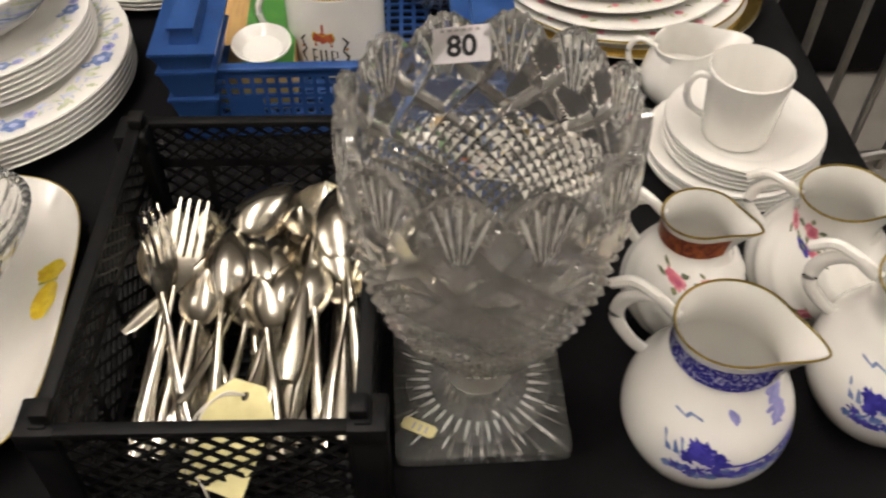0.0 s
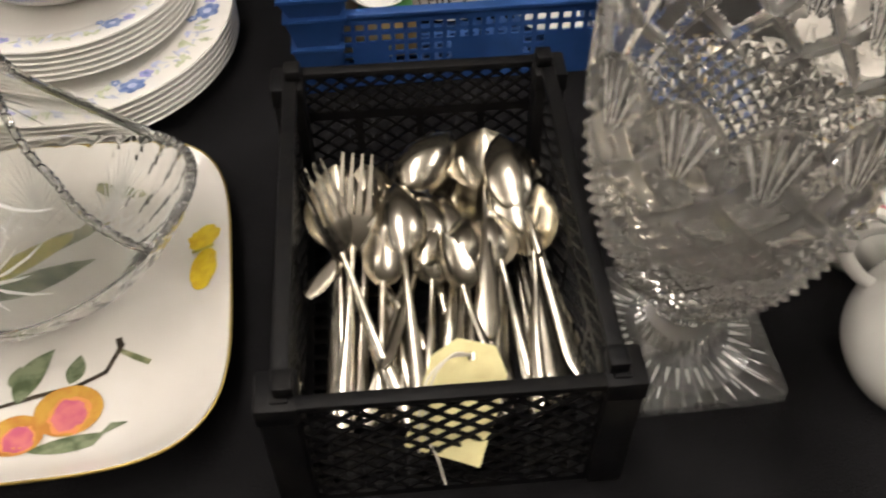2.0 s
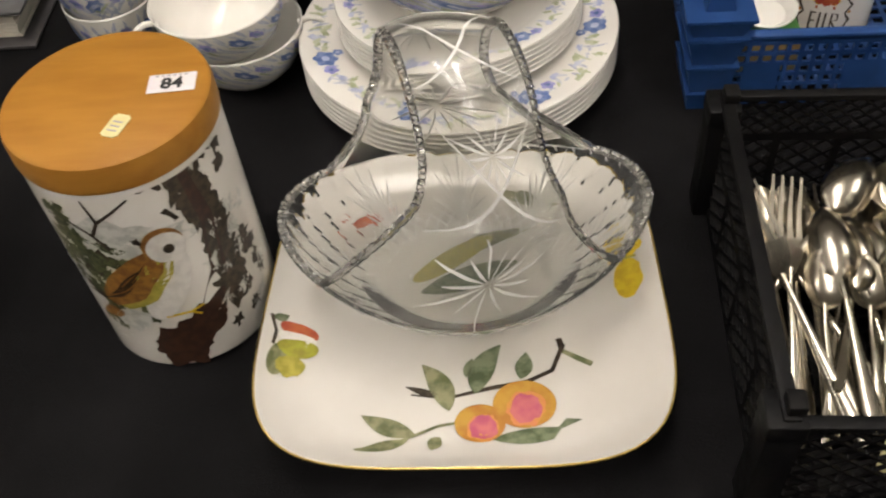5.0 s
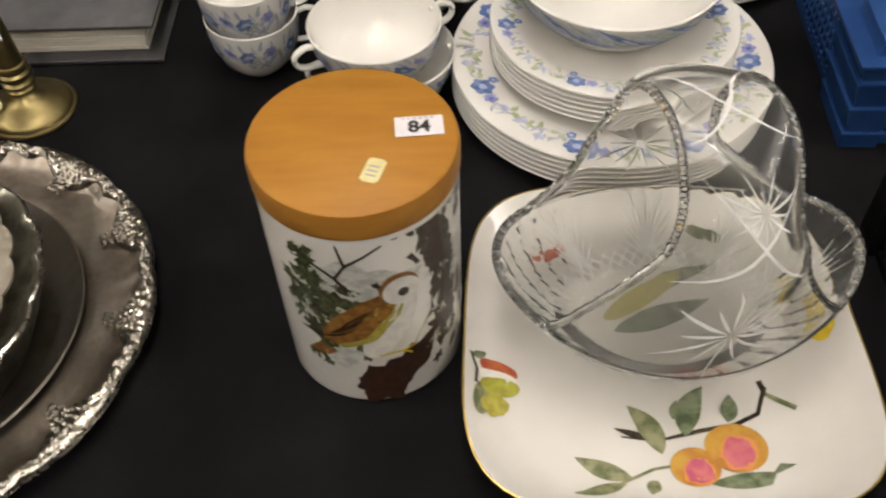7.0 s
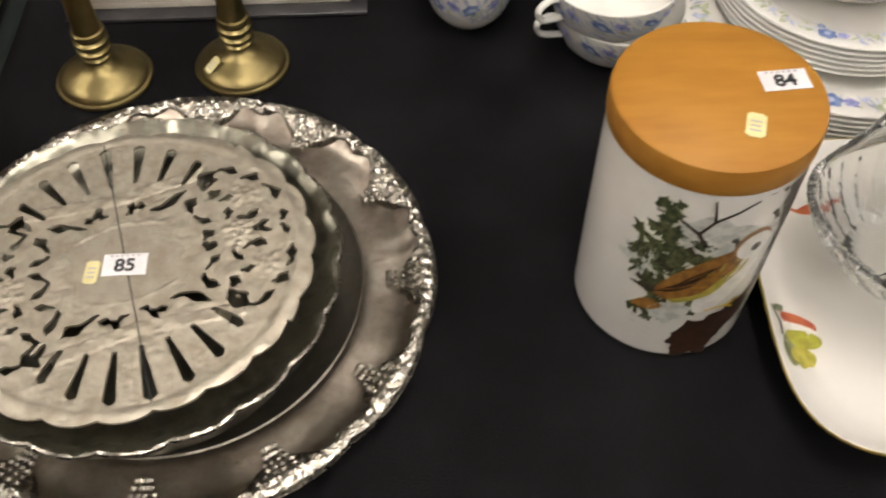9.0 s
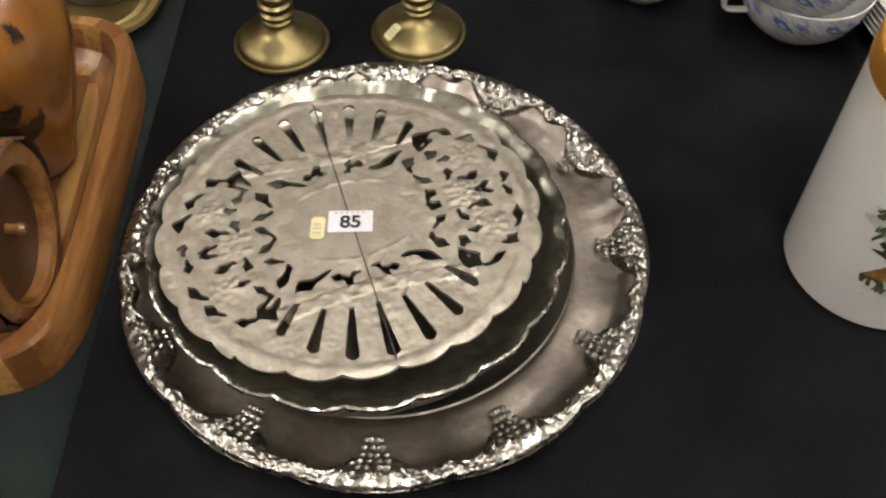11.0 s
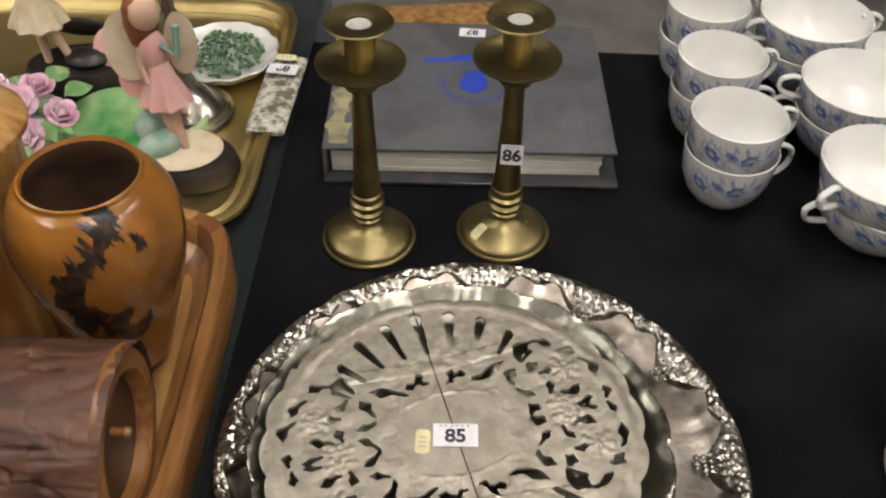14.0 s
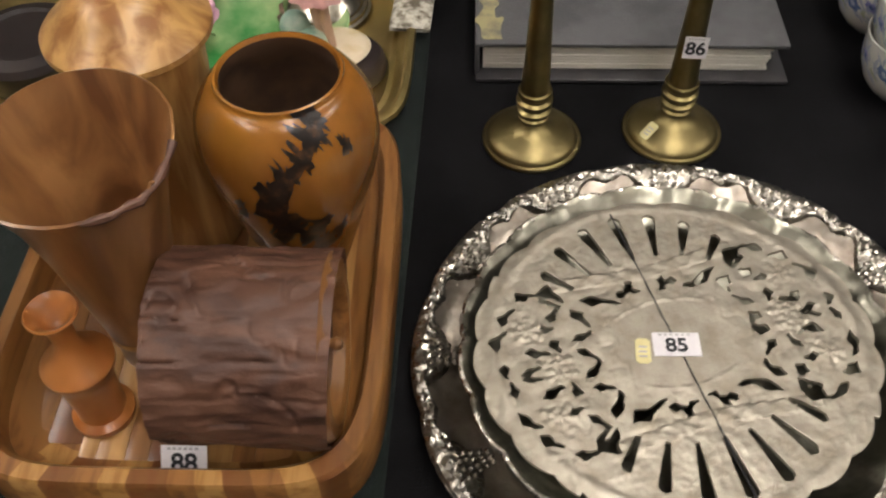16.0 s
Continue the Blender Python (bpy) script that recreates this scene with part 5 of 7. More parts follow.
def cutlery():
    kinds = {
        "table_spoon": (spoon_mesh(0.178, 0.064, 0.041, 0.0105), "large silver-plated table spoon in the crate", "spoon"),
        "dessert_spoon": (spoon_mesh(0.156, 0.055, 0.0335, 0.0090), "silver-plated dessert spoon in the crate", "spoon"),
        "tea_spoon": (spoon_mesh(0.122, 0.042, 0.0255, 0.0065), "small silver-plated tea spoon in the crate", "spoon"),
        "table_fork": (fork_mesh(0.178, 0.070, 0.0235), "silver-plated table fork in the crate", "fork"),
        "ladle": (spoon_mesh(0.160, 0.054, 0.052, 0.016), "round-bowled gilt-washed ladle in the crate", "ladle"),
    }
    made = {}

    def lay(kind, tail, head, roll=0.0, over=False):
        (V, F), label, cat = kinds[kind]
        head_name = {"spoon": "bowl", "fork": "tines", "ladle": "bowl"}[cat]
        ob = new(kind)
        ob.empty_display_size = 0.01
        tagged(ob, label, cat, "cutlery in the crate")
        if kind not in made:
            cut = 15 * 8
            a = raw("handle", V[:cut], [f for f in F if max(f) < cut], SILVER, ob, sharp=55)
            b = raw(head_name, V[cut:], [tuple(k - cut for k in f) for f in F if min(f) >= cut], SILVER, ob, sharp=55)
            made[kind] = (a.data, b.data)
        else:
            for nm, data in zip(("handle", head_name), made[kind]):
                new(nm, data).parent = ob
        T, Hd = Vector(tail), Vector(head)
        y = (Hd - T).normalized()
        z = Vector((0, 0, 1)) - y * y.z
        z.normalize()
        if over:
            z = -z
        x = y.cross(z)
        m = Matrix((x, y, z)).transposed().to_4x4()
        m.translation = T
        ob.matrix_basis = m @ Matrix.Rotation(radians(roll), 4, "Y")
        return ob

    low = [("table_fork", "table_spoon", "dessert_spoon", "tea_spoon")[k % 4] for k in range(18)]
    for k, kind in enumerate(low):
        x = -0.186 + 0.0070 * k + random.uniform(-0.004, 0.004)
        y0 = 0.312 + random.uniform(0, 0.018)
        L = {"table_fork": 0.17, "table_spoon": 0.172, "dessert_spoon": 0.15, "tea_spoon": 0.118}[kind]
        ang = random.uniform(-0.20, 0.20)
        hx = min(max(x + L * math.sin(ang), -0.178), -0.070)
        rise = 0.014 + 0.018 * random.random()
        lay(kind, (x, y0, 0.012 + 0.004 * (k % 4)), (hx, y0 + L * 0.98, 0.016 + rise), random.uniform(-25, 25), k % 2 == 0)
    for kind, tail, head, roll, over in (
            ("table_fork", (-0.184, 0.304, 0.030), (-0.161, 0.490, 0.084), 10, False),
            ("table_fork", (-0.150, 0.300, 0.034), (-0.191, 0.458, 0.080), -28, False),
            ("table_fork", (-0.120, 0.312, 0.030), (-0.182, 0.452, 0.058), -12, False),
            ("dessert_spoon", (-0.200, 0.382, 0.050), (-0.106, 0.478, 0.078), 16, True),
            ("dessert_spoon", (-0.141, 0.306, 0.038), (-0.141, 0.452, 0.078), -4, True),
            ("ladle", (-0.098, 0.348, 0.040), (-0.077, 0.492, 0.066), 0, False),
            ("table_spoon", (-0.048, 0.318, 0.036), (-0.068, 0.478, 0.082), 6, True),
            ("table_spoon", (-0.062, 0.306, 0.036), (-0.064, 0.470, 0.072), 4, True),
            ("tea_spoon", (-0.094, 0.292, 0.044), (-0.119, 0.400, 0.072), 26, False),
            ("dessert_spoon", (-0.104, 0.296, 0.034), (-0.084, 0.424, 0.062), -8, True),
            ("dessert_spoon", (-0.078, 0.298, 0.030), (-0.057, 0.400, 0.062), -30, False),
            ("table_spoon", (-0.100, 0.300, 0.030), (-0.112, 0.440, 0.056), 0, True),
            ("dessert_spoon", (-0.170, 0.300, 0.034), (-0.130, 0.430, 0.052), 24, False),
            ("tea_spoon", (-0.118, 0.318, 0.048), (-0.098, 0.415, 0.066), 8, True),
            ("tea_spoon", (-0.160, 0.330, 0.046), (-0.122, 0.420, 0.060), -12, True)):
        lay(kind, (tail[0], tail[1] + 0.010, tail[2] - 0.008), (head[0], head[1] + 0.024, head[2] - 0.022), roll, over)


cutlery()

# paper tag on its string
tag = thing("paper_tag", "pale yellow card tag with string lying on the cutlery", "tag", (-0.122, 0.303, 0.052), -28)
V, F = pierced(lambda x, y: min(0.021 - abs(x), 0.0255 - abs(y), 0.036 - abs(x) - abs(y) if y > 0 else 1, math.hypot(x, y - 0.019) - 0.0022), -0.024, 0.024, -0.028, 0.028, 0.0011, 0.0004,
               lambda x, y, h: (x, y, h + 0.006 + 0.9 * y * 0.75 + 0.002 * math.sin(x * 90)))
raw("card", V, F, YELLOW_PAPER, tag, "clipped-corner yellow card", smooth=False)
tube("string", curve_pts([(0.0, 0.019, 0.0205), (-0.008, 0.012, 0.026), (-0.013, -0.004, 0.022), (-0.010, -0.022, 0.004), (-0.002, -0.026, -0.012), (0.004, -0.030, -0.030)], 6), 0.0007, STRING, tag, "thin white string", n=6)
tube("string", curve_pts([(0.0, 0.019, 0.0205), (-0.010, 0.010, 0.024), (-0.016, -0.006, 0.020), (-0.013, -0.024, 0.002), (-0.012, -0.026, -0.020)], 6), 0.0007, STRING, tag, "thin white string", n=6)


# ---- blue crate with royal mug and packets ----
def blue_crate():
    t = thing("blue_crate", "blue plastic vegetable crate holding mugs and boxes", "crate", (-0.068, 0.766, 0), -1.0)
    W, D, H, P = 0.246, 0.270, 0.066, 0.0098

    def grid(w, H):
        def f(x, y):
            edge = max(0.006 - y, 0.008 - (H - y), 0.022 - (w / 2 - abs(x)))
            fx, fy = x / P, y / P
            bars = max(0.0017 - abs(fx - round(fx)) * P, 0.0016 - abs(fy - round(fy)) * P)
            pad = -1
            for c in (-0.075, 0.012, 0.085):
                if w == W and abs(x - c) < (0.013 if c < 0 else 0.026) and y < 0.040:
                    pad = 0.004
            return max(edge, bars, pad)
        return f
    up = Matrix.Rotation(radians(90), 4, "X")
    turn = Matrix.Rotation(radians(90), 4, "Z")
    for sy in (-1, 1):
        wall_panel("end_panel", grid(W, H), W, H, t, BLUE_PLASTIC, Matrix.Translation((0, sy * D / 2, 0)) @ up, 0.0012, 0.0022, "blue gridded panel")
        bm = bmesh.new()
        box_bm(bm, -W / 2, W / 2, sy * D / 2 - 0.005, sy * D / 2 + 0.004, H - 0.002, H + 0.002, 0.001)
        part("end_rim", bm, BLUE_PLASTIC, t, "blue top rim")
    for sx in (-1, 1):
        wall_panel("side_panel", grid(D, H + 0.018), D, H + 0.018, t, BLUE_PLASTIC, Matrix.Translation((sx * W / 2, 0, 0)) @ turn @ up, 0.0014, 0.0022, "blue gridded panel")
        bm = bmesh.new()
        box_bm(bm, sx * W / 2 - 0.005, sx * W / 2 + 0.005, -D / 2, D / 2, H + 0.016, H + 0.020, 0.001)
        part("side_rim", bm, BLUE_PLASTIC, t, "blue top rim")
        for sy in (-1, 1):
            bm = bmesh.new()
            x, y = sx * (W / 2 - 0.008), sy * (D / 2 - 0.026)
            for lo, hi, z0, z1 in ((0.0150, 0.0155, 0.0, 0.016), (0.0130, 0.0185, 0.014, 0.044), (0.0150, 0.0215, 0.043, 0.072), (0.0175, 0.0240, 0.071, 0.090), (0.0110, 0.0085, 0.089, 0.104)):
                ring = [bm.verts.new((x + a * h, y + b * (h * 0.85 + 0.020), z)) for h, z in ((lo, z0), (hi, z1 - 0.003), (hi + 0.0015, z1 - 0.0025), (hi + 0.0015, z1)) for a, b in ((-1, -1), (1, -1), (1, 1), (-1, 1))]
                for q in range(3):
                    for k in range(4):
                        bm.faces.new((ring[4 * q + k], ring[4 * q + (k + 1) % 4], ring[4 * q + 4 + (k + 1) % 4], ring[4 * q + 4 + k]))
                bm.faces.new(ring[3::-1])
                bm.faces.new(ring[12:])
            part("corner_post", bm, BLUE_PLASTIC, t, "stepped blue stacking post")
    V, F = pierced(lambda x, y: max(0.0018 - abs(x / 0.012 - round(x / 0.012)) * 0.012, 0.0018 - abs(y / 0.012 - round(y / 0.012)) * 0.012), -W / 2 + 0.003, W / 2 - 0.003, -D / 2 + 0.003, D / 2 - 0.003, 0.0024, 0.002,
                   lambda x, y, h: (x, y, 0.004 + h))
    raw("base_grid", V, F, BLUE_PLASTIC, t, "blue gridded base", smooth=False)


blue_crate()
bx = thing("carton", "flat printed tan, green and red carton in the blue crate", "box", (-0.148, 0.745, 0.0065), 1)
block("body", -0.036, 0.037, -0.090, 0.090, 0, 0.034, surface("carton_card", (0.52, 0.33, 0.13), 0.5, second=(0.45, 0.27, 0.10), scale=30, stretch=(8, 1, 1)), bx, "tan printed card", 0.001)
block("green_panel", -0.006, 0.0368, -0.0898, 0.060, 0.0342, 0.0346, surface("green_print", (0.07, 0.24, 0.05), 0.4, second=(0.12, 0.30, 0.07), scale=40), bx, "green printed panel", 0)
block("red_panel", -0.002, 0.035, 0.035, 0.058, 0.0347, 0.0350, surface("red_print", (0.46, 0.045, 0.03), 0.4), bx, "red printed panel", 0)
for k in range(4):
    block("print_bar", 0.002, 0.030, 0.038 + 0.004 * k, 0.0405 + 0.004 * k, 0.0351, 0.0353, PAPER, bx, "pale printed line", 0)


def royal_mug():
    t = thing("royal_mug", "white china mug printed with a royal cypher and red crown", "mug", (-0.0765, 0.734, 0.0065))
    R = 0.0425
    prof = [(0, 0), (0.036, 0), (R, 0.004), (R, 0.078), (R - 0.0012, 0.0795), (R - 0.003, 0.078), (R - 0.003, 0.006), (0, 0.005)]
    turned("body", prof, BONE, t, "", 72)
    tube("gilt_rim", circle_pts(R - 0.001, 64, 0.0793), 0.0007, GILT, t, n=6, closed=True)
    tube("handle", curve_pts([(-0.039, -0.004, 0.066), (-0.052, -0.006, 0.070), (-0.064, -0.008, 0.056), (-0.060, -0.008, 0.036), (-0.039, -0.005, 0.022)], 6), 0.0042, BONE, t, "scrolled loop handle", flat=0.7)
    p = Painted(lambda u, v, e=0: ((R + 0.0003 + e) * math.cos(-math.pi / 2 - 0.22 + 1.3 * u / R), (R + 0.0003 + e) * math.sin(-math.pi / 2 - 0.22 + 1.3 * u / R), (v - 0.047) * 1.3 + 0.0320))
    for cx, w in ((-0.0048, 0.0030), (0.0, 0.0036), (0.0048, 0.0030)):
        p.shape(P_RED, cx, 0.0560, w, sy=1.15, rough=0.1, n=18)
    p.stroke(P_YELLOW, [(-0.0075, 0.0545), (-0.0060, 0.0600), (0.0, 0.0575), (0.0060, 0.0600), (0.0075, 0.0545)], 0.0009, 0.0002)
    p.stroke(P_RED, [(-0.006, 0.0505), (0.006, 0.0505)], 0.0022)
    p.stroke(P_YELLOW, [(-0.006, 0.053), (0.006, 0.053)], 0.001, 0.0002)
    p.stroke(P_RED, [(0, 0.060), (0, 0.066)], 0.0016)
    for s in (-1, 1):
        p.stroke(P_DARK, [(s * 0.0125, 0.056), (s * 0.016, 0.052), (s * 0.0125, 0.046), (s * 0.016, 0.041), (s * 0.013, 0.034)], [0.001, 0.0022, 0.0012, 0.0022, 0.0010])
        p.shape(P_ORANGE, s * 0.015, 0.047, 0.0012, rings=1, n=8, lift=0.0002)
    for x in (-0.0075, -0.0022, 0.0012):
        p.stroke(P_DARK, [(x, 0.047), (x, 0.034)], 0.0013)
    for v in (0.0465, 0.0405, 0.0345):
        p.stroke(P_DARK, [(-0.0080, v), (-0.0045, v)], 0.0011)
    p.stroke(P_DARK, [(0.005, 0.034), (0.005, 0.0465), (0.0085, 0.0455), (0.0088, 0.0415), (0.0052, 0.0405), (0.0095, 0.034)], 0.0012)
    p.done(t, "printed_cypher", "black printed royal cypher under a red crown")


royal_mug()


def flat_disc(name, label, cat, at, r, tilt, rim=None):
    t = thing(name, label, cat, at)
    t.matrix_basis = pose(*at, *tilt)
    turned("body", [(0, 0), (r * 0.6, 0), (r * 0.66, 0.002), (r * 0.98, 0.010), (r, 0.012), (r * 0.97, 0.0125), (r * 0.66, 0.005), (0, 0.004)], BONE, t, "", 64)
    p = Painted(lambda u, v, e=0: (u, v, 0.0135 if math.hypot(u, v) > 0.9 * r else 0.0048))
    for k in range(9):
        a = -2.5 + 0.18 * k
        q = r * 0.55
        p.stroke(GREY_INK, [(q * math.cos(a), q * math.sin(a)), (q * math.cos(a + 0.12), q * math.sin(a + 0.12))], 0.0016)
    p.done(t, "faint_print", "faint grey print")
    if rim:
        tube("gilt_rim", circle_pts(r, 64, 0.0122), 0.0008, rim, t, n=6, closed=True)


# plain white printed disc, given the same dish shape as the saucer
flat_disc("printed_disc", "round white printed lid lying on the carton", "lid", (-0.136, 0.686, 0.0415), 0.025, (6, 0, 0))
flat_disc("saucer", "white printed saucer lying in the blue crate", "saucer", (0.008, 0.684, 0.008), 0.032, (4, 0, 20))
pot = thing("silver_pot", "small bulbous silver-plated pot standing in the blue crate", "pot", (0.020, 0.815, 0.0065))
turned("body", [(0, 0), (0.022, 0), (0.024, 0.004), (0.040, 0.022), (0.046, 0.044), (0.040, 0.066), (0.026, 0.078), (0.027, 0.084), (0.022, 0.085), (0.0, 0.080)], SILVER, pot, "", 48)
tube("handle", curve_pts([(-0.040, -0.01, 0.066), (-0.058, -0.014, 0.078), (-0.066, -0.016, 0.060), (-0.056, -0.012, 0.040), (-0.043, -0.01, 0.034)], 6), 0.003, SILVER, pot, "scrolled silver handle")
turned("finial", [(0, 0.079), (0.004, 0.083), (0.003, 0.090), (0.007, 0.096), (0.0, 0.103)], SILVER, pot, n=16)
# ---- stacks of flowered plates ----
def plate(name, label, x, y, z, r, rise, rz, decor, group, gold=False):
    t = thing(name, label, "plate", (x, y, z), rz, group=group)
    prof = [(0, 0.0012), (r * 0.60, 0.0012), (r * 0.61, 0.0), (r * 0.64, 0.0), (r * 0.66, 0.0025), (r * 0.74, rise * 0.55), (r * 0.985, rise - 0.0006), (r, rise), (r * 0.995, rise + 0.0012),
            (r * 0.97, rise + 0.0012), (r * 0.74, rise * 0.55 + 0.0028), (r * 0.67, 0.0052), (0, 0.0045)]
    turned("body", prof, BONE, t, "", 96)
    if gold:
        tube("gilt_rim", circle_pts(r * 0.992, 96, rise + 0.0012), 0.0011, GILT, t, "gold rim", n=6, closed=True)
    if decor:
        mid = r * 0.86

        def on_rim(u, v, e=0):
            th = u * 2 * math.pi if abs(u) < 4 else u
            q = min(max(v, r * 0.70), r * 0.985)
            zz = rise * 0.55 + 0.0028 + (rise + 0.0012 - rise * 0.55 - 0.0028) * (q / r - 0.74) / 0.23 if q > r * 0.74 else rise * 0.55 + 0.0028
            return (q * math.cos(th), q * math.sin(th), zz + 0.0005 + e)
        # shapes are drawn in metres round the rim, so u is scaled to turns
        p = Painted(lambda u, v, e=0: on_rim(u / (2 * math.pi * mid), v, e))
        rnd = random.Random(int(x * 1000) + int(r * 1000))
        L = 2 * math.pi * mid
        n = decor
        s = r * 0.075
        for k in range(n):
            u = L * k / n
            p.flower(P_BLUE, P_PALEBLUE, u, mid + rnd.uniform(-0.2, 0.2) * s, s * 1.05, rnd.random() * 3, 6)
            p.flower(P_VIOLET, P_BLUE, u + s * 1.6, mid + rnd.uniform(-0.7, 0.5) * s, s * 0.62, rnd.random() * 3, 5)
            p.flower(P_BLUE, P_PALEBLUE, u - s * 0.8, mid - 1.2 * s, s * 0.5, rnd.random() * 3, 5)
            for q in range(26):
                w = u + L / n * (q + rnd.random()) / 26
                a, ln = rnd.uniform(0.4, 2.6), s * rnd.uniform(0.7, 1.5)
                p.leaf(P_WASH if q % 5 else P_SAGE, w - ln * math.cos(a) / 2, mid + rnd.uniform(-0.7, 0.7) * s - ln * math.sin(a) / 2, w + ln * math.cos(a) / 2, mid + rnd.uniform(-0.7, 0.7) * s + ln * math.sin(a) / 2, s * 0.30, -0.0002)
            for q in range(9):
                p.shape(P_SAGE if q % 3 else P_PALEBLUE, u + (2.4 + q * 0.62) * s * L / n / (s * 8.6), mid + rnd.uniform(-1.1, 1.0) * s, s * 0.55, rot=rnd.random() * 3, sy=0.5, rough=0.5, n=16, rings=2, seed=q + k)
        p.done(t, "flower_border", "blue flowers and pale sage leaves")
    return t


for k in range(6):
    plate("dinner_plate", "white dinner plate with blue flower border in a stack", -0.3825, 0.697, 0.0052 * k, 0.1325, 0.017, 40 * k, 7 if k == 5 else 0, "stack of flowered dinner plates")
for k in range(6):
    plate("side_plate", "white side plate with blue flower border on the dinner plates", -0.381, 0.711, 0.0305 + 0.0050 * k, 0.102, 0.014, 25 * k, 6 if k == 5 else 0, "stack of flowered side plates")
bowl = thing("cereal_bowl", "white bowl with blue flower border standing on the plates", "bowl", (-0.381, 0.724, 0.0600), 15)
prof = [(0, 0.001), (0.042, 0.001), (0.044, 0.0), (0.047, 0.003), (0.064, 0.014), (0.078, 0.031), (0.086, 0.050), (0.0848, 0.0508), (0.0765, 0.032), (0.062, 0.0165), (0.044, 0.007), (0, 0.005)]
turned("body", prof, BONE, bowl, "", 80)
wall, _ = around(prof[4:7])
p = Painted(lambda u, v, e=0: wall(u, (v - 0.0635) * 2.2 + 0.004, e))
for k in range(9):
    u = 2 * math.pi * 0.073 * k / 9
    p.flower(P_BLUE, P_PALEBLUE, u, 0.073, 0.0075, k, 6)
    p.flower(P_VIOLET, P_BLUE, u + 0.013, 0.070, 0.0045, k, 5)
    for q in range(24):
        p.leaf(P_WASH if q % 4 else P_SAGE, u + 0.0021 * q, 0.067 + 0.002 * math.sin(q), u + 0.0021 * q + 0.003 * math.sin(2.1 * q), 0.080, 0.0024, -0.0002)
    for q in range(5):
        p.shape(P_SAGE if q % 2 else P_PALEBLUE, u + 0.019 + 0.006 * q, 0.073 + 0.004 * math.sin(q * 2 + k), 0.004, rot=q, sy=0.5, rough=0.5, n=14, rings=2, seed=q)
p.done(bowl, "flower_border", "blue flowers and pale sage leaves")
for k in range(3):
    plate("tea_plate", "plain white tea plate stacked behind the dinner plates", -0.262, 0.882, 0.0045 * k, 0.076, 0.011, 0, 0, "stack of tea plates")


# ---- stacked tea cups and two-handled soup cups ----
def tea_cup(x, y, z, rz, tilt=0.0):
    t = thing("tea_cup", "white tea cup with blue flower band, stacked in a pair", "cup", (x, y, z), rz, group="stacked tea cups")
    if tilt:
        t.matrix_basis = pose(x, y, z, tilt, 0, rz)
    outer = [(0.0, 0.0), (0.017, 0.0), (0.0185, 0.002), (0.026, 0.008), (0.033, 0.018), (0.0375, 0.032), (0.0395, 0.046), (0.0405, 0.058)]
    inner = [(0.0395, 0.0588), (0.0385, 0.057), (0.0375, 0.046), (0.0355, 0.032), (0.031, 0.019), (0.022, 0.009), (0, 0.006)]
    turned("body", outer + inner, BONE, t, "", 64)
    tube("handle", curve_pts([(0.038, 0, 0.050), (0.048, 0, 0.053), (0.059, 0, 0.046), (0.058, 0, 0.031), (0.048, 0, 0.022), (0.034, 0, 0.021)], 6), 0.0030, BONE, t, "plain loop handle", n=8, flat=0.75)
    pl, S = around(outer[3:])
    p = Painted(lambda u, v, e=0: pl(u, v, e))
    for k in range(6):
        u = 0.040 * (2 * math.pi * k / 6 - 1.75)
        p.flower(P_BLUE, P_PALEBLUE, u, 0.033, 0.0075, k, 6)
        p.flower(P_VIOLET, P_BLUE, u + 0.0185, 0.036, 0.0056, k + 1, 6)
        for q in range(22):
            w = u + 0.042 * q / 22
            h = 0.0335 + 0.012 * math.sin(2.9 * q + k)
            p.leaf(P_WASH, w - 0.003 * math.cos(q), h - 0.006, w + 0.004 * math.sin(1.7 * q), h + 0.005, 0.0026, -0.0001)
        for q in range(5):
            p.shape(P_WASH if q % 3 else P_SAGE, u + 0.008 + 0.0068 * q, 0.030 + 0.0035 * math.sin(2.3 * q + k), 0.0050, rot=0.9 + 0.3 * q, sy=0.35, rough=0.4, n=14, rings=2, seed=q + 2)
    p.done(t, "flower_border", "blue flowers on a pale grey-blue band")
    return t


first = tea_cup(-0.6875, 0.741, 0.0, 14)
for x, y, z, rz in ((-0.6890, 0.7405, 0.0340, 22), (-0.687, 0.835, 0.0, 6), (-0.6865, 0.834, 0.0340, 20), (-0.685, 0.929, 0.0, 12), (-0.6835, 0.928, 0.0340, 25)):
    copy_thing(first, pose(x, y, z, 0, 0, rz))


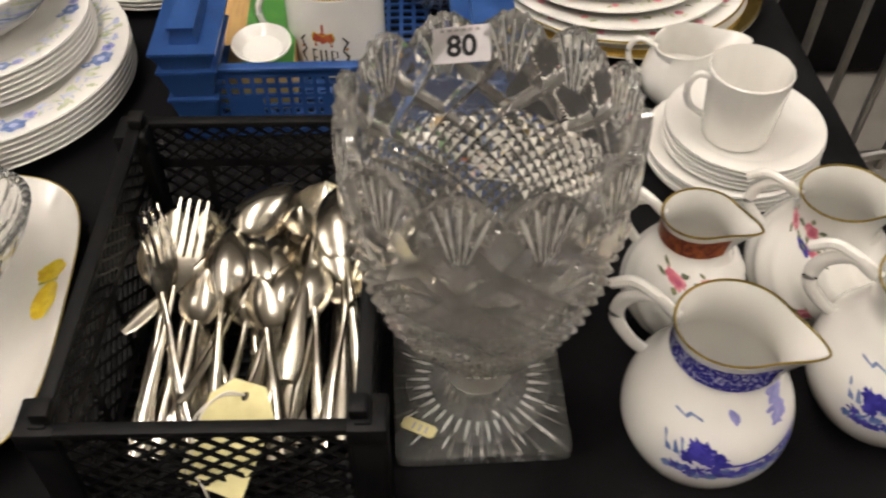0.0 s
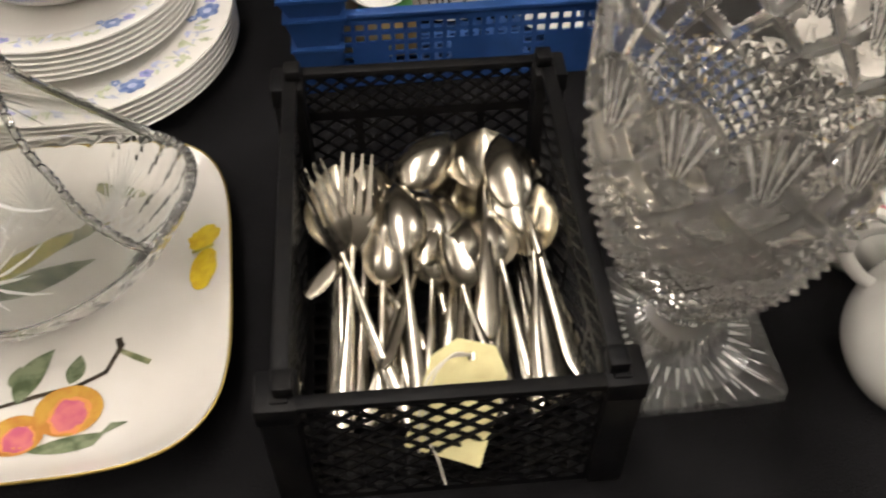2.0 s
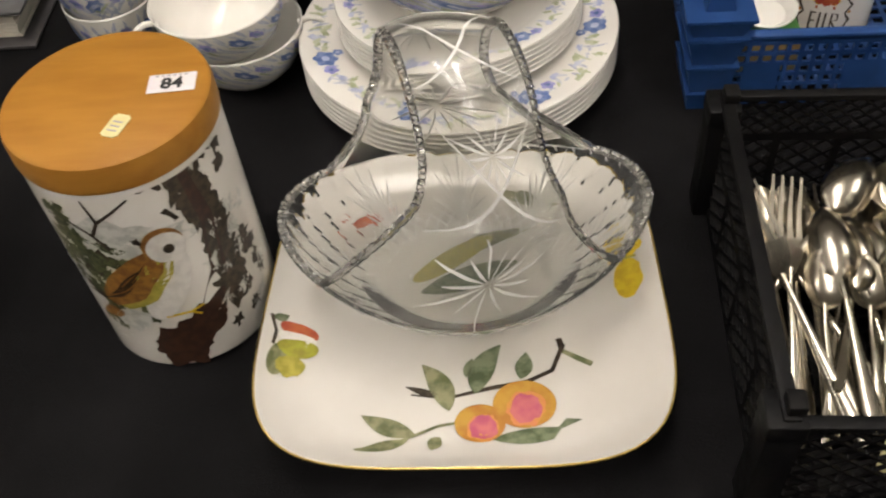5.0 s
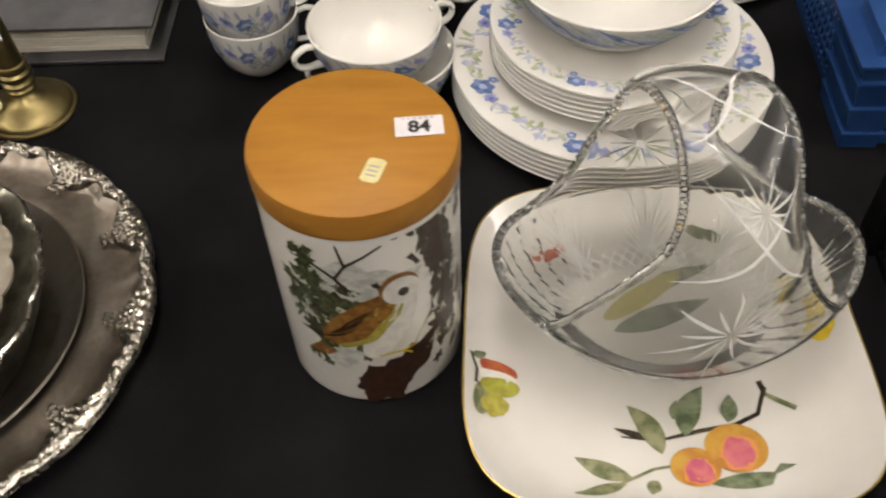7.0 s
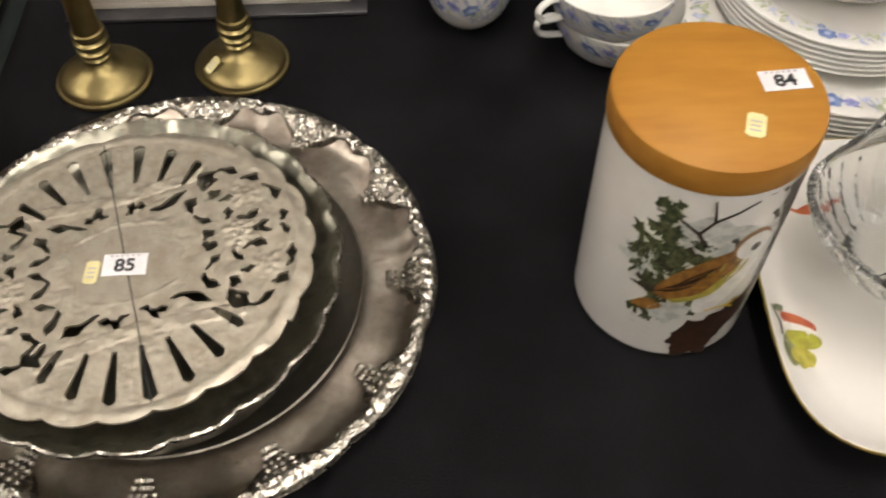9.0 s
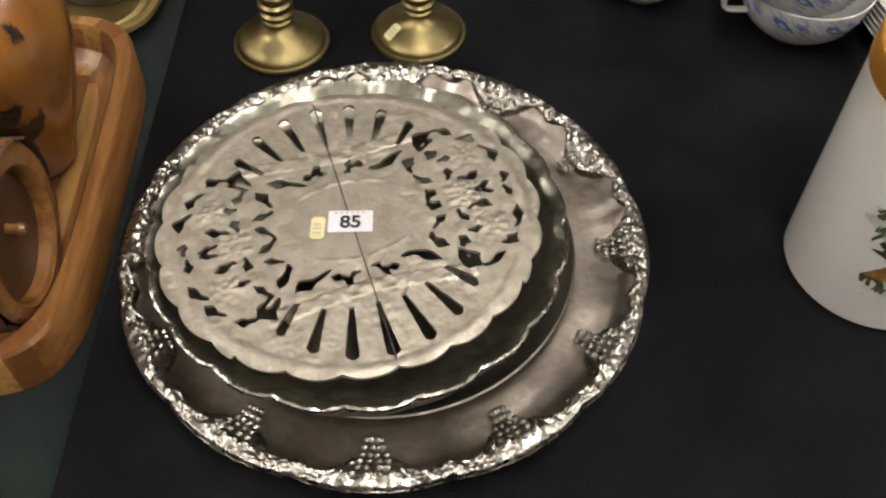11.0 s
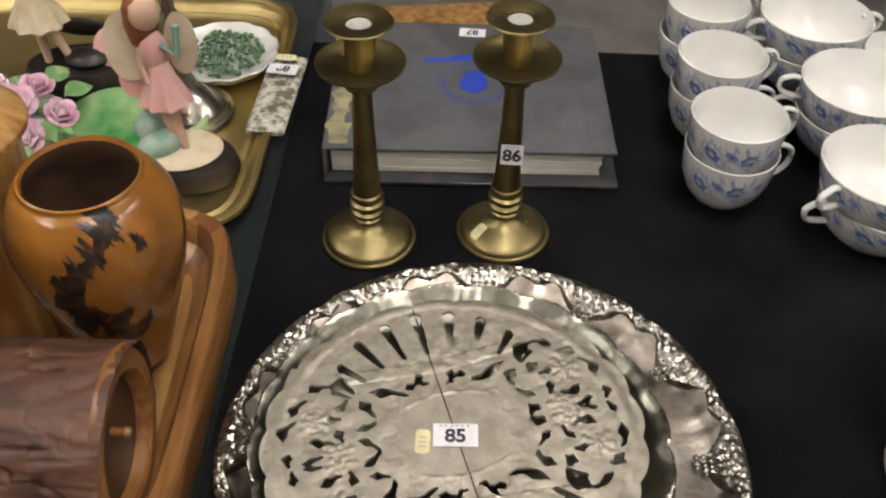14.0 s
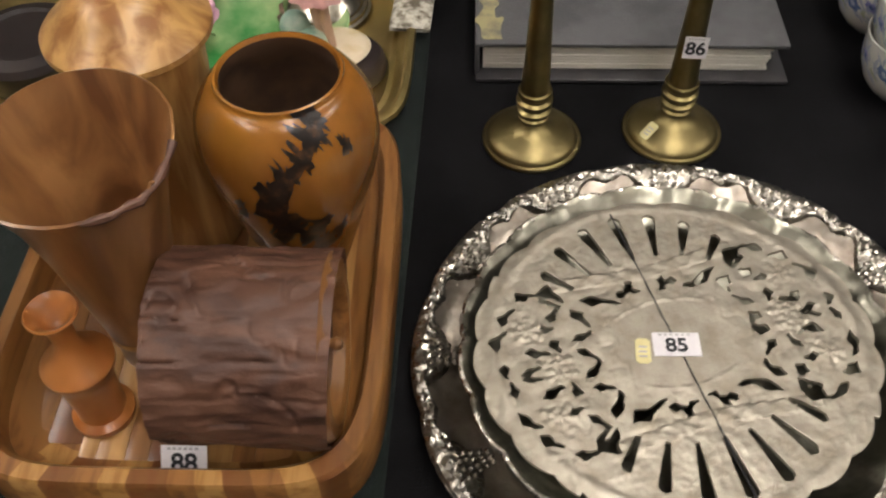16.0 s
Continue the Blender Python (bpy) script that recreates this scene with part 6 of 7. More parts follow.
def soup_cup(x, y, z, rz):
    t = thing("soup_cup", "wide white two-handled soup cup with blue flower band", "cup", (x, y, z), rz, group="stacked soup cups")
    outer = [(0.0, 0.0), (0.020, 0.0), (0.0215, 0.002), (0.034, 0.008), (0.045, 0.020), (0.0515, 0.036), (0.0545, 0.051)]
    inner = [(0.0535, 0.0518), (0.052, 0.049), (0.049, 0.036), (0.043, 0.021), (0.032, 0.010), (0, 0.006)]
    turned("body", outer + inner, BONE, t, "", 72)
    for s in (-1, 1):
        tube("handle", curve_pts([(s * 0.050, 0, 0.044), (s * 0.060, 0, 0.047), (s * 0.070, 0, 0.041), (s * 0.066, 0, 0.030), (s * 0.047, 0, 0.026)], 6), 0.0032, BONE, t, "plain loop handle", n=8, flat=0.75)
    pl, S = around(outer[3:])
    p = Painted(lambda u, v, e=0: pl(u, v, e))
    for k in range(8):
        u = 0.052 * (2 * math.pi * k / 8)
        p.flower(P_BLUE, P_PALEBLUE, u, 0.035, 0.0070, k, 6)
        p.flower(P_VIOLET, P_BLUE, u + 0.017, 0.037, 0.0054, k + 1, 6)
        for q in range(22):
            w = u + 0.041 * q / 22
            h = 0.0335 + 0.012 * math.sin(2.9 * q + k)
            p.leaf(P_WASH, w - 0.003 * math.cos(q), h - 0.006, w + 0.004 * math.sin(1.7 * q), h + 0.005, 0.0026, -0.0001)
        for q in range(4):
            p.shape(P_WASH if q % 3 else P_SAGE, u + 0.009 + 0.0075 * q, 0.032 + 0.003 * math.sin(2.3 * q + k), 0.0048, rot=0.9 + 0.3 * q, sy=0.35, rough=0.4, n=14, rings=2, seed=q + 2)
    p.done(t, "flower_border", "blue flowers on a pale grey-blue band")
    return t


first = soup_cup(-0.566, 0.696, 0.0, 12)
for x, y, z, rz in ((-0.576, 0.690, 0.0330, 28), (-0.560, 0.815, 0.0, -20), (-0.564, 0.809, 0.0330, 170), (-0.574, 0.932, 0.0, 30), (-0.577, 0.926, 0.0330, 10), (-0.485, 0.900, 0.0, 40)):
    copy_thing(first, pose(x, y, z, 0, 0, rz))


# ---- jugs ----
def jug(label, x, y, rz, s, belly, neck, band, gilt=True, wavy=0.0):
    """A round-bellied jug with a masked spout towards +x and a loop handle towards -x."""
    t = thing("jug", label, "jug", (x, y, 0), rz, group="porcelain jugs")
    outer = [(0.0, 0.0), (0.024 * s, 0.0), (0.0255 * s, 0.002), (belly * 0.80, 0.014 * s), (belly * 0.97, 0.030 * s), (belly, 0.044 * s), (belly * 0.93, 0.058 * s), (belly * 0.78, 0.070 * s),
             (neck * 1.12, 0.079 * s), (neck, 0.086 * s), (neck * 0.99, 0.096 * s), (neck * 1.05, 0.106 * s)]
    sm = curve_pts([(r, z, 0) for r, z in outer[2:]], 4)
    fine = outer[:2] + [(q.x, q.y) for q in sm]
    no = len(fine)
    inner = [(neck * 1.0, 0.1068 * s), (neck * 0.93, 0.100 * s), (neck * 0.93, 0.087 * s), (belly * 0.72, 0.070 * s), (belly * 0.9, 0.045 * s), (belly * 0.7, 0.012 * s), (0, 0.006)]

    def warp(th, i, r, z):
        a = math.atan2(math.sin(th), math.cos(th))
        k = min(max((z / s - 0.082) / 0.024, 0), 1)
        lip = math.exp(-(abs(a) / 0.36) ** 1.5)
        rr = r + 0.0165 * s * lip * k ** 1.3
        zz = z + k * (-0.004 * s * lip * 0 + 0.004 * s * math.cos(a) * 0.6)
        if wavy and z < 0.075 * s and i < no:
            rr += wavy * math.sin(14 * th + z * 260) * math.sin(z / s * 40)
        return rr, zz
    turned("body", fine + inner, BONE, t, "", 112, warp, sharp=50)
    tube("handle", curve_pts([(-neck * 0.98, 0, 0.096 * s), (-neck * 1.5, 0, 0.103 * s), (-neck * 2.0, 0, 0.094 * s), (-neck * 2.08, 0, 0.078 * s), (-neck * 1.72, 0, 0.066 * s), (-belly * 0.84, 0, 0.062 * s)], 6),
         [0.0027 * s] * 31, BONE, t, "scrolled loop handle", n=10, flat=1.5)
    tube("thumb_rest", curve_pts([(-neck * 1.4, 0, 0.104 * s), (-neck * 1.9, 0, 0.108 * s), (-neck * 2.3, 0, 0.101 * s)], 5), [0.003 * s] * 11, BONE, t, "moulded thumb rest", n=8)
    if gilt:
        rim = []
        for k in range(96):
            th = 2 * math.pi * k / 96
            r, z = warp(th, 0, neck * 1.035, 0.1066 * s)
            rim.append((r * math.cos(th), r * math.sin(th), z + 0.0003))
        tube("gilt_rim", rim, 0.0008, GILT, t, "gold rim line", n=6, closed=True)
    pl, S = around(fine[2:])
    if band:
        V, F, n = [], [], 60
        for q in range(4):
            v = 0.088 * s + 0.0147 * s * q / 3
            for k in range(n + 1):
                th = 0.45 + (2 * math.pi - 0.9) * k / n
                r, z = warp(th, 0, neck * (1.0 + 0.045 * max(0, (v / s - 0.097) / 0.009)), v)
                r += 0.0006
                V.append((r * math.cos(th), r * math.sin(th), z))
        for q in range(3):
            for k in range(n):
                a = q * (n + 1) + k
                F.append((a, a + 1, a + n + 2, a + n + 1))
        raw("neck_band", V, F, band, t, "patterned band round the neck")
    return t, pl, S


def at_front(t, pl, S, u0):
    return Painted(lambda u, v, e=0: pl(u + u0, v, e))


t, pl, S = jug("white porcelain jug printed in blue with a landscape, gold rim", 0.1470, 0.319, -32, 1.12, 0.0482, 0.0292, P_BAND)
def landscape(t, pl, S, belly, th0, seed):
    rnd = random.Random(seed)
    p = Painted(lambda u, v, e=0: pl(u * 1.2 + th0 * belly, (v - 0.03) * 1.15 + 0.0555, e))
    for k in range(30):
        f = k / 29
        p.shape(P_NAVY if k % 3 else P_BLUE, -0.026 + 0.062 * f, 0.026 + 0.006 * f * f + rnd.uniform(-0.003, 0.003), 0.0034, sy=0.7, rough=0.7, n=16, seed=k, rings=2)
    p.stroke(P_NAVY, [(-0.004 + 0.046 * f / 12, 0.033 + 0.007 * (f / 12) ** 2) for f in range(13)], 0.0014, 0.0002)
    for k in range(9):
        p.shape(P_NAVY, -0.010 + rnd.uniform(-0.009, 0.009), 0.037 + rnd.uniform(-0.004, 0.005), 0.0036, rough=0.8, n=18, seed=k + 30, rings=2)
    for k in range(5):
        p.stroke(P_BLUE, [(-0.026 + 0.004 * k, 0.034), (-0.0255 + 0.004 * k, 0.044 - 0.003 * (k % 2))], [0.003, 0.001])
    for k in range(6):
        p.shape(P_VIOLET, 0.030 + rnd.uniform(-0.005, 0.006), 0.052 + 0.0035 * k, 0.0042, rough=0.7, n=16, seed=k + 60, rings=2)
    p.shape(P_VIOLET, 0.012, 0.060, 0.0032, sx=0.7, sy=1.3, rough=0.4, n=16)
    p.stroke(P_BLUE, [(-0.016, 0.056), (-0.011, 0.0545), (-0.008, 0.057), (-0.003, 0.0555)], 0.0014)
    p.done(t, "printed_landscape", "blue transfer-printed landscape")


landscape(t, pl, S, 0.0485, -1.05, 3)
# scroll pattern on the neck band
t, pl, S = jug("white porcelain jug printed in violet-blue with a landscape, gold rim", 0.266, 0.340, -32, 1.12, 0.050, 0.030, None)
landscape(t, pl, S, 0.050, -1.3, 8)
t, pl, S = jug("small white jug with brown and gold neck band and pink roses", 0.158, 0.420, -32, 0.93, 0.040, 0.0220, P_MAROON, wavy=0.0007)
p = at_front(t, pl, S, -1.15 * 0.040)


def posy(p, u, v, s):
    p.shape(P_ROSE, u, v, s, rough=0.3, n=20, seed=u * 900)
    p.shape(P_MAGENTA, u + s * 0.1, v, s * 0.5, rough=0.3, n=14, lift=0.0002)
    for k in range(5):
        a = 1.25 * k + 0.4
        p.leaf(P_LEAF if k % 2 else P_GREEN, u + s * math.cos(a), v + s * math.sin(a), u + 2.1 * s * math.cos(a), v + 2.0 * s * math.sin(a), s * 0.6)


posy(p, 0.0, 0.072, 0.0058)
posy(p, 0.020, 0.070, 0.0046)
p.done(t, "rose_spray", "pink roses with green leaves")
t, pl, S = jug("white basket-moulded jug painted with pink roses, gold rim", 0.2510, 0.431, -24, 0.95, 0.046, 0.0255, None, wavy=0.0011)
p = at_front(t, pl, S, -1.25 * 0.046)
for u, v, s in ((-0.012, 0.093, 0.0050), (0.004, 0.094, 0.0052), (0.0, 0.082, 0.0040), (0.010, 0.050, 0.0068), (-0.016, 0.040, 0.0046)):
    posy(p, u, v, s)
p.shape(P_NAVY, -0.006, 0.083, 0.0042, rough=0.5, n=16)
p.done(t, "rose_spray", "pink roses with green leaves")

# ---- plain white tea set ----
for k in range(4):
    plate("saucer", "plain white fluted saucer in a stack", 0.2355 - 0.002 * (k % 2), 0.572, 0.0046 * k, 0.0665, 0.012, 0, 0, "stack of white saucers")
for k in range(5):
    plate("saucer", "plain white saucer in a stack under the cup", 0.2395 + 0.001 * (k % 2), 0.571, 0.0190 + 0.0042 * k, 0.0605, 0.010, 0, 0, "stack of small white saucers")
cup = thing("coffee_cup", "plain white straight-sided coffee cup on the saucers", "cup", (0.230, 0.563, 0.0408), 170)
prof = [(0, 0), (0.022, 0), (0.0245, 0.002), (0.0262, 0.010), (0.0285, 0.040), (0.0305, 0.060), (0.0295, 0.0608), (0.0285, 0.058), (0.0265, 0.040), (0.024, 0.010), (0, 0.005)]
turned("body", prof, BONE, cup, "", 72, lambda th, i, r, z: (r * (1 + 0.006 * math.sin(16 * th) * (z > 0.004)), z))
tube("handle", curve_pts([(0.027, 0.004, 0.052), (0.037, 0.006, 0.056), (0.043, 0.006, 0.046), (0.040, 0.006, 0.030), (0.027, 0.004, 0.018)], 6), 0.0026, BONE, cup, "thin loop handle", n=8)
cr = thing("cream_jug", "plain white cream jug with pulled lip", "jug", (0.214, 0.662, 0), -8)
cr.matrix_basis = cr.matrix_basis @ Matrix.Diagonal((1.0, 1.0, 0.80, 1))
prof = [(0, 0), (0.020, 0), (0.022, 0.002), (0.030, 0.014), (0.034, 0.032), (0.030, 0.050), (0.025, 0.060), (0.027, 0.072), (0.026, 0.0726), (0.0235, 0.060), (0.028, 0.048), (0.031, 0.03), (0, 0.006)]
turned("body", prof, BONE, cr, "", 72, lambda th, i, r, z: (r + 0.026 * math.exp(-(math.atan2(math.sin(th), math.cos(th)) / 0.4) ** 2) * min(max((z - 0.052) / 0.02, 0), 1), z + 0.004 * math.cos(th) * (z > 0.06)))
tube("handle", curve_pts([(-0.024, 0, 0.064), (-0.038, 0, 0.072), (-0.046, 0, 0.060), (-0.042, 0, 0.040), (-0.030, 0, 0.030)], 6), 0.0027, BONE, cr, "thin loop handle", n=8)

# ---- gilt and floral plates by the table's end ----
for k, (r, lab, gold) in enumerate(((0.132, "white plate with broad gold rim", True), (0.124, "white plate with gold line rim", True), (0.116, "scalloped plate with green and rose border", False), (0.104, "scalloped plate painted with roses", False),
                                    (0.090, "small floral plate with gold edge", True))):
    t = plate("floral_plate", lab + " in a mixed stack", 0.198 - 0.006 * k, 0.828 + 0.004 * k, 0.0072 * k, r, 0.016, 20 * k, 0, "stack of floral plates", gold)
    if k == 0:
        V, F = lathe([(r * 0.90, 0.0166), (r * 0.985, 0.0178)], 96)
        raw("gold_border", [(x, y, z + 0.0004) for x, y, z in V], F, GILT, t, "broad gold border")
    else:
        p = Painted(lambda u, v, e=0, r=r: (v * math.cos(u / r), v * math.sin(u / r), 0.0088 + 0.0028 + (v / r - 0.74) / 0.23 * 0.0056 + 0.0005 + e))
        rnd = random.Random(k)
        for q in range(14):
            u = 2 * math.pi * r * q / 14
            p.shape(P_ROSE if q % 2 else P_MAGENTA, u, r * 0.86, 0.0045, rough=0.3, n=16, seed=q)
            for w in range(5):
                p.shape(P_LEAF if w % 2 else P_SAGE, u + rnd.uniform(-0.02, 0.02), r * 0.86 + rnd.uniform(-0.008, 0.008), 0.0042, rot=rnd.random() * 3, sy=0.45, rough=0.4, n=14, rings=2, seed=w)
        p.done(t, "painted_border", "roses and green leaves")
# ---- wooden tray and turned wood ----
def wooden_tray():
    t = thing("wooden_tray", "rounded wooden tray glued up from striped staves", "tray", (-1.216, 0.494, 0.0015), 1.5)
    A, B, Z = 0.126, 0.160, 0.040
    n = 128
    rows = [(1.0, 0.0, 0.0), (1.0, 0.0, Z - 0.003), (1.0, -0.002, Z), (1.0, -0.011, Z), (1.0, -0.0135, Z - 0.003), (1.0, -0.016, 0.020), (1.0, -0.024, 0.0125), (1.0, -0.034, 0.011)]
    V, F, M = [], [], []
    for s, off, z in rows:
        for k in range(n):
            x, y = superoval(A + off, B + off, 2 * math.pi * k / n, 5.5)
            V.append((x, y, z))
    for i in range(len(rows) - 1):
        for k in range(n):
            F.append((i * n + k, i * n + (k + 1) % n, (i + 1) * n + (k + 1) % n, (i + 1) * n + k))
    ob = raw("rim", V, F, TRAY_WOOD, t, "rounded raised rim of striped staves")
    stripe = lambda x: (int((x + 0.2) / 0.017) * 7 + int((x + 0.2) / 0.017) % 5 * 3) % 3
    for poly in ob.data.polygons:
        c = poly.center
        poly.material_index = stripe(c.x) if abs(c.y) > B - 0.04 else 0
    # floor staves
    x = -A + 0.030
    k = 0
    while x < A - 0.030:
        w = min((0.014, 0.022, 0.011, 0.018)[k % 4], A - 0.030 - x)
        edge = max(abs(x), abs(x + w))
        half = superoval(A - 0.030, B - 0.030, math.atan2(0.12, edge), 5.5)[1] if edge > 0.075 else B - 0.030
        block("stave", x, x + w - 0.0002, -half, half, 0.0012, 0.0115, TRAY_WOOD[(k * 2 + k // 3) % 3], t, "", 0.0003)
        x += w
        k += 1
    # under-fill between the staves and the rim
    V, F = [], []
    for s, z in ((1.0, 0.0006), (1.0, 0.0106)):
        for k in range(n):
            x, y = superoval(A - 0.004, B - 0.004, 2 * math.pi * k / n, 5.5)
            V.append((x, y, z))
    F += [tuple(range(n - 1, -1, -1)), tuple(range(n, 2 * n))] + [(k, (k + 1) % n, n + (k + 1) % n, n + k) for k in range(n)]
    raw("base", V, F, TRAY_WOOD[0], t, "tray base board")
    lot_label("88", t, pose(0.009, -0.1345, 0.0215, 48, 0, 0), 0.0275, 0.020)


wooden_tray()

FL = 0.0135


# raw wood colour, darkened to carry the shade of the deep hollow
DARK_HOLLOW = surface("shaded_raw_inside_wood", (0.085, 0.040, 0.016), 0.8, second=(0.05, 0.022, 0.009), scale=40)


def yew_vase():
    t = thing("turned_vase", "bulbous orange turned yew vase with black burr marking", "vase", (-1.152, 0.525, FL + 0.0))
    t.matrix_basis = t.matrix_basis @ Matrix.Diagonal((1.0, 1.0, 1.05, 1))
    outer = [(0.0, 0.0), (0.022, 0.0), (0.025, 0.003), (0.033, 0.028), (0.043, 0.060), (0.0525, 0.095), (0.0555, 0.118), (0.053, 0.138), (0.044, 0.153), (0.0385, 0.158), (0.0375, 0.161)]
    sm = curve_pts([(r, z, 0) for r, z in outer[2:]], 5)
    fine = outer[:2] + [(q.x, q.y) for q in sm]
    turned("body", fine + [(0.0360, 0.1615), (0.0345, 0.159)], ORANGE_WOOD, t, "polished orange wood", 96)
    turned("hollow", [(0.0345, 0.159), (0.0350, 0.152), (0.042, 0.140), (0.046, 0.118), (0.034, 0.06), (0.0, 0.02)], DARK_HOLLOW, t, "dark unpolished inside", 96)
    pl, S = around(fine[2:], 0.0003)
    p = Painted(lambda u, v, e=0: pl(u - 1.46 * 0.055, v, e))
    q0 = S[-1]
    pts = [(0.046, 0.174), (0.042, 0.162), (0.032, 0.152), (0.019, 0.142), (0.006, 0.132), (-0.006, 0.120), (-0.008, 0.108), (0.000, 0.097), (0.010, 0.086), (0.020, 0.076)]
    w = [0.008, 0.018, 0.015, 0.016, 0.017, 0.022, 0.027, 0.024, 0.021, 0.009]
    for side, k0 in ((0.0050, 3), (-0.0055, 9), (0.0, 14)):
        line, wide = [], []
        for n0, (a, b) in enumerate(zip(pts, pts[1:])):
            for q in range(5):
                f = q / 5
                g = n0 + f
                off = side * (1.0 + 0.7 * math.sin(2.1 * g + k0))
                line.append((a[0] + (b[0] - a[0]) * f + off, a[1] + (b[1] - a[1]) * f + off * 0.8))
                wide.append((0.0036 + 0.60 * w[n0] * abs(noise.noise(Vector((g * 1.3, k0, 0.5)))) + 0.0018 * math.sin(5 * g + k0)))
        p.stroke(BURR, line, [max(0.0012, x) for x in wide], 0.0001)
    for (u, v), ww in zip(pts, w):
        p.shape(BURR, u - 0.002, v, ww * 0.40, sx=0.7, sy=1.3, rough=0.8, n=26, seed=u * 700, lift=0.0001)
    for u, v, r in ((0.024, 0.080, 0.009), (0.028, 0.088, 0.005), (0.020, 0.072, 0.006), (-0.028, 0.106, 0.0045), (-0.026, 0.097, 0.005), (0.034, 0.064, 0.008), (0.042, 0.070, 0.006), (0.036, 0.150, 0.004), (0.044, 0.140, 0.005)):
        p.shape(BURR, u, v, r, sx=0.75, sy=1.3, rough=0.7, n=22, seed=u * 500, lift=0.0001)
    p.done(t, "burr_marking", "black burr figure in the wood")


yew_vase()


BROWN_WOOD_DARK = surface("dark_lid_wood", (0.085, 0.040, 0.018), 0.4, second=(0.050, 0.022, 0.010), scale=24, stretch=(1.0, 1.0, 0.2))


def bark_box():
    t = thing("bark_log_box", "log box with rough brown bark lying on its side", "wooden box", (-1.163, 0.4105, FL + 0.0585), 1.5)
    R, L, n, m = 0.0575, 0.049, 220, 90
    V, F = [], []

    def rad(x, th):
        v = Vector((x * 26, math.cos(th) * 2.4, math.sin(th) * 2.4))
        ridge = abs(noise.noise(Vector((x * 9, math.cos(th) * 7.5, math.sin(th) * 7.5))))
        w = 0.5 * noise.noise(v * 1.7)
        d, seeds = noise.voronoi(Vector((x * 17 + w, math.cos(th) * 2.7 + 0.4 * w, math.sin(th) * 2.7 - 0.4 * w)))
        crack = max(0.0, 0.075 - (d[1] - d[0])) / 0.075 * min(1.0, max(0.0, 0.35 + 2.0 * noise.noise(v * 1.1)))
        plate = 0.0006 * noise.noise(seeds[0] * 3.1)
        return plate - 0.0022 * crack + 0.0007 * noise.noise(Vector((x * 58, math.cos(th) * 5, math.sin(th) * 5))) + R * (1 + 0.035 * noise.noise(v * 0.6)) + 0.0016 * noise.noise(v * 2.2) - 0.0013 * max(0, 0.10 - ridge) / 0.10
    for i in range(m + 1):
        x = -L + 2 * L * i / m
        for k in range(n):
            th = 2 * math.pi * k / n
            r = min(rad(x, th), R + 0.0005 if math.sin(th) < -0.85 else 1)
            V.append((x + (0.007 * math.sin(th) if i == m else 0) * 0.6, r * math.cos(th), r * math.sin(th)))
    for i in range(m):
        for k in range(n):
            F.append((i * n + k, i * n + (k + 1) % n, (i + 1) * n + (k + 1) % n, (i + 1) * n + k))
    raw("bark", V, F, BARK, t, "rough cracked brown bark", sharp=80)
    prof = [(R * 0.985, L - 0.003), (R * 0.93, L + 0.001), (R * 0.80, L + 0.0015), (R * 0.76, L - 0.001), (R * 0.75, L - 0.012), (0.0, L - 0.012)]
    V, F = lathe(prof, 72, lambda th, i, r, z: (r * (1 - 0.06 * math.cos(2 * th) - (0.10 * max(0, math.cos(th - 0.9)) if 2 <= i <= 4 else 0)), z))
    raw("cut_end", [(z, x, y) for x, y, z in V], F, TRAY_WOOD[0], t, "brown cut wood ring with a sunk lid")
    V, F = lathe([(R * 0.735, L - 0.0115), (R * 0.735, L - 0.009), (0.0, L - 0.009)], 64, lambda th, i, r, z: (r * (1 - 0.06 * math.cos(2 * th)), z))
    raw("sunk_lid", [(z, x, y) for x, y, z in V], F, BROWN_WOOD_DARK, t, "dark brown fitted lid")
    V, F = lathe([(0.0, L + 0.004), (0.003, L + 0.003), (0.0042, L), (0.0028, L - 0.004), (0.0035, L - 0.009), (0.0, L - 0.0095)], 20)
    raw("knob", [(z, x, y + 0.004) for x, y, z in V], F, BROWN_WOOD, t, "small turned knob")
    V, F = lathe([(R * 0.985, -L + 0.002), (R * 0.9, -L - 0.0005), (0.0, -L - 0.0005)], 64)
    raw("far_end", [(z, x, y) for x, y, z in V], F, PALE_WOOD, t, "pale cut wood end")


bark_box()


